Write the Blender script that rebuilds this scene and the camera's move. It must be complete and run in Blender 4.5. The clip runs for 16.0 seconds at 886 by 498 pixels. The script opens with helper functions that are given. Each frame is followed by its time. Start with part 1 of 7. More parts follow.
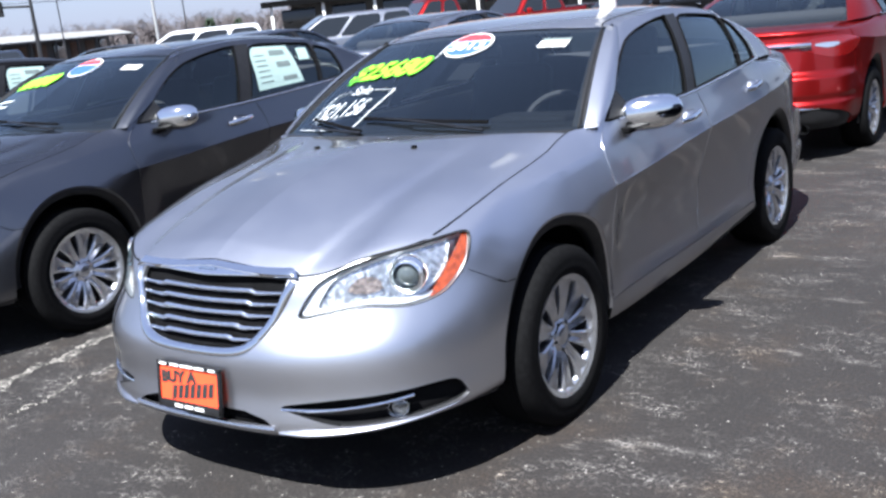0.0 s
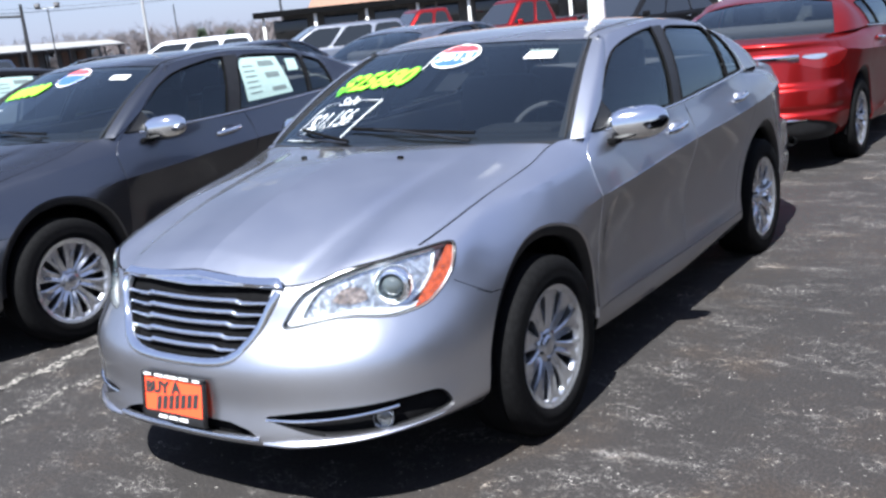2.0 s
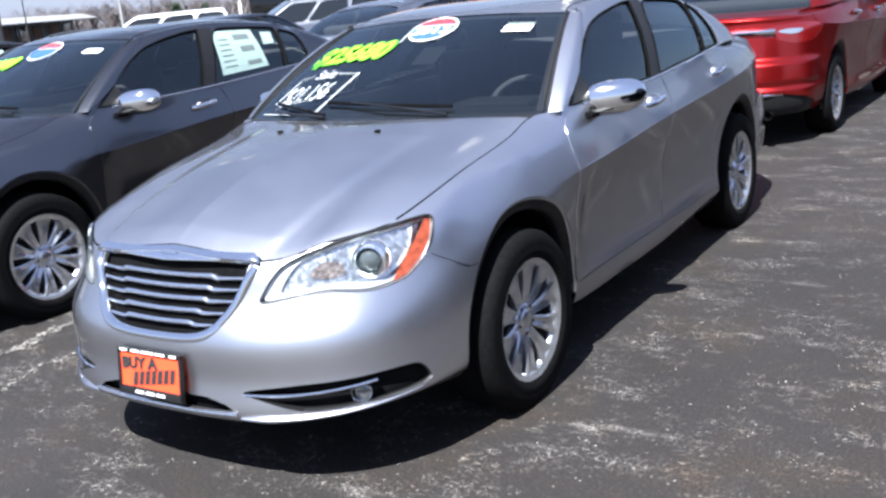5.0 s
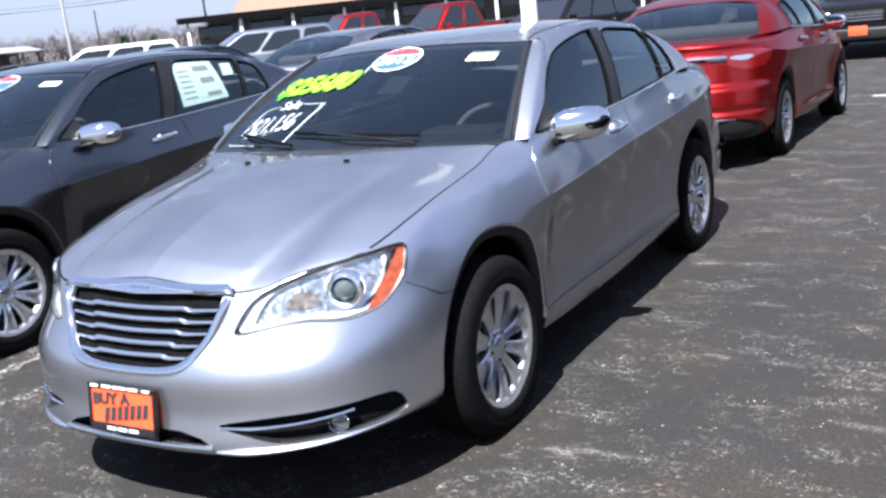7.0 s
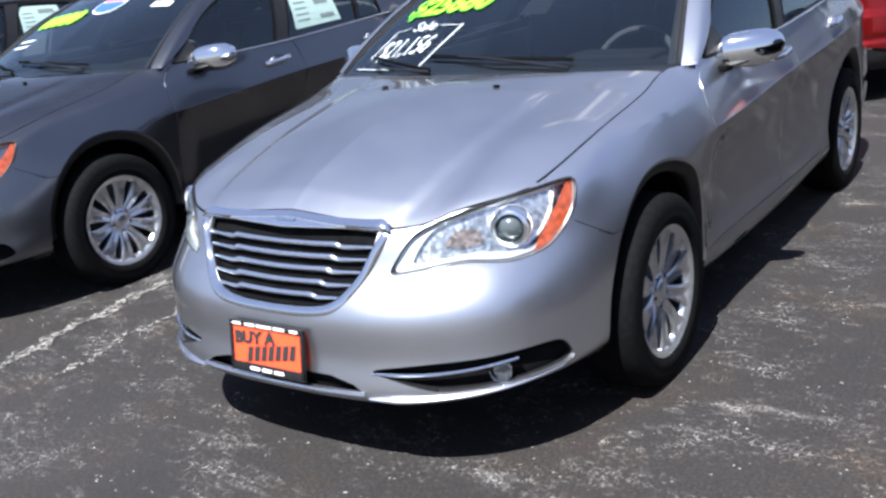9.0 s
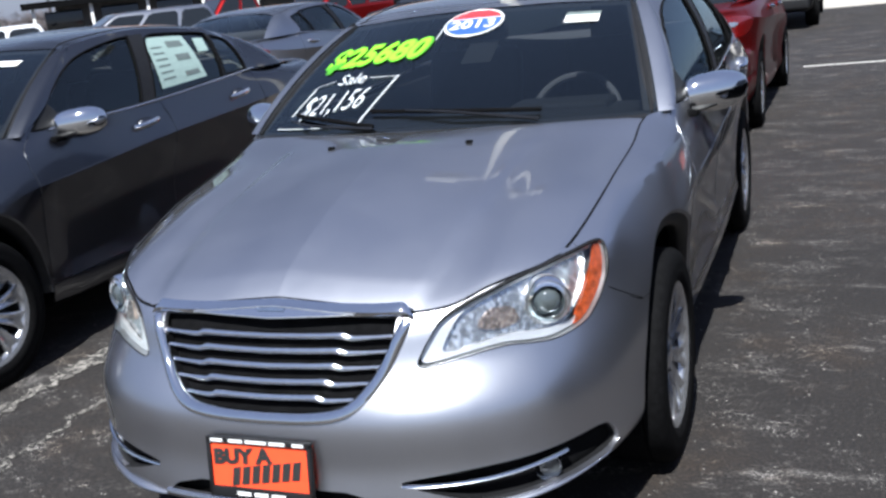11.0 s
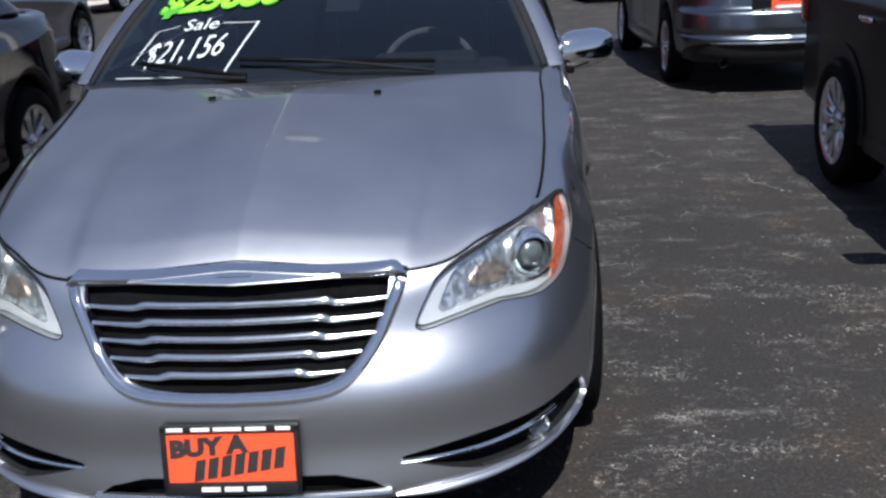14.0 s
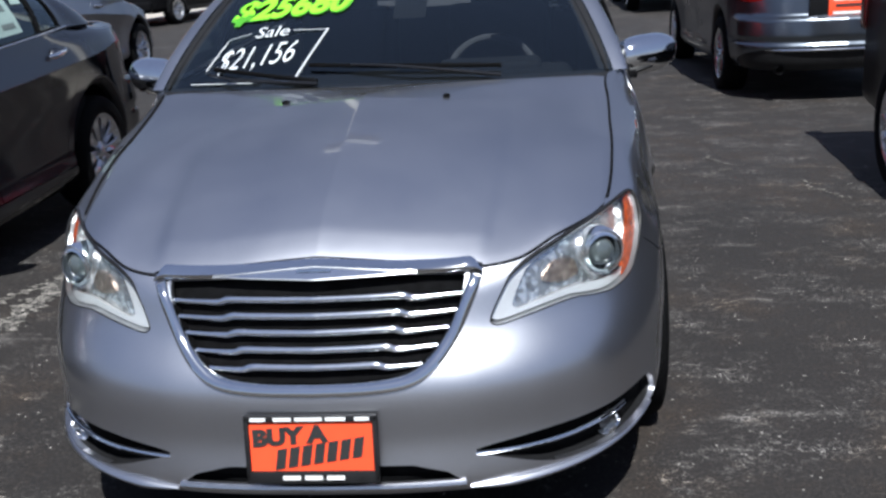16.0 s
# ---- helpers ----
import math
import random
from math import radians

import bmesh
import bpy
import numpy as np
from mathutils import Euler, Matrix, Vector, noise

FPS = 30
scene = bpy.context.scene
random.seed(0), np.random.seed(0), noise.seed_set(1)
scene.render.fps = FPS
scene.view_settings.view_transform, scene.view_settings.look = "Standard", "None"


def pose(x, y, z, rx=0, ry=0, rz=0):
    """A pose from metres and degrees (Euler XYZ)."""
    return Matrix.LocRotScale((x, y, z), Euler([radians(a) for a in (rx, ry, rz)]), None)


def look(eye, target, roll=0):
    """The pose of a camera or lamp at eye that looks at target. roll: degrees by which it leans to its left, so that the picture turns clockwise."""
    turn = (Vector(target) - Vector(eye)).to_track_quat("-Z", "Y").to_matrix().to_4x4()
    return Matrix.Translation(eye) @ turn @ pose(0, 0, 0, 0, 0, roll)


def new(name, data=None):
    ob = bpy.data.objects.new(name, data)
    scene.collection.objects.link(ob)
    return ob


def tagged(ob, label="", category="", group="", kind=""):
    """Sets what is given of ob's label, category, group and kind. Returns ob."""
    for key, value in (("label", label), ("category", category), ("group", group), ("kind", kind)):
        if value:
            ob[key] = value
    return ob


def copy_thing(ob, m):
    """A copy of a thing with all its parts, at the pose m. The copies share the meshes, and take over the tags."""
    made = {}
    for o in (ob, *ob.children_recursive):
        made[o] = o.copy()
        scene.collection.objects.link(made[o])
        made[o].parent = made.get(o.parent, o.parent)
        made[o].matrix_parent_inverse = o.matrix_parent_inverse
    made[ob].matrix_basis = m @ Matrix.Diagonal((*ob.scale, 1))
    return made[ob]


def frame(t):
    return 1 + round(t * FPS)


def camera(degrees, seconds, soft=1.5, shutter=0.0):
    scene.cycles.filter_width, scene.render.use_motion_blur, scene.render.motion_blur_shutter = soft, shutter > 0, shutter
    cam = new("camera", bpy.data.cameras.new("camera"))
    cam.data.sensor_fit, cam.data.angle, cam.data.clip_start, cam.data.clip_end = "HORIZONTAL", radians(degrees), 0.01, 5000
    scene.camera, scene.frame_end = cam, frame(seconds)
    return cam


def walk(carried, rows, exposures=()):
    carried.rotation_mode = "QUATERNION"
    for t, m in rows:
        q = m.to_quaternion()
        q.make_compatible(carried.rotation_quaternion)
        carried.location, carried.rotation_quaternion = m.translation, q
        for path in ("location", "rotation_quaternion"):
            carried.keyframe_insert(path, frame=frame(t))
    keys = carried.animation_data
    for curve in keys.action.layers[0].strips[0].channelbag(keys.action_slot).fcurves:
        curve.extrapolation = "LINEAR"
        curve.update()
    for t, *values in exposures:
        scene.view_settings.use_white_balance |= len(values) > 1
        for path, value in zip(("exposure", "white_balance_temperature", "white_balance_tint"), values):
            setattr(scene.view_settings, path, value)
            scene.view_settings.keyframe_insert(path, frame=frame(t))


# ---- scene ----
cam = camera(47.99, 16.0, soft=2.7)
# seconds, eye x y z, yaw to the left of +y, pitch up, roll
ROWS = [
    (0.0, 2.617, -3.122, 1.583, 35.90, -13.76, -6.11),
    (0.5, 2.627, -3.122, 1.587, 36.88, -12.83, -7.05),
    (1.0, 2.643, -3.101, 1.584, 37.43, -13.07, -6.75),
    (1.5, 2.647, -3.095, 1.577, 37.39, -13.58, -6.24),
    (2.0, 2.636, -3.111, 1.580, 35.36, -13.20, -5.94),
    (2.5, 2.633, -3.124, 1.581, 34.69, -13.44, -5.41),
    (3.0, 2.629, -3.104, 1.570, 34.16, -14.54, -5.65),
    (3.2, 2.625, -3.103, 1.571, 34.29, -14.89, -5.32),
    (5.3, 2.635, -3.107, 1.571, 34.18, -14.67, -5.86),
    (5.5, 2.637, -3.114, 1.579, 33.92, -14.13, -5.43),
    (6.0, 2.626, -3.126, 1.585, 33.22, -13.45, -5.79),
    (6.5, 2.598, -3.137, 1.583, 32.50, -13.25, -6.35),
    (7.0, 2.583, -3.153, 1.581, 31.29, -13.38, -6.22),
    (7.5, 2.518, -3.185, 1.581, 32.78, -13.29, -5.18),
    (8.0, 2.438, -3.202, 1.570, 34.23, -14.98, -3.57),
    (8.5, 2.344, -3.161, 1.553, 35.01, -17.30, -2.96),
    (9.0, 2.177, -3.077, 1.558, 35.88, -16.89, -6.23),
    (9.2, 2.101, -3.056, 1.565, 36.31, -16.67, -5.41),
    (11.3, 1.330, -2.981, 1.580, 19.92, -15.29, -5.16),
    (11.5, 1.279, -2.956, 1.586, 17.61, -15.40, -3.64),
    (12.0, 1.135, -2.922, 1.588, 12.39, -15.85, -2.97),
    (12.5, 0.979, -2.902, 1.570, 11.77, -16.01, -3.29),
    (13.0, 0.841, -2.832, 1.546, 10.07, -16.85, -4.36),
    (13.5, 0.715, -2.866, 1.536, 5.52, -17.88, -4.05),
    (14.0, 0.597, -3.011, 1.529, 3.10, -18.12, -2.75),
    (14.5, 0.575, -3.055, 1.521, 4.31, -18.18, -3.43),
    (15.0, 0.586, -3.066, 1.519, 4.10, -18.13, -3.26),
    (15.5, 0.586, -3.082, 1.524, 3.53, -17.25, -2.96),
    (16.0, 0.532, -3.081, 1.519, 5.81, -17.35, -3.40),
]


def eye_pose(x, y, z, yaw, pitch, roll):
    return pose(x, y, z) @ pose(0, 0, 0, 0, 0, yaw) @ pose(0, 0, 0, 90 + pitch) @ pose(0, 0, 0, 0, 0, roll)


walk(cam, [(row[0], eye_pose(*row[1:])) for row in ROWS], [(0.0, 1.78, 6060, 8), (3.0, 1.78, 6060, 8), (5.5, 1.88, 6070, 8), (7.0, 1.91, 6070, 8), (8.0, 1.81, 6060, 8), (9.0, 1.66, 6060, 8), (11.3, 1.00, 6080, 7), (16.0, 0.75, 6090, 7)])


# ---------------------------------------------------------------- sky and sun
SUN_FROM = Vector((0.11, -0.69, 1.05)).normalized()
world = bpy.data.worlds.new("sky")
scene.world = world
world.use_nodes = True
wn = world.node_tree
sky = wn.nodes.new("ShaderNodeTexSky")
sky.sky_type, sky.sun_disc = "NISHITA", False
sky.sun_elevation = math.asin(SUN_FROM.z)
sky.sun_rotation = math.atan2(SUN_FROM.x, SUN_FROM.y)
sky.air_density, sky.dust_density, sky.ozone_density = 1.0, 0.7, 1.0
haze = wn.nodes.new("ShaderNodeMixRGB")
haze.inputs["Fac"].default_value, haze.inputs["Color2"].default_value = 0.68, (2.60, 2.98, 4.75, 1)
wn.links.new(sky.outputs[0], haze.inputs["Color1"])
wn.links.new(haze.outputs[0], wn.nodes["Background"].inputs["Color"])
wn.nodes["Background"].inputs["Strength"].default_value = 0.053
sun_data = bpy.data.lights.new("sun", "SUN")
sun_data.energy, sun_data.angle, sun_data.color = 5.0, radians(0.53), (1.0, 0.97, 0.93)
sun_lamp = new("sun", sun_data)
sun_lamp.matrix_world = look(SUN_FROM * 50, (0, 0, 0))


# ---------------------------------------------------------------- materials
def nodes_of(name):
    m = bpy.data.materials.new(name)
    m.use_nodes = True
    nt = m.node_tree
    return m, nt, nt.nodes["Principled BSDF"]


def add(nt, kind, **values):
    n = nt.nodes.new(kind)
    for k, v in values.items():
        n.inputs[k.replace("_", " ")].default_value = v
    return n


def noise_node(nt, scale, detail=4.0, rough=0.6, coords="Object", stretch=None):
    tc = nt.nodes.new("ShaderNodeTexCoord")
    src = tc.outputs[coords]
    if stretch:
        mp = nt.nodes.new("ShaderNodeMapping")
        mp.inputs["Scale"].default_value = stretch
        nt.links.new(src, mp.inputs["Vector"])
        src = mp.outputs["Vector"]
    n = add(nt, "ShaderNodeTexNoise", Scale=scale, Detail=detail, Roughness=rough)
    nt.links.new(src, n.inputs["Vector"])
    return n


def ramp(nt, src, stops):
    r = nt.nodes.new("ShaderNodeValToRGB")
    els = r.color_ramp.elements
    while len(els) < len(stops):
        els.new(0.5)
    for e, (p, c) in zip(els, stops):
        e.position, e.color = p, (*c, 1) if len(c) == 3 else c
    nt.links.new(src, r.inputs["Fac"])
    return r


def bump(nt, src, bsdf, strength, dist):
    b = add(nt, "ShaderNodeBump", Strength=strength, Distance=dist)
    nt.links.new(src, b.inputs["Height"])
    nt.links.new(b.outputs["Normal"], bsdf.inputs["Normal"])
    return b


def plain(name, col, rough=0.5, metal=0.0, coat=0.0, vary=0.15, scale=30.0, relief=0.0, spec=0.5):
    """A surface with a little colour and gloss variation."""
    m, nt, b = nodes_of(name)
    n = noise_node(nt, scale)
    lo, hi = [max(0, c * (1 - vary)) for c in col], [min(1, c * (1 + vary)) for c in col]
    r = ramp(nt, n.outputs["Fac"], [(0.3, lo), (0.7, hi)])
    nt.links.new(r.outputs["Color"], b.inputs["Base Color"])
    b.inputs["Roughness"].default_value, b.inputs["Metallic"].default_value = rough, metal
    b.inputs["Coat Weight"].default_value, b.inputs["Coat Roughness"].default_value = coat, 0.03
    b.inputs["Specular IOR Level"].default_value = spec
    if relief:
        bump(nt, n.outputs["Fac"], b, relief, 0.004)
    return m


def paint(name, col, metal=1.0, rough=0.37, flop=0.0, coat=1.0, film=0.03):
    """Metallic car paint: fine flakes, slight dust, clear coat."""
    m, nt, b = nodes_of(name)
    flake = noise_node(nt, 900.0, 1.0, 0.5)
    dust = noise_node(nt, 3.0, 5.0, 0.6)
    r = ramp(nt, flake.outputs["Fac"], [(0.25, [c * 0.88 for c in col]), (0.75, [min(1, c * 1.12) for c in col])])
    nt.links.new(r.outputs["Color"], b.inputs["Base Color"])
    g = ramp(nt, dust.outputs["Fac"], [(0.3, (rough - 0.025,) * 3), (0.75, (rough + 0.035,) * 3)])
    nt.links.new(g.outputs["Color"], b.inputs["Roughness"])
    b.inputs["Metallic"].default_value = metal
    # flakes seen along the surface turn dark
    b.inputs["Specular Tint"].default_value = (flop, flop, flop, 1)
    b.inputs["Coat Weight"].default_value, b.inputs["Coat Roughness"].default_value = coat, film
    b.inputs["Specular IOR Level"].default_value = 0.5 if metal > 0.1 else 0.1
    return m


def window_glass(name, tint, gloss=1.0, ior=1.65):
    """Thin tinted pane: clear straight through, mirror by Fresnel."""
    m, nt, b = nodes_of(name)
    out = nt.nodes["Material Output"]
    nt.nodes.remove(b)
    t, g = nt.nodes.new("ShaderNodeBsdfTransparent"), nt.nodes.new("ShaderNodeBsdfGlossy")
    t.inputs["Color"].default_value, g.inputs["Roughness"].default_value = (*tint, 1), 0.015
    g.inputs["Color"].default_value = (gloss * 0.84, gloss * 0.97, gloss, 1)
    f, mix = add(nt, "ShaderNodeFresnel", IOR=ior), nt.nodes.new("ShaderNodeMixShader")
    nt.links.new(f.outputs[0], mix.inputs[0])
    nt.links.new(t.outputs[0], mix.inputs[1])
    nt.links.new(g.outputs[0], mix.inputs[2])
    nt.links.new(mix.outputs[0], out.inputs["Surface"])
    return m


SILVER = paint("silver_paint", (0.60, 0.607, 0.65), 1.0, 0.362, film=0.05)
GREY = paint("tungsten_paint", (0.118, 0.122, 0.137), 1.0, 0.31, 0.0, 1.0, 0.06)
RED = paint("red_paint", (0.37, 0.015, 0.015), 0.9, 0.30, 0.3, 0.6, 0.08)
STEEL = paint("steel_grey_paint", (0.16, 0.18, 0.21), 1.0, 0.29, 0.5, 0.6, 0.08)
BLACKP = paint("black_paint", (0.006, 0.006, 0.0068), 0.0, 0.30, coat=0.06)
PALE = paint("pale_silver_paint", (0.46, 0.47, 0.50), 1.0, 0.33)
WHITEP = paint("white_paint", (0.58, 0.58, 0.59), 0.0, 0.35)
CHROME = plain("chrome", (0.82, 0.83, 0.85), 0.07, 1.0, vary=0.03)
BARCHROME = plain("grille_bar_chrome", (0.92, 0.93, 0.95), 0.15, 1.0, vary=0.03)
SATIN = plain("satin_alloy", (0.66, 0.66, 0.68), 0.26, 1.0, vary=0.05)
SPOKE = plain("silver_wheel_paint", (0.58, 0.59, 0.62), 0.24, 0.85, coat=0.5, vary=0.05)
DARKALLOY = plain("dark_alloy", (0.035, 0.035, 0.038), 0.5, 0.5)
RUBBER = plain("tyre_rubber", (0.0048, 0.0048, 0.0052), 0.8, vary=0.35, scale=60, relief=0.3, spec=0.06)
BLACK = plain("black_plastic", (0.010, 0.010, 0.011), 0.5, vary=0.3, relief=0.1, spec=0.3)
DARK = plain("dark_underbody", (0.004, 0.004, 0.0045), 0.9, vary=0.4, spec=0.06)
GLOSSBLACK = plain("gloss_black_trim", (0.010, 0.010, 0.011), 0.12, vary=0.1)
CABIN = plain("cabin_charcoal", (0.006, 0.0065, 0.0075), 0.85, vary=0.2, spec=0.12)
CABINGREY = plain("cabin_grey_cloth", (0.034, 0.034, 0.038), 0.9, vary=0.2, scale=80)
GLASS = window_glass("tinted_glass", (0.56, 0.62, 0.65), 1.0, 1.75)
SIDEGLASS = window_glass("side_glass", (0.50, 0.54, 0.54), 1.0, 1.7)
LENS = window_glass("clear_lens", (0.95, 0.96, 0.97), 0.9, 1.45)
REFLECT = plain("lamp_reflector", (0.75, 0.76, 0.78), 0.18, 0.9, vary=0.12, scale=120, relief=0.25)
LAMPGREY = plain("lamp_bezel", (0.42, 0.43, 0.45), 0.28, 0.8)
PALEBEZEL = plain("pale_lamp_bezel", (0.66, 0.66, 0.67), 0.30, 0.6, vary=0.04)
AMBER = plain("amber_reflector", (0.27, 0.048, 0.014), 0.25, coat=0.6, vary=0.6, scale=55, relief=0.3)
REDLENS = plain("red_lens", (0.13, 0.004, 0.004), 0.15, coat=1.0, vary=0.25, scale=120)
ORANGE = plain("orange_card", (0.90, 0.078, 0.022), 0.55, vary=0.05)
WHITE = plain("white_card", (0.72, 0.72, 0.71), 0.6, vary=0.04)
PAPER = plain("window_sticker_paper", (0.29, 0.39, 0.365), 0.7, vary=0.06)
INK = plain("dark_ink", (0.02, 0.02, 0.02), 0.6)
GREYINK = plain("grey_ink", (0.12, 0.15, 0.145), 0.6)
LIME = plain("lime_marker", (0.24, 0.74, 0.02), 0.7, vary=0.08)
CHALK = plain("white_marker", (0.52, 0.55, 0.57), 0.75, vary=0.06)
BLUE = plain("blue_print", (0.03, 0.09, 0.48), 0.5)
REDINK = plain("red_print", (0.62, 0.03, 0.04), 0.5)


def facets(name, tint=(1, 1, 1)):
    """Bright lamp reflector cut into small facets."""
    m, nt, b = nodes_of(name)
    tc = nt.nodes.new("ShaderNodeTexCoord")
    vo = nt.nodes.new("ShaderNodeTexVoronoi")
    vo.inputs["Scale"].default_value = 95.0
    nt.links.new(tc.outputs["Object"], vo.inputs["Vector"])
    sep = nt.nodes.new("ShaderNodeSeparateColor")
    nt.links.new(vo.outputs["Color"], sep.inputs[0])
    r = ramp(nt, sep.outputs[0], [(0.1, (0.34, 0.345, 0.35)), (0.55, (0.60, 0.605, 0.61)), (0.9, (0.88, 0.89, 0.90))])
    for e in r.color_ramp.elements:
        e.color = (*[a * c for a, c in zip(e.color[:3], tint)], 1)
    nt.links.new(r.outputs["Color"], b.inputs["Base Color"])
    b.inputs["Metallic"].default_value, b.inputs["Roughness"].default_value = 0.9, 0.27
    bump(nt, vo.outputs["Distance"], b, 0.13, 0.006)
    return m


FACETS = facets("faceted_reflector")
AMBERFACETS = facets("amber_facets", (0.80, 0.62, 0.50))


# ---------------------------------------------------------------- mesh helpers
def part(name, verts, faces, mat, parent=None, label="", smooth=True, flange=0.0, sharp=None, axis=None):
    """One mesh object. axis: faces are turned to look away from that line. flange: rim bent inwards along the open edges."""
    bm = bmesh.new()
    vs = [bm.verts.new(v) for v in verts]
    for f in faces:
        ids = list(dict.fromkeys(f))
        if len(ids) > 2:
            try:
                bm.faces.new([vs[i] for i in ids])
            except ValueError:
                pass
    return part_bm(name, bm, mat, parent, label, smooth, flange, sharp, axis)


def part_bm(name, bm, mat, parent=None, label="", smooth=True, flange=0.0, sharp=None, axis=None):
    bmesh.ops.remove_doubles(bm, verts=bm.verts, dist=1e-5)
    loose = [v for v in bm.verts if not v.link_faces]
    bmesh.ops.delete(bm, geom=loose, context="VERTS")
    bm.normal_update()
    if axis == "recalc":
        bmesh.ops.recalc_face_normals(bm, faces=bm.faces)
    elif axis is not None:
        total = 0.0
        for f in bm.faces:
            c = f.calc_center_median()
            total += f.calc_area() * f.normal.dot(c - axis(c))
        if total < 0:
            bmesh.ops.reverse_faces(bm, faces=bm.faces)
    bm.normal_update()
    if flange:
        edges = [e for e in bm.edges if e.is_boundary]
        move = {v: v.normal.copy() for e in edges for v in e.verts}
        made = bmesh.ops.extrude_edge_only(bm, edges=edges)
        old = {tuple(round(c, 6) for c in v.co): n for v, n in move.items()}
        for v in [g for g in made["geom"] if isinstance(g, bmesh.types.BMVert)]:
            n = old.get(tuple(round(c, 6) for c in v.co))
            if n is not None:
                v.co -= n * flange
        bm.normal_update()
    for f in bm.faces:
        f.smooth = smooth
    me = bpy.data.meshes.new(name)
    bm.to_mesh(me)
    bm.free()
    if smooth:
        me.set_sharp_from_angle(angle=radians(sharp or 38))
    me.materials.append(mat)
    ob = new(name, me)
    if parent is not None:
        ob.parent = parent
    if label:
        ob["label"] = label
    return ob


def same_part(name, me, parent, m, label=""):
    """Another object on a mesh that exists."""
    ob = new(name, me)
    ob.parent, ob.matrix_basis = parent, m
    if label:
        ob["label"] = label
    return ob


def box_bm(sx, sy, sz, bevel=0.0, segs=2, at=(0, 0, 0)):
    bm = bmesh.new()
    bmesh.ops.create_cube(bm, size=1.0, matrix=Matrix.Translation(at) @ Matrix.Diagonal((sx, sy, sz, 1)))
    if bevel:
        bmesh.ops.bevel(bm, geom=bm.edges[:], offset=bevel, segments=segs, affect="EDGES", profile=0.6)
    return bm


def join_bm(a, b):
    """Adds b to a."""
    me = bpy.data.meshes.new("scratch")
    b.to_mesh(me)
    b.free()
    a.from_mesh(me)
    bpy.data.meshes.remove(me)
    return a


def tube(points, radius, sides=8, closed=False, flat=1.0):
    """Vertices and faces of a round bar along points; radius may vary by point; flat squeezes it along z."""
    p = np.array(points, float)
    n = len(p)
    r = np.broadcast_to(np.asarray(radius, float), (n,))
    tan = np.roll(p, -1, 0) - np.roll(p, 1, 0) if closed else np.gradient(p, axis=0)
    tan /= np.linalg.norm(tan, axis=1, keepdims=True) + 1e-12
    up = np.array([0, 0, 1.0])
    a = np.cross(tan, up)
    weak = np.linalg.norm(a, axis=1) < 0.05
    a[weak] = np.cross(tan[weak], [0, 1.0, 0])
    a /= np.linalg.norm(a, axis=1, keepdims=True)
    b = np.cross(a, tan)
    ang = np.linspace(0, 2 * np.pi, sides, endpoint=False)
    v = p[:, None] + r[:, None, None] * (np.cos(ang)[None, :, None] * a[:, None] + flat * np.sin(ang)[None, :, None] * b[:, None])
    faces = []
    for i in range(n if closed else n - 1):
        j = (i + 1) % n
        for k in range(sides):
            m = (k + 1) % sides
            faces.append((i * sides + k, j * sides + k, j * sides + m, i * sides + m))
    if not closed:
        faces += [tuple(range(sides))[::-1], tuple((n - 1) * sides + k for k in range(sides))]
    return v.reshape(-1, 3), faces


def lathe(profile, steps=48, axis="x"):
    """Turns (along, radius) pairs round an axis."""
    v, f = [], []
    n = len(profile)
    for i in range(steps):
        a = 2 * math.pi * i / steps
        for h, r in profile:
            p = (h, r * math.cos(a), r * math.sin(a))
            v.append(p if axis == "x" else (p[1], p[0], p[2]) if axis == "y" else (p[1], p[2], p[0]))
    for i in range(steps):
        j = (i + 1) % steps
        for k in range(n - 1):
            f.append((i * n + k, j * n + k, j * n + k + 1, i * n + k + 1))
    return v, f


def spline(xs, ys):
    """A smooth curve through (x, y): returns a function of an array."""
    xs, ys = np.asarray(xs, float), np.asarray(ys, float).reshape(len(xs), -1)
    d = np.diff(ys, axis=0) / np.diff(xs)[:, None]
    h = np.diff(xs)
    m = np.zeros_like(ys)
    m[0], m[-1] = d[0], d[-1]
    w1, w2 = h[1:, None], h[:-1, None]
    m[1:-1] = (d[:-1] * w1 + d[1:] * w2) / (w1 + w2)
    flip = d[:-1] * d[1:] <= 0
    m[1:-1][flip] *= 0.35

    def at(x):
        x = np.asarray(x, float)
        i = np.clip(np.searchsorted(xs, x, "right") - 1, 0, len(xs) - 2)
        t = np.clip((x - xs[i]) / h[i], 0, 1)[..., None]
        hh = h[i][..., None]
        return ys[i] * (2 * t**3 - 3 * t**2 + 1) + m[i] * hh * (t**3 - 2 * t**2 + t) + ys[i + 1] * (3 * t**2 - 2 * t**3) + m[i + 1] * hh * (t**3 - t**2)

    return at


def loop_curve(points, per=10, smooth=True):
    """A closed outline through points, rounded or straight."""
    p = np.array(points, float)
    out = []
    n = len(p)
    for i in range(n):
        a, b, c, d = p[i - 1], p[i], p[(i + 1) % n], p[(i + 2) % n]
        for t in np.linspace(0, 1, per, endpoint=False):
            if smooth:
                k = 0.8
                m0, m1 = (c - a) * 0.5 * k, (d - b) * 0.5 * k
                out.append(b * (2 * t**3 - 3 * t**2 + 1) + m0 * (t**3 - 2 * t**2 + t) + c * (3 * t**2 - 2 * t**3) + m1 * (t**3 - t**2))
            else:
                out.append(b + (c - b) * t)
    return np.array(out)


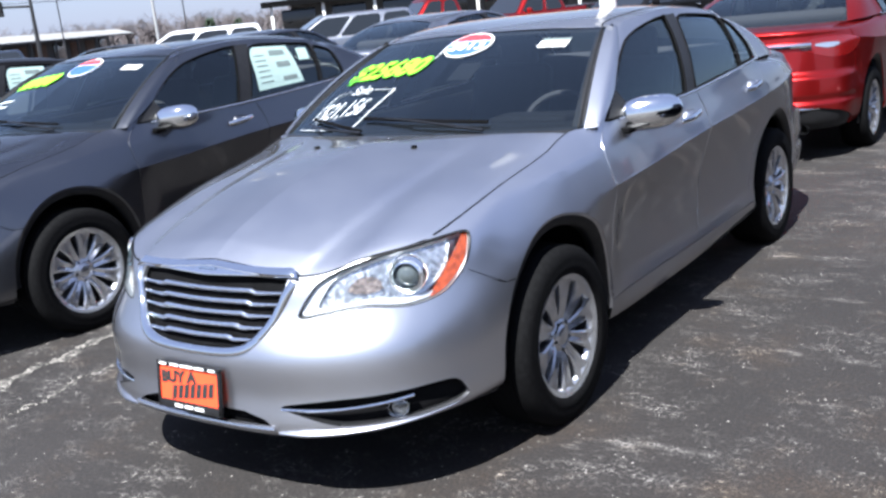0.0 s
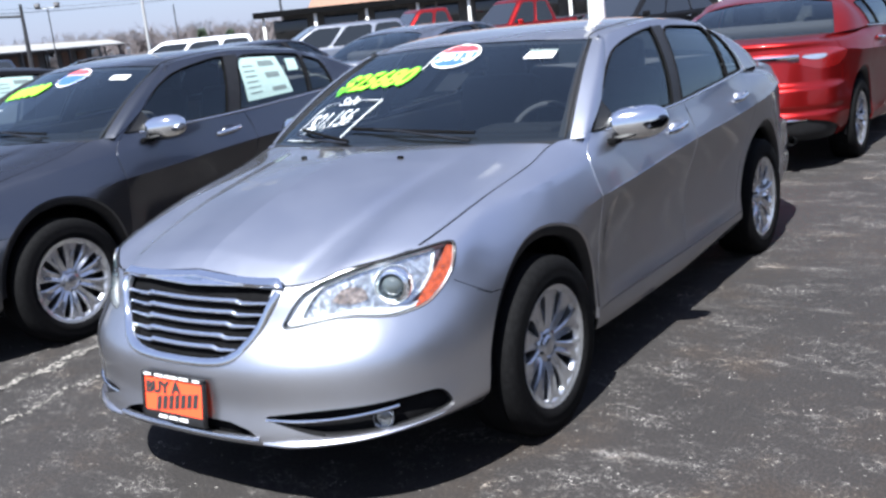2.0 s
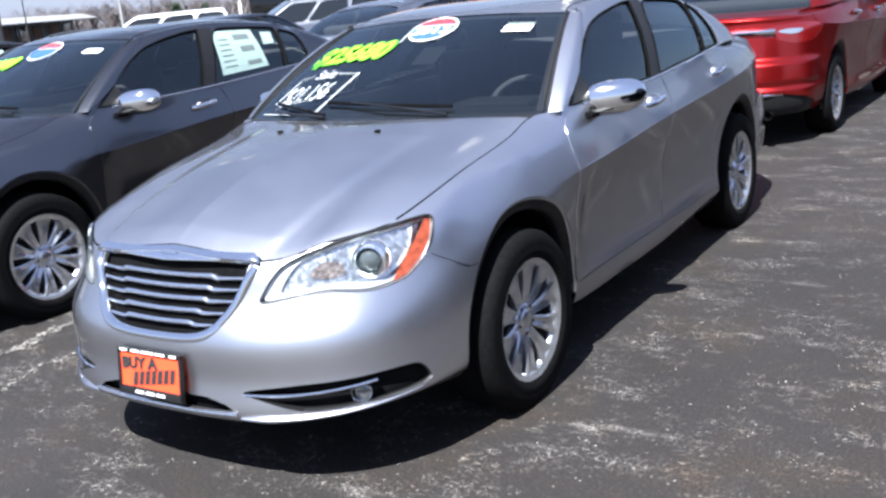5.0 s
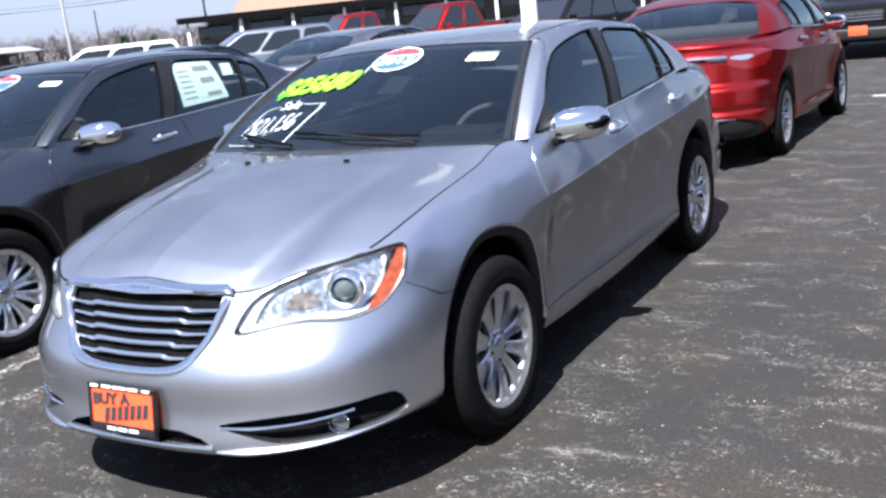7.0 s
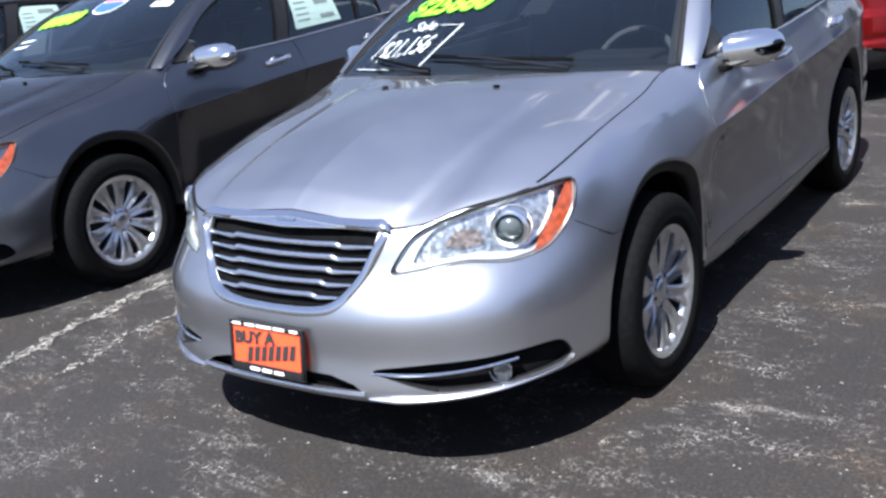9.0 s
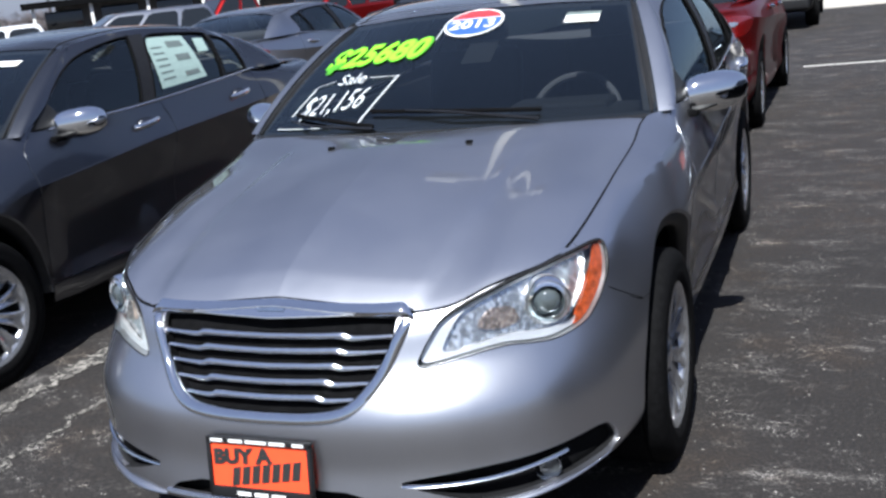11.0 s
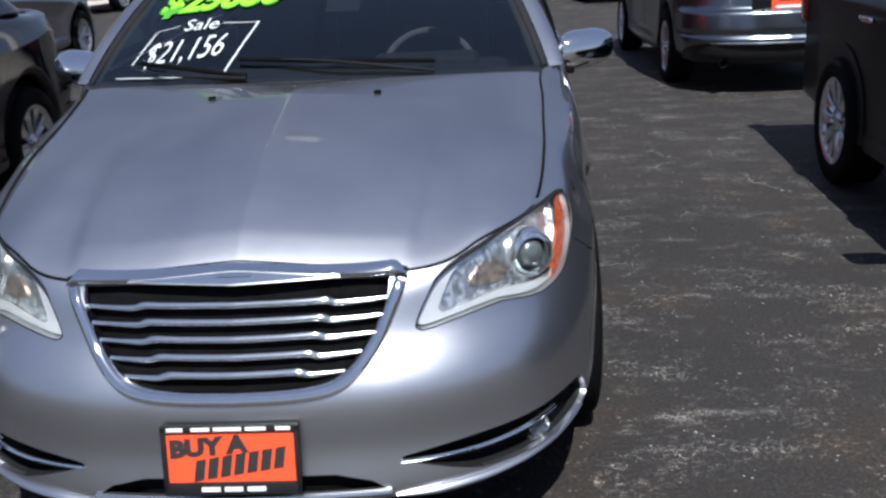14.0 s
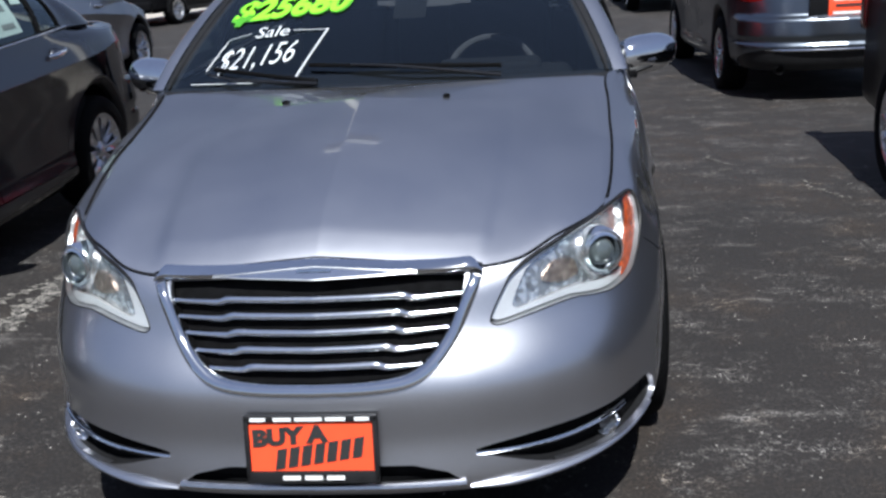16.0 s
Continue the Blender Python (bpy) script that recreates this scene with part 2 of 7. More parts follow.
def inside(q, poly):
    x, y = q[..., 0], q[..., 1]
    res = np.zeros(x.shape, bool)
    a, b = poly, np.roll(poly, -1, 0)
    for (x0, y0), (x1, y1) in zip(a, b):
        if y0 == y1:
            continue
        res ^= ((y0 > y) != (y1 > y)) & (x < (x1 - x0) * (y - y0) / (y1 - y0) + x0)
    return res


def nearest(q, poly):
    a, b = poly, np.roll(poly, -1, 0)
    d = b - a
    t = np.clip(((q[:, None] - a) * d).sum(-1) / ((d**2).sum(-1) + 1e-12), 0, 1)
    p = a + t[..., None] * d
    far = ((q[:, None] - p) ** 2).sum(-1)
    return p[np.arange(len(q)), far.argmin(1)]


def patch(us, vs, flat, unflat, place, holes=(), keep=None):
    """A grid over (u, v). flat: (u, v) to the plane in which outlines are given; unflat: back; place: (u, v) to space.
    Faces inside a hole, or outside keep, are left out, and the vertices at their edge lie on the outline."""
    U, V = np.meshgrid(us, vs, indexing="ij") if np.ndim(us) == 1 else (us, vs)
    nu, nv = U.shape
    S = flat(U, V)
    C = (S[:-1, :-1] + S[1:, :-1] + S[1:, 1:] + S[:-1, 1:]) / 4
    drop = np.zeros(C.shape[:2], bool)
    which = np.full(C.shape[:2], -1)
    outlines = list(holes) + ([keep] if keep is not None else [])
    for n, h in enumerate(outlines):
        hit = inside(C, h)
        if keep is not None and n == len(outlines) - 1:
            hit = ~hit
        which[hit & ~drop] = n
        drop |= hit
    touch = np.zeros((nu, nv), bool)
    tn = np.full((nu, nv), -1)
    used = np.zeros((nu, nv), bool)
    for di in (0, 1):
        for dj in (0, 1):
            sl = (slice(di, nu - 1 + di), slice(dj, nv - 1 + dj))
            touch[sl] |= drop
            tn[sl] = np.maximum(tn[sl], which)
            used[sl] |= ~drop
    edge = touch & used
    for n, h in enumerate(outlines):
        sel = edge & (tn == n)
        if sel.any():
            q = nearest(S[sel], h)
            u, v = unflat(q[:, 0], q[:, 1])
            U = U.copy(); V = V.copy()
            U[sel], V[sel] = u, v
    X = place(U, V).reshape(-1, 3)
    idx = np.arange(nu * nv).reshape(nu, nv)
    i, j = np.nonzero(~drop)
    F = np.stack([idx[i, j], idx[i + 1, j], idx[i + 1, j + 1], idx[i, j + 1]], 1)
    return X, F.tolist()


def mirrored(v, f, sgn):
    v = np.array(v, float)
    v[:, 0] *= sgn
    return v, f


def both(v, f):
    """The half and its mirror image in one mesh."""
    v = np.array(v, float)
    w = v * [-1, 1, 1]
    n = len(v)
    return np.concatenate([v, w]), list(f) + [tuple(i + n for i in reversed(q)) for q in f]


def spine(c):
    return Vector((0, min(max(c.y, 0.2), 2.9), 0.45))


# ---------------------------------------------------------------- sedan: the form of the lower body
# outline seen from above at the widest height, half of it, nose to tail
PLAN = np.array([(0, -1.02), (0.20, -1.012), (0.38, -0.985), (0.55, -0.915), (0.68, -0.81), (0.775, -0.67), (0.845, -0.50), (0.89, -0.28), (0.912, 0.0),
                 (0.922, 0.5), (0.925, 1.4), (0.916, 2.2), (0.892, 2.72), (0.866, 3.0), (0.818, 3.27), (0.72, 3.54), (0.56, 3.71), (0.33, 3.80), (0, 3.835)])
_chord = np.r_[0, np.cumsum(np.linalg.norm(np.diff(PLAN, axis=0), axis=1))]
_fine = spline(_chord, PLAN)(np.linspace(0, _chord[-1], 3000))
_fine[0, 0] = _fine[-1, 0] = 0
ARC = np.r_[0, np.cumsum(np.linalg.norm(np.diff(_fine, axis=0), axis=1))]
_tan = np.gradient(_fine, axis=0)
_tan[0], _tan[-1] = (1, 0), (-1, 0)
_tan /= np.linalg.norm(_tan, axis=1, keepdims=True)
_ker = np.ones(61) / 61
_tan = np.stack([np.convolve(np.r_[[c[0]] * 30, c, [c[-1]] * 30], _ker, "valid") for c in _tan.T], 1)
_tan[0], _tan[-1] = (1, 0), (-1, 0)
_tan /= np.linalg.norm(_tan, axis=1, keepdims=True)
TAIL = ARC[-1]


def s_at(x, y):
    """How far along the outline the point nearest to (x, y) lies."""
    return float(ARC[((_fine - (x, y)) ** 2).sum(1).argmin()])


def s_y(y):
    return s_at(0.92, y)


LEVELS = []


def station(s, heights, insets):
    LEVELS.append((s, heights, insets))


# seven levels from the sill up to the edge of the bonnet, the window line or the boot lid: height, and how far in from the outline
station(0, (0.250, 0.285, 0.40, 0.525, 0.66, 0.753, 0.794), (0.030, -0.018, -0.006, -0.001, 0.060, 0.105, 0.150))
station(s_at(0.44, -0.97), (0.250, 0.285, 0.40, 0.532, 0.65, 0.735, 0.774), (0.030, -0.022, -0.012, -0.006, 0.058, 0.090, 0.118))
station(s_at(0.54, -0.92), (0.255, 0.288, 0.40, 0.533, 0.655, 0.742, 0.783), (0.030, -0.022, -0.013, -0.006, 0.058, 0.090, 0.114))
station(s_at(0.64, -0.85), (0.260, 0.292, 0.40, 0.535, 0.66, 0.768, 0.811), (0.030, -0.022, -0.014, -0.006, 0.058, 0.090, 0.120))
station(s_at(0.80, -0.62), (0.268, 0.305, 0.41, 0.545, 0.69, 0.803, 0.840), (0.032, -0.014, -0.011, -0.003, 0.044, 0.080, 0.114))
station(s_at(0.858, -0.455), (0.27, 0.318, 0.43, 0.565, 0.70, 0.820, 0.876), (0.036, 0.000, -0.006, -0.003, 0.028, 0.064, 0.132))
station(s_at(0.89, -0.25), (0.27, 0.33, 0.45, 0.58, 0.715, 0.880, 0.923), (0.04, 0.015, 0.0, -0.006, 0.014, 0.090, 0.146))
station(s_y(0.15), (0.27, 0.33, 0.45, 0.60, 0.765, 0.940, 0.996), (0.06, 0.036, 0.012, -0.004, 0.002, 0.063, 0.150))
station(s_y(0.38), (0.255, 0.315, 0.44, 0.64, 0.811, 0.958, 1.050), (0.068, 0.046, 0.040, 0.024, 0.000, 0.046, 0.132))
station(s_y(0.45), (0.249, 0.310, 0.437, 0.642, 0.816, 0.960, 1.049), (0.073, 0.050, 0.050, 0.032, 0.000, 0.042, 0.096))
station(s_y(0.62), (0.238, 0.300, 0.43, 0.645, 0.826, 0.965, 1.047), (0.082, 0.060, 0.080, 0.066, 0.000, 0.036, 0.064))
station(s_y(1.40), (0.238, 0.300, 0.43, 0.660, 0.877, 0.988, 1.062), (0.082, 0.060, 0.080, 0.066, 0.000, 0.032, 0.052))
station(s_y(2.35), (0.262, 0.32, 0.45, 0.69, 0.914, 1.028, 1.105), (0.080, 0.056, 0.064, 0.054, 0.000, 0.034, 0.066))
station(s_y(2.85), (0.28, 0.34, 0.48, 0.72, 0.935, 1.046, 1.105), (0.05, 0.026, 0.012, 0.014, 0.000, 0.045, 0.130))
station(s_at(0.865, 3.25), (0.28, 0.35, 0.48, 0.74, 0.965, 1.045, 1.080), (0.05, 0.020, 0.0, 0.006, 0.008, 0.060, 0.170))
station(s_at(0.72, 3.62), (0.27, 0.35, 0.48, 0.70, 0.930, 1.035, 1.072), (0.06, 0.020, 0.0, 0.010, 0.030, 0.062, 0.130))
station(TAIL, (0.27, 0.36, 0.50, 0.70, 0.905, 1.040, 1.082), (0.08, 0.030, 0.0, 0.025, 0.050, 0.060, 0.100))
_level_z = spline([l[0] for l in LEVELS], [l[1] for l in LEVELS])
_level_d = spline([l[0] for l in LEVELS], [l[2] for l in LEVELS])


def _crease(s):
    """How sharp the waistline is: soft over the front wheel, crisp along the doors."""
    return np.clip((np.interp(s, ARC, _fine[:, 1]) - 0.20) / 0.25, 0, 1)


def _crest(s):
    """How sharp the shoulder of the front wing is."""
    y = np.interp(s, ARC, _fine[:, 1])
    return 0.85 * np.clip((y + 0.28) / 0.35, 0, 1) * np.clip((0.56 - y) / 0.12, 0, 1)


def _across(table, v, s):
    """Smooth interpolation over the seven levels, v from 0 to 6, with a crease on the fifth and sixth."""
    crease, crest = _crease(s), _crest(s)
    i = np.clip(np.floor(v).astype(int), 0, 5)
    t = v - i
    g = lambda k: np.take_along_axis(table, np.clip(k, 0, 6)[..., None], -1)[..., 0]
    a, b, c, d = g(i - 1), g(i), g(i + 1), g(i + 2)
    m0, m1 = (c - a) / 2, (d - b) / 2
    m0, m1 = np.where(i == 0, c - b, m0), np.where(i == 5, c - b, m1)
    m0 = m0 + np.where(i == 4, c - b - m0, 0) * np.maximum(crease, crest)
    m1 = m1 + np.where(i == 3, c - b - m1, 0) * crease + np.where(i == 4, c - b - m1, 0) * crest
    m0 = m0 + np.where(i == 5, c - b - m0, 0) * crest
    return b * (2 * t**3 - 3 * t**2 + 1) + m0 * (t**3 - 2 * t**2 + t) + c * (3 * t**2 - 2 * t**3) + m1 * (t**3 - t**2)


def _rise(x):
    x = np.clip(x, 0, 1)
    return x * x * (3 - 2 * x)


TAIL_A, TAIL_B = s_at(0.845, 3.16), s_at(0.70, 3.57)


def tail_form(s, z):
    """Proud of the plain tail: the bumper's shelf, the ridge over its lower strip and the lip of the boot lid."""
    w = _rise((s - TAIL_A) / (TAIL_B - TAIL_A))
    return w * (0.052 * _rise((0.735 - z) / 0.05) - 0.018 * _rise((0.56 - z) / 0.05) + 0.020 * _rise((0.505 - z) / 0.03) + 0.030 * _rise((z - 1.015) / 0.05))


def wall_z(s, v):
    return _across(_level_z(s), v, s)


def wall(s, v, out=0.0):
    """A point of the body's side; out moves it outwards."""
    z = wall_z(s, v)
    d = _across(_level_d(s), v, s) - out - tail_form(s, z)
    x, y = np.interp(s, ARC, _fine[:, 0]), np.interp(s, ARC, _fine[:, 1])
    tx, ty = np.interp(s, ARC, _tan[:, 0]), np.interp(s, ARC, _tan[:, 1])
    return np.stack([x - d * ty, y + d * tx, z], -1)


def wall_v(s, z):
    """The level at which the side has the height z."""
    s, z = np.broadcast_arrays(np.asarray(s, float), np.asarray(z, float))
    lo, hi = np.zeros(s.shape), np.full(s.shape, 6.0)
    t = _level_z(s)
    for _ in range(30):
        mid = (lo + hi) / 2
        up = _across(t, mid, s) < z
        lo, hi = np.where(up, mid, lo), np.where(up, hi, mid)
    return (lo + hi) / 2


def on_wall(s, z, out=0.0):
    s = np.asarray(s, float)
    return wall(s, wall_v(s, z), out)


def flat_wall(u, v):
    return np.stack([u, wall_z(u, v)], -1)


def unflat_wall(s, z):
    return s, wall_v(s, z)


# features of the front, as outlines over (distance along the outline, height)
def at_wall(points):
    return [(s_at(x, y), z) for x, y, z in points]


HEADLIGHT = loop_curve(at_wall([(0.433, -0.968, 0.660), (0.460, -0.959, 0.702), (0.497, -0.943, 0.745), (0.538, -0.922, 0.768), (0.602, -0.880, 0.791), (0.690, -0.800, 0.814), (0.760, -0.697, 0.826), (0.8185, -0.5755, 0.837), (0.856, -0.460, 0.841),
                                (0.853, -0.474, 0.800), (0.8455, -0.4985, 0.756), (0.8305, -0.545, 0.710), (0.808, -0.602, 0.674), (0.780, -0.660, 0.659), (0.743, -0.725, 0.653), (0.700, -0.785, 0.660), (0.658, -0.833, 0.668), (0.602, -0.880, 0.666), (0.533, -0.925, 0.658), (0.470, -0.955, 0.649), (0.445, -0.964, 0.648)]), 6)
GRILLE_HALF = [(0.0, 0.545), (0.12, 0.548), (0.215, 0.560), (0.268, 0.590), (0.315, 0.645), (0.350, 0.715), (0.372, 0.768), (0.20, 0.776), (0.0, 0.778)]


def front_s(x):
    return float(np.interp(x, _fine[:1200, 0], ARC[:1200]))


GRILLE = np.array([(front_s(x * 1.03 + 0.004), z if z > 0.75 else z - 0.008) for x, z in GRILLE_HALF] + [(-0.05, 0.778), (-0.05, 0.537)])
FOG = loop_curve(at_wall([(0.365, -0.985, 0.372), (0.52, -0.93, 0.392), (0.66, -0.83, 0.395), (0.765, -0.68, 0.397), (0.793, -0.625, 0.391), (0.805, -0.595, 0.365), (0.809, -0.582, 0.328), (0.790, -0.635, 0.309), (0.68, -0.81, 0.303), (0.55, -0.915, 0.308), (0.45, -0.965, 0.338)]), 6)
INTAKE = np.array([(front_s(0.335), 0.300), (front_s(0.30), 0.325), (front_s(0.22), 0.345), (0.0, 0.350), (-0.05, 0.35), (-0.05, 0.300)])
TAILLAMP = loop_curve([(s_at(0.835, 3.20), 0.955), (s_at(0.80, 3.34), 0.992), (s_at(0.72, 3.54), 1.002), (s_at(0.60, 3.68), 0.995), (s_at(0.50, 3.745), 0.972), (s_at(0.47, 3.758), 0.945), (s_at(0.53, 3.73), 0.905), (s_at(0.63, 3.655), 0.868), (s_at(0.72, 3.54), 0.838), (s_at(0.79, 3.36), 0.850), (s_at(0.825, 3.24), 0.900)], 6)
REAR, ARCH = 2.766, 0.428


def arch_y(z, cy, side):
    return cy + side * math.sqrt(max(ARCH**2 - (max(z - 0.350, 0) / 1.045) ** 2, 0))


def arch_z(y, cy):
    return 0.350 + 1.045 * np.sqrt(np.maximum(ARCH**2 - (y - cy) ** 2, 0))


def creased(lo, hi, q):
    """Levels from lo to hi for q from 0 to 1, with one row exactly on the waist crease at level 4."""
    n = q.shape[-1]
    k = int(n * 0.66)
    r = np.arange(n)
    low = np.minimum(r / k, 1.0)
    high = np.maximum(r - k, 0) / (n - 1 - k)
    cut = np.clip(4.0, lo, hi)
    return lo + (cut - lo) * low + (hi - cut) * high


def side_panel(s_lo, s_hi, z_lo, z_hi, nu, nv, gap=0.0022):
    """Panel between two columns (as functions of height) and two heights (as functions of s). None: the sill or the upper edge."""
    q = np.linspace(0, 1, nv)
    p = np.linspace(0, 1, nu)
    P, Q = np.meshgrid(p, q, indexing="ij")
    V = np.full(P.shape, 0.0)
    zq = np.zeros(P.shape)
    # two rounds: columns depend on height and heights on columns
    S = (s_lo(0.6) + gap) * (1 - P) + (s_hi(0.6) - gap) * P
    for _ in range(4):
        lo = wall_v(S, z_lo(S) + gap) if z_lo else np.zeros(S.shape)
        hi = wall_v(S, z_hi(S) - gap) if z_hi else np.full(S.shape, 6.0)
        V = creased(lo, hi, Q)
        zq = wall_z(S, V)
        a, b = np.vectorize(s_lo)(zq) + gap, np.vectorize(s_hi)(zq) - gap
        S = a * (1 - P) + b * P
    return S, V


# ---------------------------------------------------------------- sedan: the cabin above the waist
CAB_K = [0, 0.5, 1, 1.5, 2, 3, 3.35, 4.7, 5.2, 6, 7, 7.5, 8]
CAB_BASE = [(0, 0.235, 1.062), (0.42, 0.280, 1.060), (0.819, 0.428, 1.050), (0.839, 0.486, 1.048), (0.854, 0.558, 1.046), (0.884, 1.32, 1.060), (0.884, 1.41, 1.063), (0.866, 2.13, 1.096), (0.862, 2.21, 1.099), (0.835, 2.50, 1.110), (0.700, 3.08, 1.098), (0.42, 3.20, 1.098), (0, 3.24, 1.100)]
CAB_TOP = [(0, 0.985, 1.432), (0.32, 1.000, 1.425), (0.638, 1.054, 1.408), (0.651, 1.102, 1.411), (0.661, 1.162, 1.424), (0.690, 1.52, 1.452), (0.690, 1.62, 1.452), (0.672, 2.24, 1.402), (0.668, 2.30, 1.392), (0.650, 2.46, 1.346), (0.560, 2.56, 1.350), (0.32, 2.50, 1.385), (0, 2.47, 1.395)]
_cab_b, _cab_t = spline(CAB_K, CAB_BASE), spline(CAB_K, CAB_TOP)


def cabin(k, v, out=0.0):
    """A point of the glasshouse: k round it from the middle of the windscreen to the middle of the rear window, v from waist to roof."""
    b, t = _cab_b(k), _cab_t(k)
    p = b + (t - b) * v[..., None]
    e = 1e-3
    along = _cab_b(k + e) + (_cab_t(k + e) - _cab_b(k + e)) * v[..., None] - _cab_b(k - e) - (_cab_t(k - e) - _cab_b(k - e)) * v[..., None]
    n = np.cross(along, t - b)
    n /= np.linalg.norm(n, axis=-1, keepdims=True) + 1e-12
    mid = np.where(k < 1.2, 0.020, 0.028)
    # the windscreen pillar stands proud of the glass and rounds off to the door
    u = np.clip((k - 1.0) / 0.8, 0, 1)
    crest = 0.014 * (1 - u) ** 1.1 * np.clip((k - 0.955) / 0.012, 0, 1) * np.sin(np.pi * np.clip(v, 0, 1)) ** 0.7
    return p + n * (mid * 4 * v * (1 - v) + crest + out)[..., None]


def flat_cab(u, v):
    return np.stack([u, v], -1)


def screen_point(x, v, out):
    """A point of the windscreen at x metres from the middle (measured along it at that height) and v up it."""
    x, v = np.asarray(x, float), np.asarray(v, float)
    lo, hi = np.zeros(x.shape), np.full(x.shape, 1.0)
    for _ in range(24):
        mid = (lo + hi) / 2
        less = cabin(mid, v)[..., 0] < np.abs(x)
        lo, hi = np.where(less, mid, lo), np.where(less, hi, mid)
    p = cabin((lo + hi) / 2, v, np.full(x.shape, out))
    p[..., 0] *= np.sign(x)
    return p


# ---------------------------------------------------------------- sedan: its parts
HOOD_S0, HOOD_S1 = s_at(0.8195, -0.573), s_y(0.335)


def hood_surface(p, q, out=0.0):
    """p from the middle to the side, q from the nose to the windscreen."""
    F = lambda p: wall(p * HOOD_S0, np.full(p.shape, 6.0))
    R = lambda q: wall(HOOD_S0 + q * (HOOD_S1 - HOOD_S0), np.full(q.shape, 6.0))
    corner = R(np.ones(1))[0]
    C = lambda p: np.stack([p * corner[0], 0.205 + (corner[1] - 0.205) * p**2.2, 1.063 + (corner[2] - 1.063) * p**3], -1)
    nose = F(np.zeros(1))[0]
    L = lambda q: np.stack([0 * q, nose[1] + (0.205 - nose[1]) * q, nose[2] + (1.063 - nose[2]) * (1.62 * q - 0.62 * q**2) ** 0.90], -1)
    P, Q = p[..., None], q[..., None]
    one, nil = np.ones(p.shape), np.zeros(p.shape)
    ruled = (1 - Q) * F(p) + Q * C(p) + (1 - P) * L(q) + P * R(q)
    bil = (1 - P) * (1 - Q) * F(nil) + P * (1 - Q) * F(one) + (1 - P) * Q * C(nil) + P * Q * C(one)
    x = ruled - bil
    # raised centre between two soft lines that run back from the grille
    line = 0.44 + 0.16 * q
    lift = 0.011 / (1 + np.exp((p - line) / (0.011 + 0.012 * q))) * np.clip(q * 12, 0, 1) * np.clip((1 - q) * 5, 0, 1)
    crown = 0.010 * (1 - p**2) * np.sin(np.pi * np.clip(q, 0, 1)) ** 0.8
    roll = 0.013 * (1 - np.exp(-q / 0.055)) * (1 - p**4) * (1 - q)
    x[..., 2] += lift + crown + roll + out
    x[..., 2] -= 0.012 * np.clip(p - 0.93, 0, 1) / 0.07 * 0.4
    return x


def roof_surface(p, q):
    """Closed by the cabin's upper edge; p from middle to side, q from front to back."""
    side_k = 1.0 + q * 6.0
    e = _cab_t(side_k)
    mid_y = 0.985 + (2.47 - 0.985) * q
    # the side edge is matched by its own y, the middle by an arched line
    mid_z = 1.432 + (1.395 - 1.432) * q + 0.066 * np.sin(np.pi * q) ** 0.8
    y = mid_y + (e[..., 1] - mid_y) * p**2
    x = e[..., 0] * p
    z = mid_z + (e[..., 2] - mid_z) * p**4
    front = _cab_t(p)
    w0 = np.clip(1 - q / 0.12, 0, 1)
    out = np.stack([x, y, z], -1)
    out = out * (1 - w0[..., None]) + w0[..., None] * np.stack([x, y, z * (1 - w0 ** 0.5) + (w0 ** 0.5) * (front[..., 2] + (mid_z - 1.432) * (1 - p**2))], -1)
    return out


def bar(pts, r, sides=8, closed=False, flat=1.0):
    return tube(pts, r, sides, closed, flat)


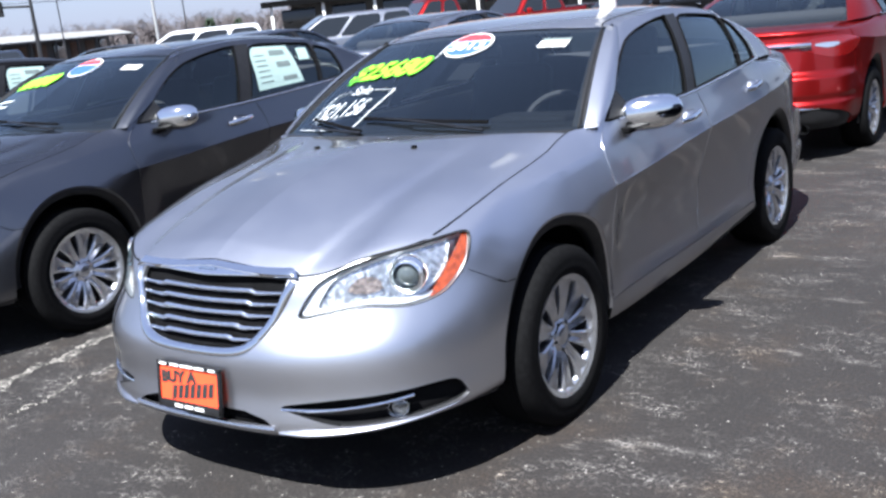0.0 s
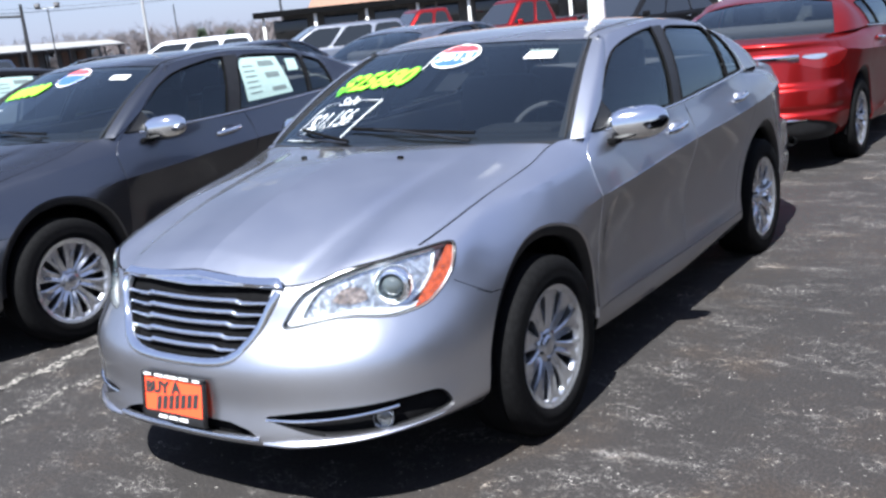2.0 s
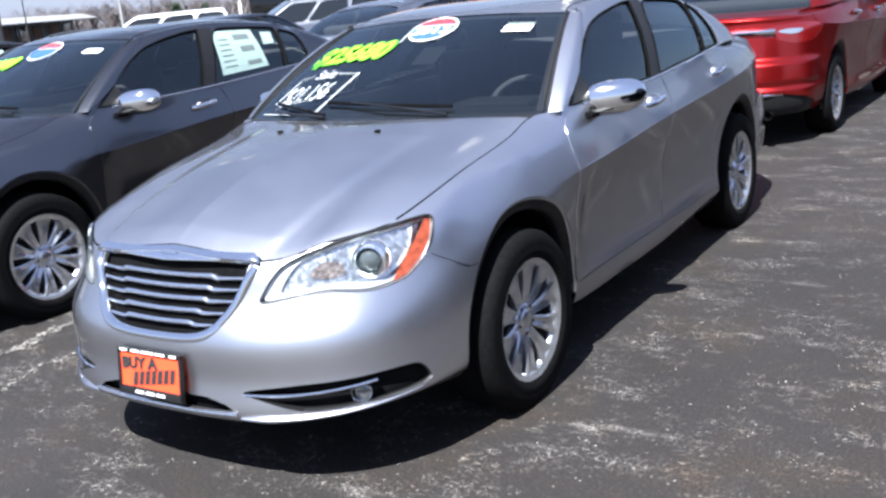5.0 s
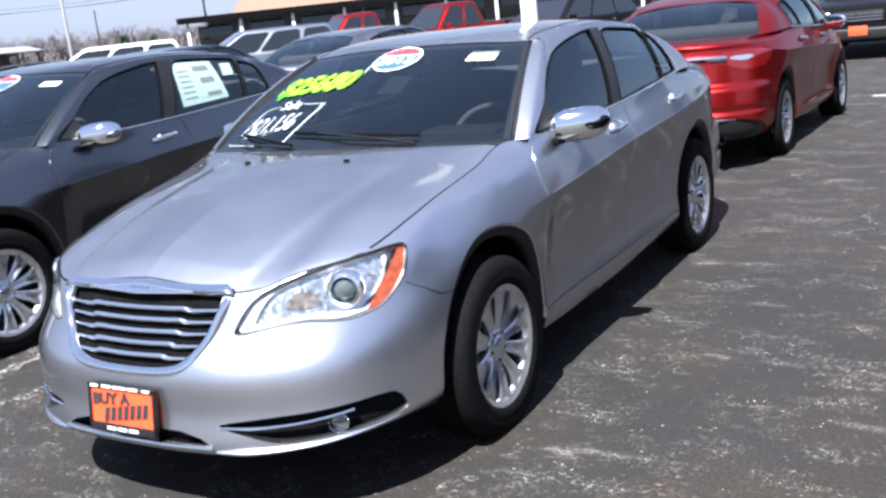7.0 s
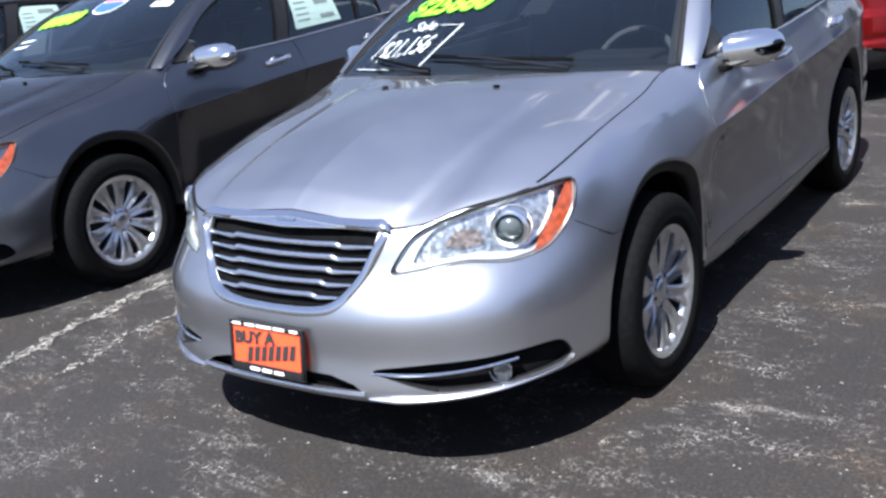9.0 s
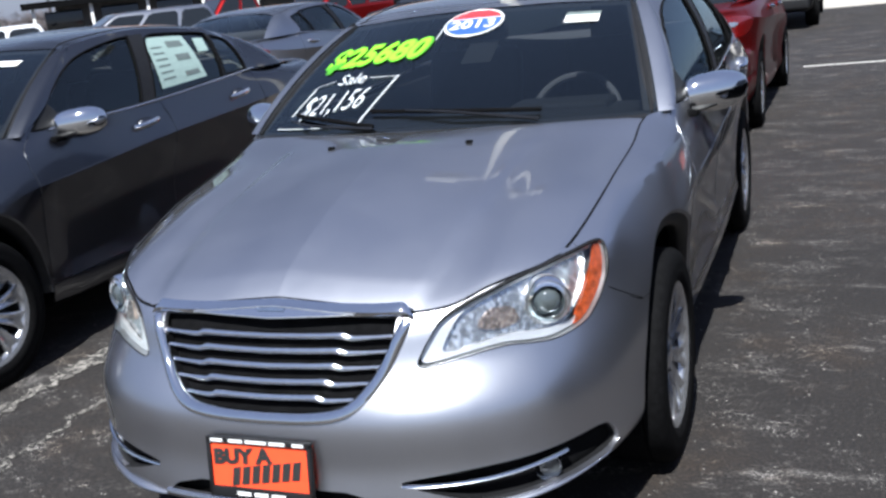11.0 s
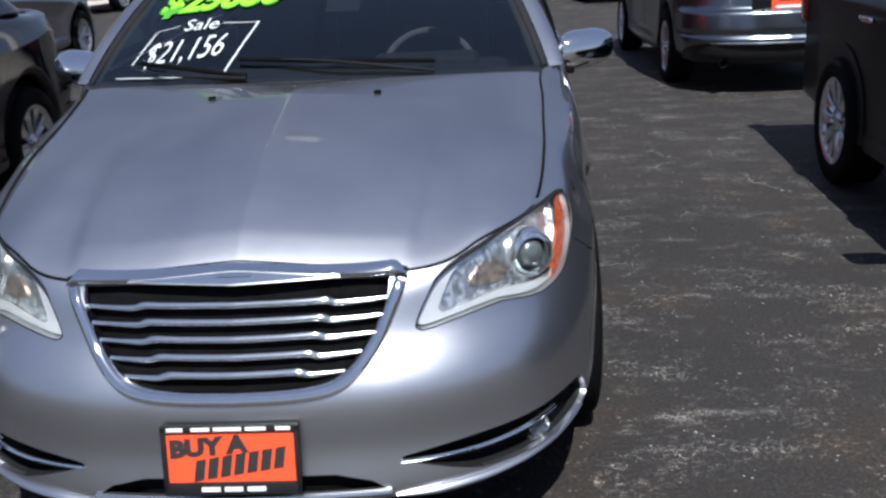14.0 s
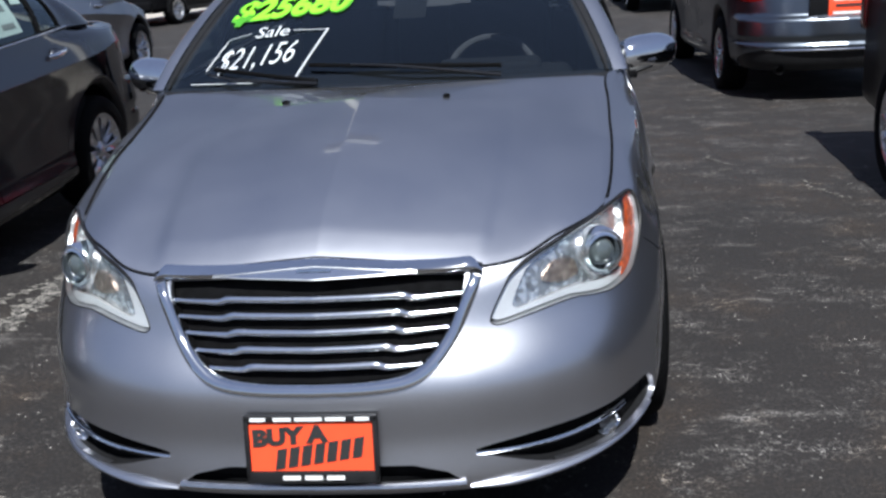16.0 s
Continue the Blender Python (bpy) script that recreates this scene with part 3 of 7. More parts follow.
def wheel_meshes():
    """Tyre, rim, spoke, hub cap and disc, with the outer face towards +x."""
    tv, tf = lathe([(-0.105, 0.222), (-0.112, 0.245), (-0.116, 0.285), (-0.110, 0.320), (-0.092, 0.334), (-0.055, 0.338), (-0.050, 0.331), (-0.045, 0.338), (0.0, 0.339), (0.045, 0.338), (0.050, 0.331), (0.055, 0.338),
                    (0.092, 0.334), (0.110, 0.321), (0.117, 0.300), (0.119, 0.285), (0.117, 0.268), (0.119, 0.262), (0.115, 0.243), (0.106, 0.232), (0.100, 0.222)], 64)
    bv, bf = lathe([(0.076, 0.197), (0.090, 0.200), (0.098, 0.207), (0.103, 0.219), (0.107, 0.229), (0.103, 0.231), (0.098, 0.224)], 64)
    # barrel gets dark alloy: brake shade behind the spokes is put in its colour
    kv, kf = lathe([(-0.10, 0.224), (-0.08, 0.214), (0.02, 0.203), (0.078, 0.204)], 48)
    # one spoke: broad at the rim, waisted near the hub, with a hollow between two ridges
    prof = [(0.040, 0.020, 0.066), (0.075, 0.0215, 0.079), (0.115, 0.0250, 0.087), (0.155, 0.0305, 0.092), (0.185, 0.0385, 0.096), (0.206, 0.050, 0.100)]
    sv, sf = [], []
    for r, w, h in prof:
        sv += [(h - 0.030, -w, r), (h - 0.004, -w, r), (h + 0.001, -w * 0.76, r), (h - 0.009, 0, r), (h + 0.001, w * 0.76, r), (h - 0.004, w, r), (h - 0.030, w, r)]
    for i in range(len(prof) - 1):
        for k in range(6):
            a = i * 7 + k
            sf.append((a, a + 1, a + 8, a + 7))
    hv, hf = lathe([(0.03, 0.070), (0.062, 0.068), (0.076, 0.058), (0.080, 0.046), (0.076, 0.040), (0.084, 0.034), (0.087, 0.02), (0.088, 0.0005)], 28)
    dv, df = lathe([(0.012, 0.198), (0.024, 0.198), (0.024, 0.05), (0.026, 0.0005)], 40)
    nv, nf = lathe([(0.060, 0.0075), (0.079, 0.0075), (0.082, 0.005), (0.082, 0.0004)], 8)
    return dict(tyre=(tv, tf, RUBBER), rim=(bv, bf, SPOKE), barrel=(kv, kf, DARKALLOY), spoke=(sv, sf, SPOKE), hub_cap=(hv, hf, SPOKE), disc=(dv, df, DARKALLOY), nut=(nv, nf, DARKALLOY))


def make_wheel(parent, meshes, at, sgn, spin, spokes=10):
    m = pose(*at, 0, 0, 0 if sgn > 0 else 180) @ pose(0, 0, 0, spin)
    if "wheel" not in meshes:
        for n in ("disc", "tyre", "rim", "barrel", "spoke", "hub_cap", "nut"):
            v, f, mat = meshes[n]
            ob = part(n, v, f, mat, None, axis="recalc" if n in ("tyre", "hub_cap", "nut") else None, sharp=45)
            meshes["mesh_" + n] = ob.data
            bpy.data.objects.remove(ob)
        meshes["wheel"] = True
    w = same_part("wheel", meshes["mesh_disc"], parent, m, "ten-spoke silver alloy wheel with a black tyre")
    same_part("tyre", meshes["mesh_tyre"], w, Matrix())
    same_part("rim", meshes["mesh_rim"], w, Matrix())
    same_part("rim_barrel", meshes["mesh_barrel"], w, Matrix())
    same_part("hub_cap", meshes["mesh_hub_cap"], w, Matrix())
    for i in range(spokes):
        same_part("spoke", meshes["mesh_spoke"], w, pose(0, 0, 0, 360 / spokes * i))
    for i in range(5):
        same_part("wheel_nut", meshes["mesh_nut"], w, pose(0, 0, 0, 72 * i) @ Matrix.Translation((0, 0, 0.0535)))
    return w


def build_sedan():
    car = new("sedan")
    P = SILVER

    def panel(name, S, V, mat=P, sgn=1, label="", out=0.0, holes=(), keep=None, flange=0.014, two=False, parent=car, sharp=None):
        v, f = patch(S, V, flat_wall, unflat_wall, lambda a, b: wall(a, b, out), holes, keep)
        v, f = both(v, f) if two else mirrored(v, f, sgn)
        return part(name, v, f, mat, parent, label, flange=flange, axis=spine, sharp=sharp)

    # front bumper: round the nose to the wheel arch, open for the grille, lamps and air inlets
    seam = lambda y: np.interp(y, [-0.53, -0.37], [0.724, 0.646])
    s_lamp = s_at(0.8305, -0.545)
    us = np.linspace(0, s_y(-0.434), 190)
    S, V = np.meshgrid(us, np.linspace(0, 6, 120), indexing="ij")
    s_end = s_y(-0.425)
    fender_side = np.array([(s_lamp, 0.716), (s_y(-0.53), seam(-0.53)), (s_end + 0.02, seam(-0.395)), (s_end + 0.4, 0.5), (s_end + 0.4, 1.2), (s_lamp, 1.2)])
    bumper = panel("front_bumper", S, V, two=True, holes=[HEADLIGHT, GRILLE, FOG, INTAKE, fender_side], label="silver painted plastic bumper with open grille and lamp recesses")
    # strip of bumper that closes to the arch above the wheel's middle
    S, V = side_panel(lambda z: s_y(-0.434) - 0.001, lambda z: s_y(arch_y(z, 0.0, -1)), lambda s: 0 * s + 0.27, lambda s: seam(np.interp(s, ARC, _fine[:, 1])), 10, 30, 0.001)
    v, f = patch(S, V, flat_wall, unflat_wall, lambda a, b: wall(a, b))
    for sgn in (1, -1):
        part("bumper_end", *mirrored(v, f, sgn), P, bumper, flange=0.008, axis=spine)
        yy = np.linspace(-0.525, -0.372, 16)
        part("bumper_gap", *bar(on_wall(np.array([s_y(k) for k in yy]), seam(yy) + 0.001, -0.0005) * [sgn, 1, 1], 0.0016, 6), DARK, bumper)

    door1 = lambda z: s_y(np.interp(z, [0.3, 0.76, 0.85, 0.905, 0.95, 0.982, 1.014, 1.05], [0.438, 0.440, 0.433, 0.425, 0.425, 0.437, 0.470, 0.515]))
    # bonnet
    p, q = np.meshgrid(np.linspace(0, 0.994, 120), np.linspace(0.004, 1, 80), indexing="ij")
    v = hood_surface(p, q).reshape(-1, 3)
    idx = np.arange(p.size).reshape(p.shape)
    f = [(idx[i, j], idx[i + 1, j], idx[i + 1, j + 1], idx[i, j + 1]) for i in range(119) for j in range(79)]
    edge = np.concatenate([hood_surface(np.full(60, 0.997), np.linspace(0.0, 1, 60)) * [k, 1, 1] for k in (1,)])
    hood = part("bonnet", *both(v, f), P, car, "long silver bonnet with two soft raised lines", flange=0.016, axis=spine)

    lip = hood_surface(np.linspace(0.40, 1.0, 40), np.full(40, 0.001))
    for sgn in (1, -1):
        part("bonnet_gap", *bar((lip + [0, -0.002, -0.002]) * [sgn, 1, 1], 0.0028, 6), DARK, hood)
        part("bonnet_gap", *bar((edge + [0, 0, 0.0012]) * [sgn, 1, 1], 0.0044, 6), DARK, hood)
        # front wing
        ys = np.r_[np.linspace(-0.60, -0.43, 16)[:-1], -ARCH * np.cos(np.linspace(0.02, np.pi - 0.02, 54)), np.linspace(0.4285, 0.53, 18)]
        cols = np.array([s_y(y) for y in ys])
        cols[:15] = np.linspace(s_lamp + 0.002, s_y(-0.43), 16)[:-1]
        low = seam(np.interp(cols, ARC, _fine[:, 1])) + 0.002
        az = arch_z(ys, 0.0)
        low = np.maximum(np.where(ys < -0.24, low, 0.27), np.where(np.abs(ys) < ARCH, az, 0.27))
        v0 = wall_v(cols, low)
        Q = np.linspace(0, 1, 46)
        S = np.repeat(cols[:, None], 46, 1)
        V = creased(np.repeat(v0[:, None], 46, 1), np.full(S.shape, 6.0), np.repeat(Q[None], len(cols), 0))
        cutz = np.array([(door1(z) - 0.0022, z) for z in np.linspace(0.2, 1.10, 46)])
        behind = np.r_[cutz, [(cutz[-1, 0] + 0.6, 1.2), (cutz[0, 0] + 0.6, 0.1)]]
        panel("front_wing", S, V, sgn=sgn, holes=[HEADLIGHT, behind], sharp=16)
        # rolled lip round the wheel opening, facing the wheel
        for cy, a0, a1 in ((0.0, -0.10, math.pi + 0.02), (REAR, -0.02, math.pi + 0.06)):
            ang = np.linspace(a0, a1, 60)
            lv = []
            for dr, out in ((0.002, -0.001), (-0.003, -0.003), (-0.010, -0.008), (-0.026, -0.017), (-0.043, -0.030), (-0.048, -0.046), (-0.044, -0.072)):
                yy, zz = cy + (ARCH + dr) * np.cos(ang), 0.350 + 1.045 * (ARCH + dr) * np.sin(ang)
                lv.append(on_wall(np.array([s_y(k) for k in yy]), zz, out))
            lv = np.concatenate(lv)
            rows_f = lambda lo, hi: [(a * 60 + i, a * 60 + i + 1, (a + 1) * 60 + i + 1, (a + 1) * 60 + i) for a in range(lo, hi) for i in range(59)]
            lip_ob = part("arch_lip", *mirrored(lv, rows_f(0, 2), sgn), P, car, "rolled body-coloured lip of the wheel opening", axis=spine, sharp=50)
            # inner rows of the lip in black: its shade is put into the colour
            part("arch_liner", *mirrored(lv, rows_f(2, 6), sgn), BLACK, lip_ob, "black plastic edge inside the wheel opening", axis=spine, sharp=50)
        # doors
        lo_z = lambda s: 0 * s + 0.335
        door2 = lambda z: s_y(np.interp(z, [0.3, 0.80, 0.915, 0.97, 1.03, 1.06], [1.47, 1.508, 1.505, 1.497, 1.474, 1.46]))
        door3 = lambda z: s_y(np.interp(z, [0.3, 0.45, 0.60, 0.75, 0.95, 1.1], [2.255, 2.275, 2.335, 2.44, 2.50, 2.47]))
        S, V = side_panel(door1, door2, lo_z, None, 36, 50)
        d1 = panel("front_door", S, V, sgn=sgn, sharp=13)
        S, V = side_panel(door2, door3, lo_z, None, 36, 50)
        d2 = panel("rear_door", S, V, sgn=sgn, sharp=13)
        # rounded leading edges of the doors and rounded crest of the waistline
        for door, line, z0 in ((d1, door1, 0.45), (d2, door2, 0.45)):
            zz = np.linspace(z0, 1.045, 40)
            ed = on_wall(np.array([line(z) for z in zz]) + 0.0042, zz, -0.0016) * [sgn, 1, 1]
            part("door_edge", *bar(ed, 0.0034, 8), P, door)
        for door, ya, yb in ((d1, 0.50, 1.49), (d2, 1.52, 2.42)):
            cs = np.array([s_y(y) for y in np.linspace(ya, yb, 50)])
            part("waist_crest", *bar(wall(cs, np.full(50, 4.0), -0.0042) * [sgn, 1, 1], 0.0056, 10), P, door)
        # sill
        S, V = side_panel(lambda z: s_y(0.436), lambda z: s_y(2.345), None, lambda s: 0 * s + 0.335, 30, 6, 0.001)
        panel("sill", S, V, sgn=sgn)
        # rear wing round the arch, back to the lamp
        ys = np.r_[np.linspace(2.26, REAR - ARCH - 0.002, 4), REAR - ARCH * np.cos(np.linspace(0.02, np.pi - 0.02, 50)), np.linspace(REAR + ARCH + 0.004, 3.30, 16)]
        cols = np.array([s_y(y) if y < 3.0 else s_at(0.9, y) for y in ys])
        az = arch_z(ys, REAR)
        low = np.where(np.abs(ys - REAR) < ARCH, az, np.where(ys < REAR, 0.338, 0.70))
        v0 = wall_v(cols, low)
        S = np.repeat(cols[:, None], 46, 1)
        V = creased(np.repeat(v0[:, None], 46, 1), np.full(S.shape, 6.0), np.repeat(Q[None], len(cols), 0))
        cutz = np.array([(door3(z) + 0.0022, z) for z in np.linspace(0.3, 1.12, 30)])
        ahead = np.r_[cutz, [(cutz[-1, 0] - 0.6, 1.2), (cutz[0, 0] - 0.6, 0.2)]]
        panel("rear_wing", S, V, sgn=sgn, holes=[ahead, TAILLAMP], sharp=16)
        # handles, with the finger recess behind
        for door, y, z in ((d1, 1.285, 0.968), (d2, 2.22, 0.993)):
            s = np.linspace(s_y(y - 0.105), s_y(y + 0.105), 17)
            t = np.linspace(-1, 1, 17)
            pts = on_wall(s, z + 0.010 * t, 0.0) * [sgn, 1, 1]
            out = (0.030 * (1 - np.abs(t) ** 4) + 0.006)[:, None] * np.array([sgn, 0, 0])
            part("door_handle", *bar(pts + out, 0.013 * (1 - 0.25 * np.abs(t) ** 3), 10, flat=1.2), CHROME, door, "chrome door handle")
            cup = on_wall(np.linspace(s_y(y - 0.06), s_y(y + 0.06), 9), z, 0.001) * [sgn, 1, 1]
            part("handle_recess", *bar(cup, 0.028 * np.sqrt(np.clip(1 - np.linspace(-1, 1, 9) ** 4, 0.02, 1)), 12, flat=1.0), P, door)
        # bright strip along the foot of the side windows
        k = np.linspace(2.12, 6.0, 70)
        pts = cabin(k, np.full(70, 0.008), np.full(70, 0.006)) * [sgn, 1, 1]
        part("waist_strip", *bar(pts, 0.0055, 6, flat=1.2), SATIN, car, "thin metal strip under the side windows")

    # rear bumper, lower tail and boot lid
    us = np.linspace(s_y(REAR + ARCH), TAIL, 110)
    S, V = np.meshgrid(us, np.linspace(0, 6, 110), indexing="ij")
    top = 0.70
    above = np.array([(us[0] - 0.3, top + 0.002), (TAIL + 0.2, top + 0.002), (TAIL + 0.2, 1.3), (us[0] - 0.3, 1.3)])
    # black valance, enlarged upwards and to the corners to paint in the bumper's shade
    under = np.array([(s_at(0.81, 3.32), -1), (TAIL + 0.2, -1), (TAIL + 0.2, 0.455), (s_at(0.60, 3.68), 0.450), (s_at(0.72, 3.54), 0.415), (s_at(0.80, 3.36), 0.345)])
    rb = panel("rear_bumper", S, V, two=True, holes=[above, under])
    panel("rear_valance", S, V, BLACK, two=True, keep=under, out=-0.012, parent=rb)
    s_l = s_at(0.862, 3.30)
    us = np.linspace(s_l, TAIL, 90)
    S, V = np.meshgrid(us, np.linspace(0, 6, 90), indexing="ij")
    below = np.array([(0, -1), (TAIL + 0.2, -1), (TAIL + 0.2, top - 0.001), (0, top - 0.001)])
    panel("boot_face", S, V, two=True, holes=[below, TAILLAMP])
    # boot lid top
    p, q = np.meshgrid(np.linspace(0, 1, 30), np.linspace(0, 1, 24), indexing="ij")
    edge_back = wall(TAIL - p * (TAIL - s_l), np.full(p.shape, 6.0))
    glass = _cab_b(8 - p * 1.0)
    v = glass * (1 - q[..., None]) + edge_back * q[..., None]
    v[..., 2] += 0.006 * np.sin(np.pi * q)
    idx = np.arange(p.size).reshape(p.shape)
    f = [(idx[i, j], idx[i + 1, j], idx[i + 1, j + 1], idx[i, j + 1]) for i in range(29) for j in range(23)]
    part("boot_lid", *both(v.reshape(-1, 3), f), P, car, flange=0.012, axis=spine)
    # the shoulders between the rear pillar and the wing's upper edge
    p, q = np.meshgrid(np.linspace(0, 1, 30), np.linspace(0, 1, 8), indexing="ij")
    a = _cab_b(6.0 + p * 1.0)
    b = wall(s_y(2.50) + p * (s_l - s_y(2.50)), np.full(p.shape, 6.0))
    v = a * (1 - q[..., None]) + b * q[..., None]
    f = [(i * 8 + j, (i + 1) * 8 + j, (i + 1) * 8 + j + 1, i * 8 + j + 1) for i in range(29) for j in range(7)]
    for sgn in (1, -1):
        part("rear_shoulder", *mirrored(v.reshape(-1, 3), f, sgn), P, car, axis=spine)

    # dark inner shell behind the gaps, floor pan and wheel housings
    us = np.linspace(0, TAIL, 200)
    S, V = np.meshgrid(us, np.linspace(0, 5.9, 30), indexing="ij")
    arches = [np.array([(s_y(c + 0.43 * math.cos(a)), 0.35 + 0.43 * math.sin(a)) for a in np.linspace(0, math.pi, 24)] + [(s_y(c - 0.43), 0.1), (s_y(c + 0.43), 0.1)]) for c in (0.0, REAR)]
    v, f = patch(S, V, flat_wall, unflat_wall, lambda a, b: wall(a, b, -0.035), arches + [HEADLIGHT])
    part("inner_shell", *both(v, f), DARK, car, axis=spine)
    fl = box_bm(1.50, 1.95, 0.10, 0.02, at=(0, 1.38, 0.24))
    for y in (-0.68, 3.50):
        join_bm(fl, box_bm(0.95, 0.36, 0.12, 0.03, at=(0, y, 0.31)))
    part_bm("floor_pan", fl, DARK, car)
    for c in (0.0, REAR):
        for sgn in (1, -1):
            ang = np.linspace(-0.25, np.pi + 0.25, 30)
            vv, ff = [], []
            for a in ang:
                for xx in (0.55, 0.70, 0.850 if c < 1 else 0.815):
                    vv.append((sgn * xx, c + 0.425 * math.cos(a), 0.35 + 0.425 * math.sin(a)))
            for i in range(29):
                for k in range(2):
                    ff.append((i * 3 + k, i * 3 + k + 1, i * 3 + k + 4, i * 3 + k + 3))
            vv.append((sgn * 0.55, c, 0.35))
            for i in range(29):
                ff.append((i * 3, i * 3 + 3, 90))
            part("wheel_housing", vv, ff, DARK, car)

    # glasshouse: frame, windscreen, side and rear windows
    def corners(k0, k1, v0, v1, r=0.12):
        return loop_curve([(k0 + 0.0, v0 + 0.06), (k0, v1 - 0.15), (k0 + 0.12 * (k1 - k0), v1 - 0.01), ((k0 + k1) / 2, v1), (k1 - 0.1 * (k1 - k0), v1 - 0.01), (k1, v1 - 0.1), (k1, v0 + 0.06), (k1 - 0.03 * (k1 - k0), v0), ((k0 + k1) / 2, v0), (k0 + 0.03 * (k1 - k0), v0)], 8)

    W_F = loop_curve([(1.81, 0.08), (1.84, 0.39), (1.905, 0.60), (2.05, 0.755), (2.33, 0.845), (2.70, 0.897), (2.94, 0.897), (2.965, 0.86), (2.965, 0.09), (2.93, 0.03), (2.5, 0.03), (1.85, 0.03)], 8)
    W_R, W_Q = corners(3.38, 4.66, 0.03, 0.89), corners(4.76, 5.80, 0.05, 0.82)
    ks = np.r_[np.linspace(0.967, 2.0, 28)[:-1], np.linspace(2.0, 6.0, 150)[:-1], np.linspace(6.0, 7.0, 20)]
    vs = np.linspace(0, 1, 50)
    v, f = patch(ks, vs, flat_cab, lambda a, b: (a, b), lambda a, b: cabin(a, b), holes=[W_F, W_R, W_Q])
    for sgn in (1, -1):
        fr = part("roof_pillar_frame", *mirrored(v, f, sgn), P, car, axis=spine)
        tv3, tf3 = patch(ks, vs, flat_cab, lambda a, b: (a, b), lambda a, b: cabin(a, b, -0.022), holes=[W_F, W_R, W_Q])
        part("pillar_trim", *mirrored(tv3, tf3, sgn), CABIN, fr, "dark inner pillar trim", axis=spine)
        for name, win, k0, k1 in (("front_window", W_F, 1.76, 3.0), ("rear_side_window", W_R, 3.3, 4.75), ("quarter_window", W_Q, 4.7, 5.9)):
            gv, gf = patch(np.linspace(k0, k1, 50), vs, flat_cab, lambda a, b: (a, b), lambda a, b: cabin(a, b, -0.006), keep=win)
            g = part(name, *mirrored(gv, gf, sgn), SIDEGLASS, fr, "dark tinted side window", axis=spine)
            g.visible_shadow = False
            rim = cabin(win[:, 0], win[:, 1], np.full(len(win), 0.001)) * [sgn, 1, 1]
            part("window_seal", *bar(rim, 0.006, 5, True), DARK, fr)
        # body panel that carries the wing up into the windscreen pillar
        t = np.linspace(0, 1, 24)
        e1 = cabin(1.05 + 0.965 * t, np.full(24, 0.03), np.full(24, 0.001))
        wy = np.array([s_y(k) for k in np.clip(cabin(1.05 + 0.965 * t, np.zeros(24))[:, 1], 0.40, 0.6)])
        e0 = wall(wy, np.full(24, 5.93), 0.001)
        q = np.linspace(0, 1, 7)[:, None, None]
        fv = e0[None] * (1 - q) + e1[None] * q
        part("pillar_foot", *mirrored(fv.reshape(-1, 3), [(a * 24 + i, a * 24 + i + 1, (a + 1) * 24 + i + 1, (a + 1) * 24 + i) for a in range(6) for i in range(23)], sgn), P, fr, axis=spine)
        # rubber strip between the proud edge of the pillar and the glass
        t = np.linspace(0.0, 0.97, 30)
        ev = np.concatenate([cabin(np.full(30, 0.968), t), cabin(np.full(30, 0.968), t, np.full(30, -0.018))])
        part("pillar_rubber", *mirrored(ev, [(i, i + 1, 31 + i, 30 + i) for i in range(29)], sgn), BLACK, fr, "black rubber strip beside the windscreen")
        # black cover of the middle pillar
        bk, bv = np.meshgrid(np.linspace(2.955, 3.395, 6), np.linspace(0.02, 0.915, 12), indexing="ij")
        pv = cabin(bk, bv, np.full(bk.shape, 0.002)).reshape(-1, 3)
        pf = [(i * 12 + j, (i + 1) * 12 + j, (i + 1) * 12 + j + 1, i * 12 + j + 1) for i in range(5) for j in range(11)]
        part("pillar_cover", *mirrored(pv, pf, sgn), BLACK, fr, axis=spine)
        bk, bv = np.meshgrid(np.linspace(4.645, 4.775, 3), np.linspace(0.03, 0.86, 12), indexing="ij")
        pv = cabin(bk, bv, np.full(bk.shape, 0.002)).reshape(-1, 3)
        pf = [(i * 12 + j, (i + 1) * 12 + j, (i + 1) * 12 + j + 1, i * 12 + j + 1) for i in range(2) for j in range(11)]
        part("pillar_cover", *mirrored(pv, pf, sgn), BLACK, fr, axis=spine)

    def screen(name, k0, k1, lo, hi, mat, out, label):
        kk, vv = np.meshgrid(np.linspace(k0, k1, 40), np.linspace(lo, hi, 30), indexing="ij")
        pv = cabin(kk, vv, np.full(kk.shape, out)).reshape(-1, 3)
        pf = [(i * 30 + j, (i + 1) * 30 + j, (i + 1) * 30 + j + 1, i * 30 + j + 1) for i in range(39) for j in range(29)]
        return part(name, *both(pv, pf), mat, car, label, axis=spine)

    ws = screen("windscreen", 0, 1.0, -0.02, 0.99, GLASS, -0.002, "dark windscreen glass")
    ws.visible_shadow = False
    rw = screen("rear_window", 7.0, 8.0, 0.0, 1.0, SIDEGLASS, -0.002, "dark rear window glass")
    rw.visible_shadow = False
    # black printed border of the windscreen
    kk = np.r_[np.linspace(0, 0.975, 30)]
    for name, line in (("screen_border", [(k, 0.965) for k in kk] + [(0.975, v) for v in np.linspace(0.95, 0.02, 20)]),):
        ln = np.array(line)
        pts = cabin(ln[:, 0], ln[:, 1], np.full(len(ln), 0.0))
        wv, wf = [], []
        inner = cabin(ln[:, 0] - np.where(ln[:, 0] > 0.97, 0.085, 0), ln[:, 1] - np.where(ln[:, 0] > 0.97, 0, 0.02), np.full(len(ln), -0.004))
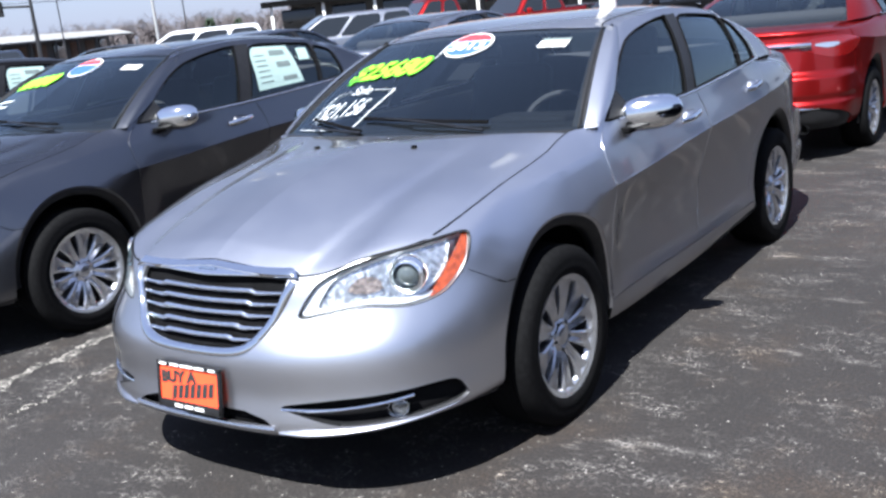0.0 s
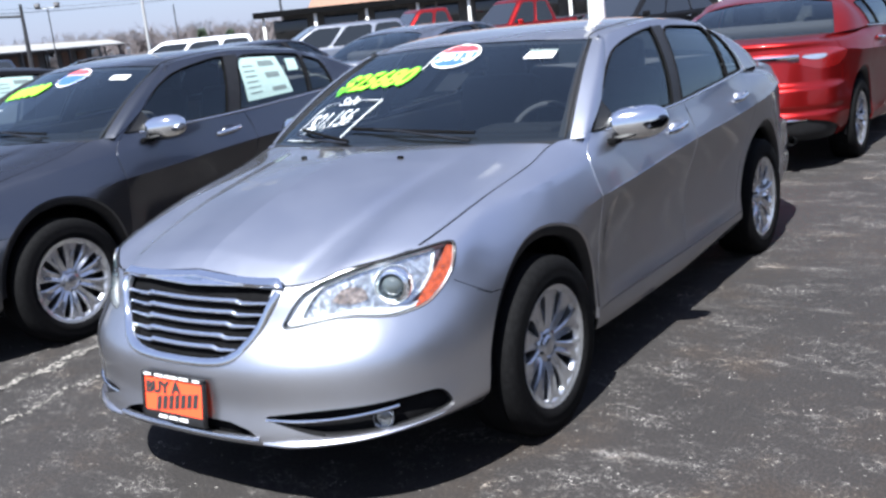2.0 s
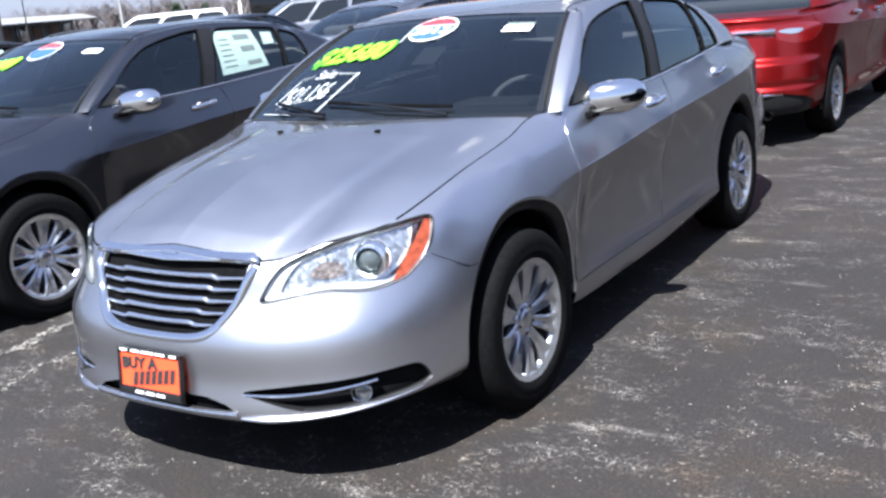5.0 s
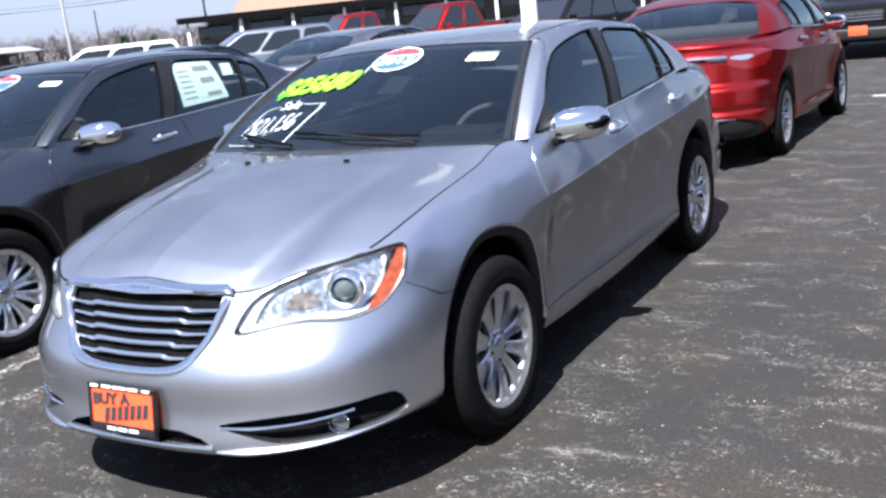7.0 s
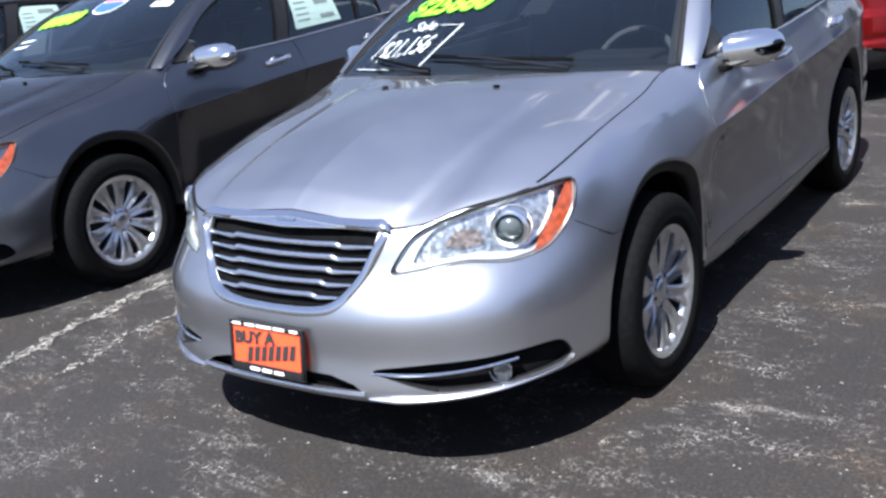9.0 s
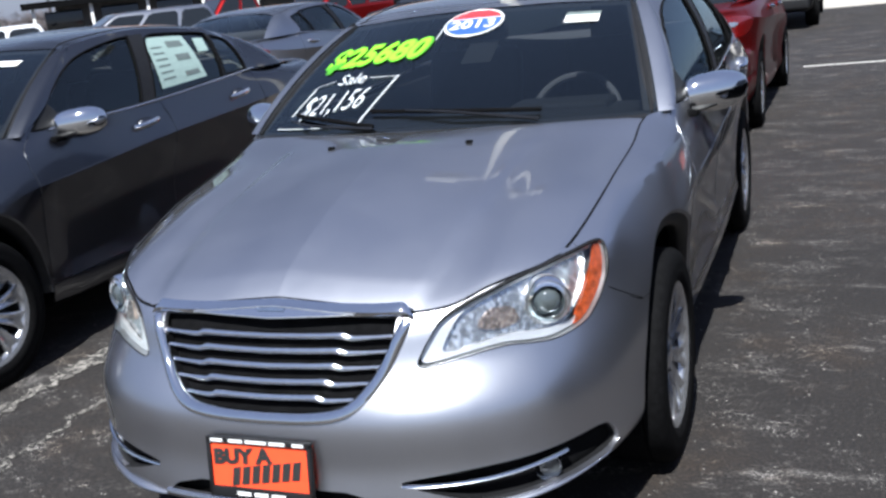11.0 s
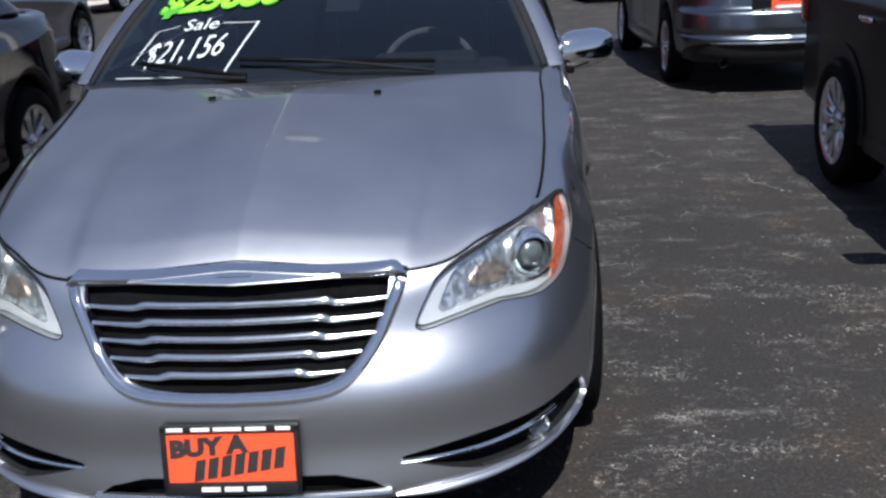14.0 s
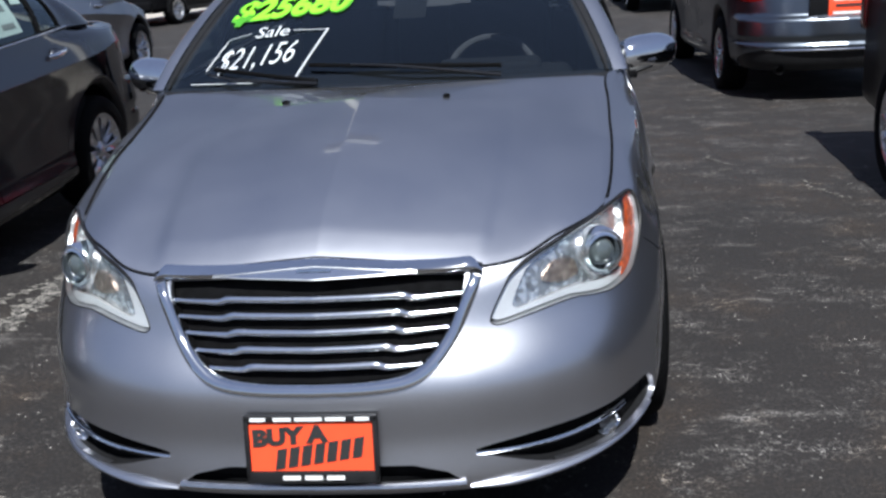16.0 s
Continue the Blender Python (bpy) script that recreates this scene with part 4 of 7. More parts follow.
        outer = cabin(np.minimum(ln[:, 0] + 0.02, 1.0), ln[:, 1] + np.where(ln[:, 0] > 0.97, 0, 0.02), np.full(len(ln), -0.004))
        wv = np.concatenate([inner, outer])
        n = len(ln)
        wf = [(i, i + 1, n + i + 1, n + i) for i in range(n - 1)]
        part(name, *both(wv, wf), BLACK, ws)
    seal = cabin(np.full(30, 0.930), np.linspace(0, 1, 30), np.full(30, 0.001))
    for sgn in (1, -1):
        part("screen_seal", *bar(seal * [sgn, 1, 1], 0.005, 6), BLACK, ws)

    # roof
    p, q = np.meshgrid(np.linspace(0, 1, 30), np.linspace(0, 1, 50), indexing="ij")
    v = roof_surface(p, q).reshape(-1, 3)
    f = [(i * 50 + j, (i + 1) * 50 + j, (i + 1) * 50 + j + 1, i * 50 + j + 1) for i in range(29) for j in range(49)]
    top = part("roof", *both(v, f), P, car, axis=spine)
    qq = np.linspace(0.03, 0.97, 40)
    for sgn in (1, -1):
        part("roof_ditch", *bar((roof_surface(np.full(40, 0.90), qq) + [0, 0, -0.001]) * [sgn, 1, 1], 0.0045, 5), BLACK, top)

    # cowl under the windscreen, wipers, washer nozzles
    p = np.linspace(-1, 1, 41)
    ca, cb = [], []
    for x in p:
        h = hood_surface(np.array([abs(x) * 0.99]), np.array([0.999]))[0]
        g = cabin(np.array([abs(x) * 0.99]), np.array([0.02]))[0]
        ca.append((math.copysign(h[0], x), h[1] - 0.01, h[2] - 0.020))
        cb.append((math.copysign(g[0], x), g[1] + 0.01, g[2] - 0.006))
    part("cowl_panel", ca + cb, [(i, i + 1, 42 + i, 41 + i) for i in range(40)], BLACK, car, "black plastic cowl below the windscreen", axis=lambda c: Vector((c.x, c.y, 0)))
    for sgn in (1, -1):
        pp, qq = np.meshgrid(np.linspace(0.2, 0.5, 61), np.linspace(0.6, 1, 81), indexing="ij")
        near = hood_surface(pp, qq).reshape(-1, 3)
        spot = near[((near[:, :2] - (0.256, 0.018)) ** 2).sum(1).argmin()]
        bm = box_bm(0.022, 0.018, 0.014, 0.004, at=(sgn * 0.256, 0.018, 0))
        part_bm("washer_nozzle", bm, DARK, hood, "black washer nozzle").location.z = spot[2] + 0.003
    for x0, x1, v1, x2, vv2 in ((0.06, 0.42, 0.085, -0.24, 0.120), (-0.62, -0.20, 0.02, -0.60, 0.115)):
        arm0 = screen_point(np.array([x1]), np.array([0.0]), 0.012)[0]
        mid = screen_point(np.array([(x1 * 0.35 + (x0 + x2) / 2 * 0.65)]), np.array([v1 * 0.8]), 0.024)[0]
        tip = screen_point(np.array([(x0 + x2) / 2]), np.array([(v1 + vv2) / 2]), 0.020)[0]
        arm = part("wiper_arm", *bar(spline([0, 1, 2], [arm0, mid, tip])(np.linspace(0, 2, 14)), np.linspace(0.007, 0.004, 14), 8), GLOSSBLACK, ws, "black windscreen wiper")
        t = np.linspace(0, 1, 24)
        bl = screen_point(x2 + (x1 - x2) * t, vv2 + (v1 * 0.7 - vv2) * t, 0.014)
        part("wiper_blade", *bar(bl, 0.0055, 6, flat=1.5), DARK, arm)

    # grille: chrome surround, dark back, five waved bars, top bar with wings
    half = np.array(GRILLE_HALF)

    def nose(x, z, out=0.0):
        x, z = np.asarray(x, float), np.asarray(z, float)
        p = on_wall(np.interp(np.abs(x), _fine[:1200, 0], ARC[:1200]), z, out)
        p[..., 0] = x
        return p

    side = spline(range(7), GRILLE_HALF[:7])(np.linspace(0, 6, 50))
    line = np.r_[side[::-1] * [-1, 1], side[1:]]
    n = len(line)
    tan = np.gradient(line, axis=0)
    nrm = np.stack([tan[:, 1], -tan[:, 0]], 1) / np.linalg.norm(tan, axis=1, keepdims=True)
    prof = [(-0.003, -0.010), (-0.003, 0.002), (0.003, 0.008), (0.013, 0.010), (0.022, 0.006), (0.026, -0.002)]
    gv = []
    for off, out in prof:
        q2 = line + nrm * off
        gv.append(nose(q2[:, 0], q2[:, 1], out))
    gv = np.concatenate(gv)
    gf = [(a * n + i, a * n + i + 1, (a + 1) * n + i + 1, (a + 1) * n + i) for a in range(len(prof) - 1) for i in range(n - 1)]
    grille = part("grille", gv, gf, CHROME, car, "chrome-framed grille with five waved horizontal bars", axis=spine, sharp=50)
    deep = np.concatenate([nose(*(line - nrm * 0.003).T, out) for out in (-0.058, -0.010)])
    part("grille_wall", deep, [(i, i + 1, n + i + 1, n + i) for i in range(n - 1)], DARK, grille, "black inner wall of the grille")
    bx, bz = np.meshgrid(np.linspace(-0.40, 0.40, 40), np.linspace(0.525, 0.80, 16), indexing="ij")
    bv = nose(bx, bz, -0.060).reshape(-1, 3)
    part("grille_back", bv, [(i * 16 + j, (i + 1) * 16 + j, (i + 1) * 16 + j + 1, i * 16 + j + 1) for i in range(39) for j in range(15)], DARK, grille, "black grille insert")
    for i in range(5):
        z = 0.584 + 0.036 * i
        w = float(np.interp(z, half[:7, 1], half[:7, 0])) - 0.004
        x = np.linspace(-w, w, 121)
        wave = 0.011 * (1 / (1 + np.exp((np.abs(x) - w * 0.63) / 0.005)) - 0.5)
        thick = 0.0066 + 0.0036 / (1 + np.exp((np.abs(x) - w * 0.64) / 0.006)) + 0.0022 * np.exp(-((np.abs(x) - w * 0.70) / 0.035) ** 2)
        zz = z - 0.008 * np.cos(x / w * 1.5) + wave * 0.8
        part("grille_bar", *bar(nose(x, zz, -0.016 + 0.3 * wave), thick, 12, flat=0.9), BARCHROME, grille, "polished chrome grille bar")
        part("grille_bar_root", *bar(nose(x, zz - 0.010, -0.034), 0.008, 6, flat=0.7), DARK, grille)
    # top bar: from the grille's upper edge back over the lip of the bonnet
    x = np.linspace(-0.398, 0.398, 81)
    end = np.clip((np.abs(x) - 0.368) / 0.030, 0, 1) ** 2
    # its upper edge runs level, so that it stands proud of the bonnet towards its ends
    lift = 0.016 * np.clip(np.abs(x) / 0.36, 0, 1) ** 2 * (1 - end)
    up_by = lambda k: np.stack([0 * x, 0 * x, lift * k], -1)
    tops = [nose(x, 0.770 - 0.004 * end, -0.020), nose(x, 0.772 - 0.006 * end, 0.006), nose(x, 0.779 - 0.010 * end, 0.013) + up_by(0.3), nose(x, 0.785 - 0.014 * end, 0.014) + up_by(0.65), nose(x, 0.792 - 0.016 * end, 0.011) + up_by(1.0)]
    pp = np.array([front_s(abs(k)) for k in x]) / HOOD_S0
    for q0, up, share in ((0.003, 0.006, 1.0), (0.009, 0.005, 1.0), (0.012, 0.001, 0.8), (0.013, -0.008, 0.0)):
        r = hood_surface(pp, np.full(81, q0), up) + up_by(share)
        r[:, 0] = x
        low = nose(x, 0.788 - 0.012 * end, 0.004)
        tops.append(r * (1 - end[:, None]) + low * end[:, None])
    tv = np.concatenate(tops)
    top_bar = part("grille_top_bar", tv, [(a * 81 + i, a * 81 + i + 1, (a + 1) * 81 + i + 1, (a + 1) * 81 + i) for a in range(len(tops) - 1) for i in range(80)], CHROME, grille, "bright chrome bar with a winged badge", axis=spine)
    part("bar_gap", *bar(tops[-1] + [0, 0.003, 0.009], 0.0028, 5), DARK, top_bar)
    # winged badge, a plain shape
    t = np.linspace(-1, 1, 41)
    upper, lower = [], []
    for k in t:
        xx = 0.245 * k
        h = 0.013 * (1 - abs(k)) ** 0.5 + 0.001
        upper.append(nose(xx, 0.788 + h * 0.7 - 0.003 * k * k, 0.017))
        lower.append(nose(xx, 0.787 - h - 0.003 * k * k, 0.018))
    part("wing_badge", upper + lower, [(i, i + 1, 42 + i, 41 + i) for i in range(40)], BARCHROME, top_bar, flange=0.006, axis=spine)
    part("badge_edge", *bar(np.array(upper) + [0, 0, 0.001], 0.0018, 5), LAMPGREY, top_bar)
    part("badge_edge", *bar(np.array(lower) + [0, 0, -0.0015], 0.0022, 5), LAMPGREY, top_bar)
    part("badge_centre", *bar([nose(xx, 0.788, 0.018) for xx in np.linspace(-0.04, 0.04, 9)], 0.006, 8, flat=0.9), plain("badge_blue", (0.20, 0.25, 0.36), 0.2, 0.7), top_bar)

    # headlights
    hb = HEADLIGHT.mean(0)
    for sgn in (1, -1):
        su, sv = np.linspace(HEADLIGHT[:, 0].min() - 0.01, HEADLIGHT[:, 0].max() + 0.01, 70), np.linspace(3.2, 6, 60)
        hv, hf = patch(su, sv, flat_wall, unflat_wall, lambda a, b: wall(a, b, -0.050), keep=HEADLIGHT)
        house = part("headlight", *mirrored(hv, hf, sgn), LAMPGREY, car, "clear headlight with projector lens and amber corner", axis=spine)
        # walls between lens and back
        e0, e1 = on_wall(HEADLIGHT[:, 0], HEADLIGHT[:, 1], -0.003) * [sgn, 1, 1], on_wall(HEADLIGHT[:, 0], HEADLIGHT[:, 1], -0.055) * [sgn, 1, 1]
        n = len(HEADLIGHT)
        part("lamp_wall", np.concatenate([e0, e1]), [(i, (i + 1) % n, n + (i + 1) % n, n + i) for i in range(n)], LAMPGREY, house)
        lv, lf = patch(su, sv, flat_wall, unflat_wall, lambda a, b: wall(a, b, -0.002), keep=HEADLIGHT)
        lens = part("lens", *mirrored(lv, lf, sgn), LENS, house, "clear headlight lens", axis=spine)
        lens.visible_shadow = False
        part("lamp_seal", *bar(on_wall(HEADLIGHT[:, 0], HEADLIGHT[:, 1], 0.000) * [sgn, 1, 1], 0.0018 + 0.0032 * _rise((HEADLIGHT[:, 1] - 0.72) / 0.06), 6, True), BLACK, house)
        # bright inner reflector towards the nose
        inner = hb + (HEADLIGHT - hb) * [0.86, 0.86] + [-0.02, 0]
        iv, jf = patch(su, sv, flat_wall, unflat_wall, lambda a, b: wall(a, b, -0.034), keep=inner)
        part("reflector", *mirrored(iv, jf, sgn), FACETS, house, flange=-0.012, axis=spine)
        # amber-tinted facets round the inner bulb
        tint = loop_curve([(s_at(0.60, -0.882), 0.715), (s_at(0.66, -0.83), 0.700), (s_at(0.70, -0.785), 0.712), (s_at(0.69, -0.80), 0.748), (s_at(0.64, -0.85), 0.752)], 5)
        qv, qf = patch(su, sv, flat_wall, unflat_wall, lambda a, b: wall(a, b, -0.028), keep=tint)
        part("turn_signal", *mirrored(qv, qf, sgn), AMBERFACETS, house, "dull amber turn signal facets", flange=0.006, axis=spine)
        # broad pale bezel that runs round the reflector, widest towards the nose
        gap = hb + [0.034, 0.010] + (HEADLIGHT - hb) * [0.88, 0.82]
        bv2, bf2 = patch(su, sv, flat_wall, unflat_wall, lambda a, b: wall(a, b, -0.016), holes=[gap], keep=hb + (HEADLIGHT - hb) * [0.975, 0.93])
        part("lamp_bezel", *mirrored(bv2, bf2, sgn), PALEBEZEL, house, "pale silver lamp bezel", flange=0.014, axis=spine)
        # projector
        c = np.array([sgn * 0.684, -0.664, 0.743])
        fw = Vector((sgn * 0.42, -0.90, 0.05)).normalized()
        rot = fw.to_track_quat("X", "Z").to_matrix().to_4x4()
        pm = Matrix.Translation(c) @ rot
        rv, rf = lathe([(-0.03, 0.064), (0.008, 0.062), (0.014, 0.057), (0.008, 0.053), (0.018, 0.050), (0.020, 0.044), (0.004, 0.040), (-0.006, 0.038)], 36)
        part("projector_ring", [pm @ Vector(q) for q in rv], rf, BARCHROME, house, "bright ring round the projector", axis=None)
        rv, rf = lathe([(-0.006, 0.038), (0.010, 0.033), (0.018, 0.024), (0.023, 0.012), (0.024, 0.0005)], 32)
        part("projector_lens", [pm @ Vector(q) for q in rv], rf, plain("projector_glass", (0.08, 0.095, 0.10), 0.05, 0.2, coat=1.0, vary=0.1), house, "round glass projector lens")
        # amber corner: the outer end of the lamp
        amb = hb + (HEADLIGHT - hb) * [0.992, 0.955]
        s_hi, s_lo = s_at(0.846, -0.497), s_at(0.793, -0.634)
        amb = amb[amb[:, 0] > s_lo + (s_hi - s_lo) * (amb[:, 1] - 0.69) / 0.14]
        av, af = patch(np.linspace(amb[:, 0].min(), amb[:, 0].max() + 0.01, 40), np.linspace(3.5, 6, 60), flat_wall, unflat_wall, lambda a, b: wall(a, b, -0.014), keep=amb)
        part("amber_reflector", *mirrored(av, af, sgn), AMBER, house, "orange side reflector", flange=0.012, axis=spine)
        # fog lamp recess
        fu, fv = np.linspace(FOG[:, 0].min() - 0.01, FOG[:, 0].max() + 0.01, 60), np.linspace(0.5, 2.4, 40)
        rv, rf = patch(fu, fv, flat_wall, unflat_wall, lambda a, b: wall(a, b, -0.055), keep=FOG)
        fog = part("fog_recess", *mirrored(rv, rf, sgn), BLACK, bumper, "black recess with a round fog lamp", axis=spine)
        n = len(FOG)
        e0, e1 = on_wall(FOG[:, 0], FOG[:, 1], 0.001) * [sgn, 1, 1], on_wall(FOG[:, 0], FOG[:, 1], -0.058) * [sgn, 1, 1]
        part("recess_wall", np.concatenate([e0, e1]), [(i, (i + 1) % n, n + (i + 1) % n, n + i) for i in range(n)], BLACK, fog)
        ss = np.linspace(s_at(0.365, -0.985), s_at(0.722, -0.755), 30)
        zz = np.linspace(0.362, 0.374, 30) - 0.006 * np.sin(np.linspace(0, np.pi, 30))
        part("fog_bar", *bar(on_wall(ss, zz, -0.004) * [sgn, 1, 1], 0.0078, 8, flat=0.8), CHROME, fog, "chrome bar across the fog lamp recess")
        c = on_wall(np.array([s_at(0.690, -0.795)]), np.array([0.334]), -0.034)[0] * [sgn, 1, 1]
        pm = Matrix.Translation(c) @ Vector((sgn * 0.45, -0.89, 0)).to_track_quat("X", "Z").to_matrix().to_4x4()
        rv, rf = lathe([(-0.03, 0.037), (0.012, 0.036), (0.018, 0.032), (0.010, 0.028), (0.0, 0.024)], 28)
        part("fog_ring", [pm @ Vector(q) for q in rv], rf, CHROME, fog)
        rv, rf = lathe([(0.002, 0.029), (0.008, 0.018), (0.010, 0.0005)], 24)
        part("fog_lens", [pm @ Vector(q) for q in rv], rf, plain("fog_glass", (0.07, 0.075, 0.08), 0.08, 0.3, coat=1.0), fog)
        last = FOG[np.abs(FOG[:, 0] - FOG[:, 0].max()) < 0.018]
        part("recess_edge", *bar(on_wall(last[:, 0], last[:, 1], 0.0) * [sgn, 1, 1], 0.0014, 5), P, fog)
        # door mirror
        mirror_part(car, sgn)
        # tail lamp
        tu, tv2 = np.linspace(TAILLAMP[:, 0].min() - 0.01, TAILLAMP[:, 0].max() + 0.01, 50), np.linspace(2.5, 6, 50)
        rv, rf = patch(tu, tv2, flat_wall, unflat_wall, lambda a, b: wall(a, b, 0.003), keep=TAILLAMP)
        tail = part("tail_lamp", *mirrored(rv, rf, sgn), REDLENS, car, "red wrap-round tail lamp", flange=0.03, axis=spine)
        tc = TAILLAMP.mean(0) + np.array([0.05, 0.012])
        wv, wf = patch(tu, tv2, flat_wall, unflat_wall, lambda a, b: wall(a, b, 0.0055), keep=tc + (TAILLAMP - TAILLAMP.mean(0)) * [0.36, 0.26])
        part("reversing_lamp", *mirrored(wv, wf, sgn), REFLECT, tail, axis=spine)
        # tail pipe
        pv, pf = lathe([(-0.10, 0.030), (0.0, 0.034), (0.010, 0.036), (0.006, 0.031), (-0.09, 0.028)], 20, "y")
        part("tail_pipe", [(sgn * 0.52 + a, 3.76 + b, 0.275 + c) for a, b, c in pv], pf, DARK, car, "dull dark tail pipe")
    # lower inlet back and lip
    xx, zz = np.meshgrid(np.linspace(-0.36, 0.36, 30), np.linspace(0.285, 0.36, 6), indexing="ij")
    part("inlet_back", nose(xx, zz, -0.05).reshape(-1, 3), [(i * 6 + j, (i + 1) * 6 + j, (i + 1) * 6 + j + 1, i * 6 + j + 1) for i in range(29) for j in range(5)], BLACK, bumper)
    x = np.linspace(-0.345, 0.345, 41)
    part("inlet_lip", *bar(nose(x, np.full(41, 0.296), 0.004), 0.0085, 8, flat=1.1), SATIN, bumper, "bright lip under the lower air inlet")
    # raised lip that runs out below each fog lamp recess
    for sgn in (1, -1):
        ss = np.linspace(front_s(0.35), s_at(0.795, -0.62), 30)
        t = np.linspace(0, 1, 30)
        part("bumper_lip", *bar(on_wall(ss, 0.282 + 0.026 * t**2, 0.002) * [sgn, 1, 1], (0.019 - 0.016 * t) * np.clip(0.25 + t * 5, 0, 1), 10, flat=0.8), P, bumper)
    # boot: chrome bar over the plate recess, plate with plain bars, badge
    def tail_pt(x, z, out=0.0):
        x = np.asarray(x, float)
        p = on_wall(TAIL - np.interp(np.abs(x), _fine[::-1][:1100, 0], TAIL - ARC[::-1][:1100]), z, out)
        p[..., 0] = x
        return p

    x = np.linspace(-0.56, 0.56, 41)
    part("boot_bar", *bar(tail_pt(x, 0.952 + 0 * x, 0.004), 0.022, 8, flat=1.1), CHROME, car, "chrome bar across the boot lid")
    x = np.linspace(-0.62, 0.62, 41)
    part("bumper_bar", *bar(tail_pt(x, 0.445 + 0 * x, 0.002), 0.015, 8, flat=0.8), CHROME, rb, "chrome strip across the rear bumper")
    bx = box_bm(0.62, 0.02, 0.19, 0.01, at=(0, float(tail_pt(0.0, 0.80)[1]) + 0.001, 0.79))
    part_bm("plate_recess", bx, GLOSSBLACK, car)
    bx = box_bm(0.31, 0.008, 0.16, 0.004, at=(0, float(tail_pt(0.0, 0.80)[1]) + 0.018, 0.79))
    pl = part_bm("rear_plate", bx, ORANGE, car, "orange dealer card in a plate frame")
    for z, w in ((0.845, 0.24), (0.795, 0.20), (0.735, 0.24)):
        part_bm("plate_bar", box_bm(w, 0.004, 0.022, at=(0, float(tail_pt(0.0, 0.80)[1]) + 0.0235, z)), WHITE if z != 0.795 else INK, pl, smooth=False)

    # front card in its frame
    c = Vector((-0.008, -1.052, 0.405))
    tilt = pose(*c, -8, 0, 0)
    fr = bmesh.new()
    for sx, sz, ax, az in ((0.314, 0.016, 0, 0.074), (0.314, 0.030, 0, -0.068), (0.012, 0.160, -0.151, 0), (0.012, 0.160, 0.151, 0)):
        join_bm(fr, box_bm(sx, 0.016, sz, 0.003, at=(ax, 0, az)))
    fr.transform(tilt)
    plate = part_bm("card_frame", fr, BLACK, bumper, "black frame with an orange dealer card")
    bm = box_bm(0.292, 0.004, 0.128, at=(0, 0.001, 0.003))
    bm.transform(tilt)
    part_bm("dealer_card", bm, ORANGE, plate, smooth=False)
    bm = box_bm(0.20, 0.05, 0.10, 0.006, at=(0, 0.030, 0))
    bm.transform(tilt)
    part_bm("card_bracket", bm, BLACK, plate)
    CARD.append((plate, tilt))

    interior(car)
    wm = wheel_meshes()
    for y in (0.0, REAR):
        for sgn in (1, -1):
            w = make_wheel(car, wm, (sgn * (0.790 if y < 1 else 0.742), y, 0.332), sgn, 11 + 20 * sgn + 9 * y)
            w.matrix_basis = w.matrix_basis @ Matrix.Diagonal((1, 1.02, 1.02, 1))
    return car


CARD = []


def mirror_part(car, sgn):
    """Chrome-shelled door mirror on a black foot."""
    v, f = [], []
    n, m = 22, 16
    for i in range(n):
        a = i / (n - 1)
        # across: from the door outwards
        x = 0.832 + 0.238 * a
        prof = (1 - (2 * a - 1) ** 4 * 0.55) if a < 0.5 else max(1 - ((a - 0.5) / 0.5) ** 2.4, 0.0) ** 0.5 * 0.98 + 0.02
        if a < 0.06:
            prof *= 0.55 + 7.5 * a
        h, d = 0.072 * prof, 0.072 * prof
        for j in range(m):
            t = 2 * math.pi * j / m
            cy, cz = math.cos(t), math.sin(t)
            py = -abs(cy) ** 0.8 * d * 1.1 if cy < 0 else abs(cy) ** 0.5 * d * 0.55
            pz = math.copysign(abs(cz) ** 0.8, cz) * h
            v.append((sgn * x, 0.700 + py + 0.095 * a, 1.055 + pz + 0.016 * a))
    for i in range(n - 1):
        for j in range(m):
            k = (j + 1) % m
            f.append((i * m + j, (i + 1) * m + j, (i + 1) * m + k, i * m + k))
    f += [tuple(range(m)), tuple((n - 1) * m + j for j in range(m))]
    shell = part("door_mirror", v, f, CHROME, car, "chrome door mirror", axis="recalc", sharp=60)
    # dark lower rim, foot and glass
    ln = [Vector(((0.862 + 0.178 * t) * sgn, 0.642 + 0.120 * t * t + 0.01, 1.006 + 0.030 * t + 0.02 * t**3)) for t in np.linspace(0, 1, 16)]
    part("mirror_rim", *tube(ln, 0.009, 6), BLACK, shell)
    ft = box_bm(0.070, 0.105, 0.026, 0.010, at=(sgn * 0.872, 0.665, 1.004))
    part_bm("mirror_foot", ft, DARK, shell)
    gl = [(sgn * (0.955 + 0.085 * math.cos(a)), 0.792 + 0.03 * math.cos(a), 1.064 + 0.052 * math.sin(a)) for a in np.linspace(0, 2 * np.pi, 24, endpoint=False)]
    part("mirror_glass", gl, [tuple(range(24))], CHROME, shell, axis=lambda c: Vector((c.x, 0, c.z)))
    # black triangle at the foot of the window
    tri = cabin(np.array([1.74, 2.30, 1.80]), np.array([0.02, 0.02, 0.30]), np.full(3, 0.004)) * [sgn, 1, 1]
    part("mirror_sail", tri, [(0, 1, 2)], BLACK, shell, flange=0.01, axis=spine, smooth=False)
    return shell


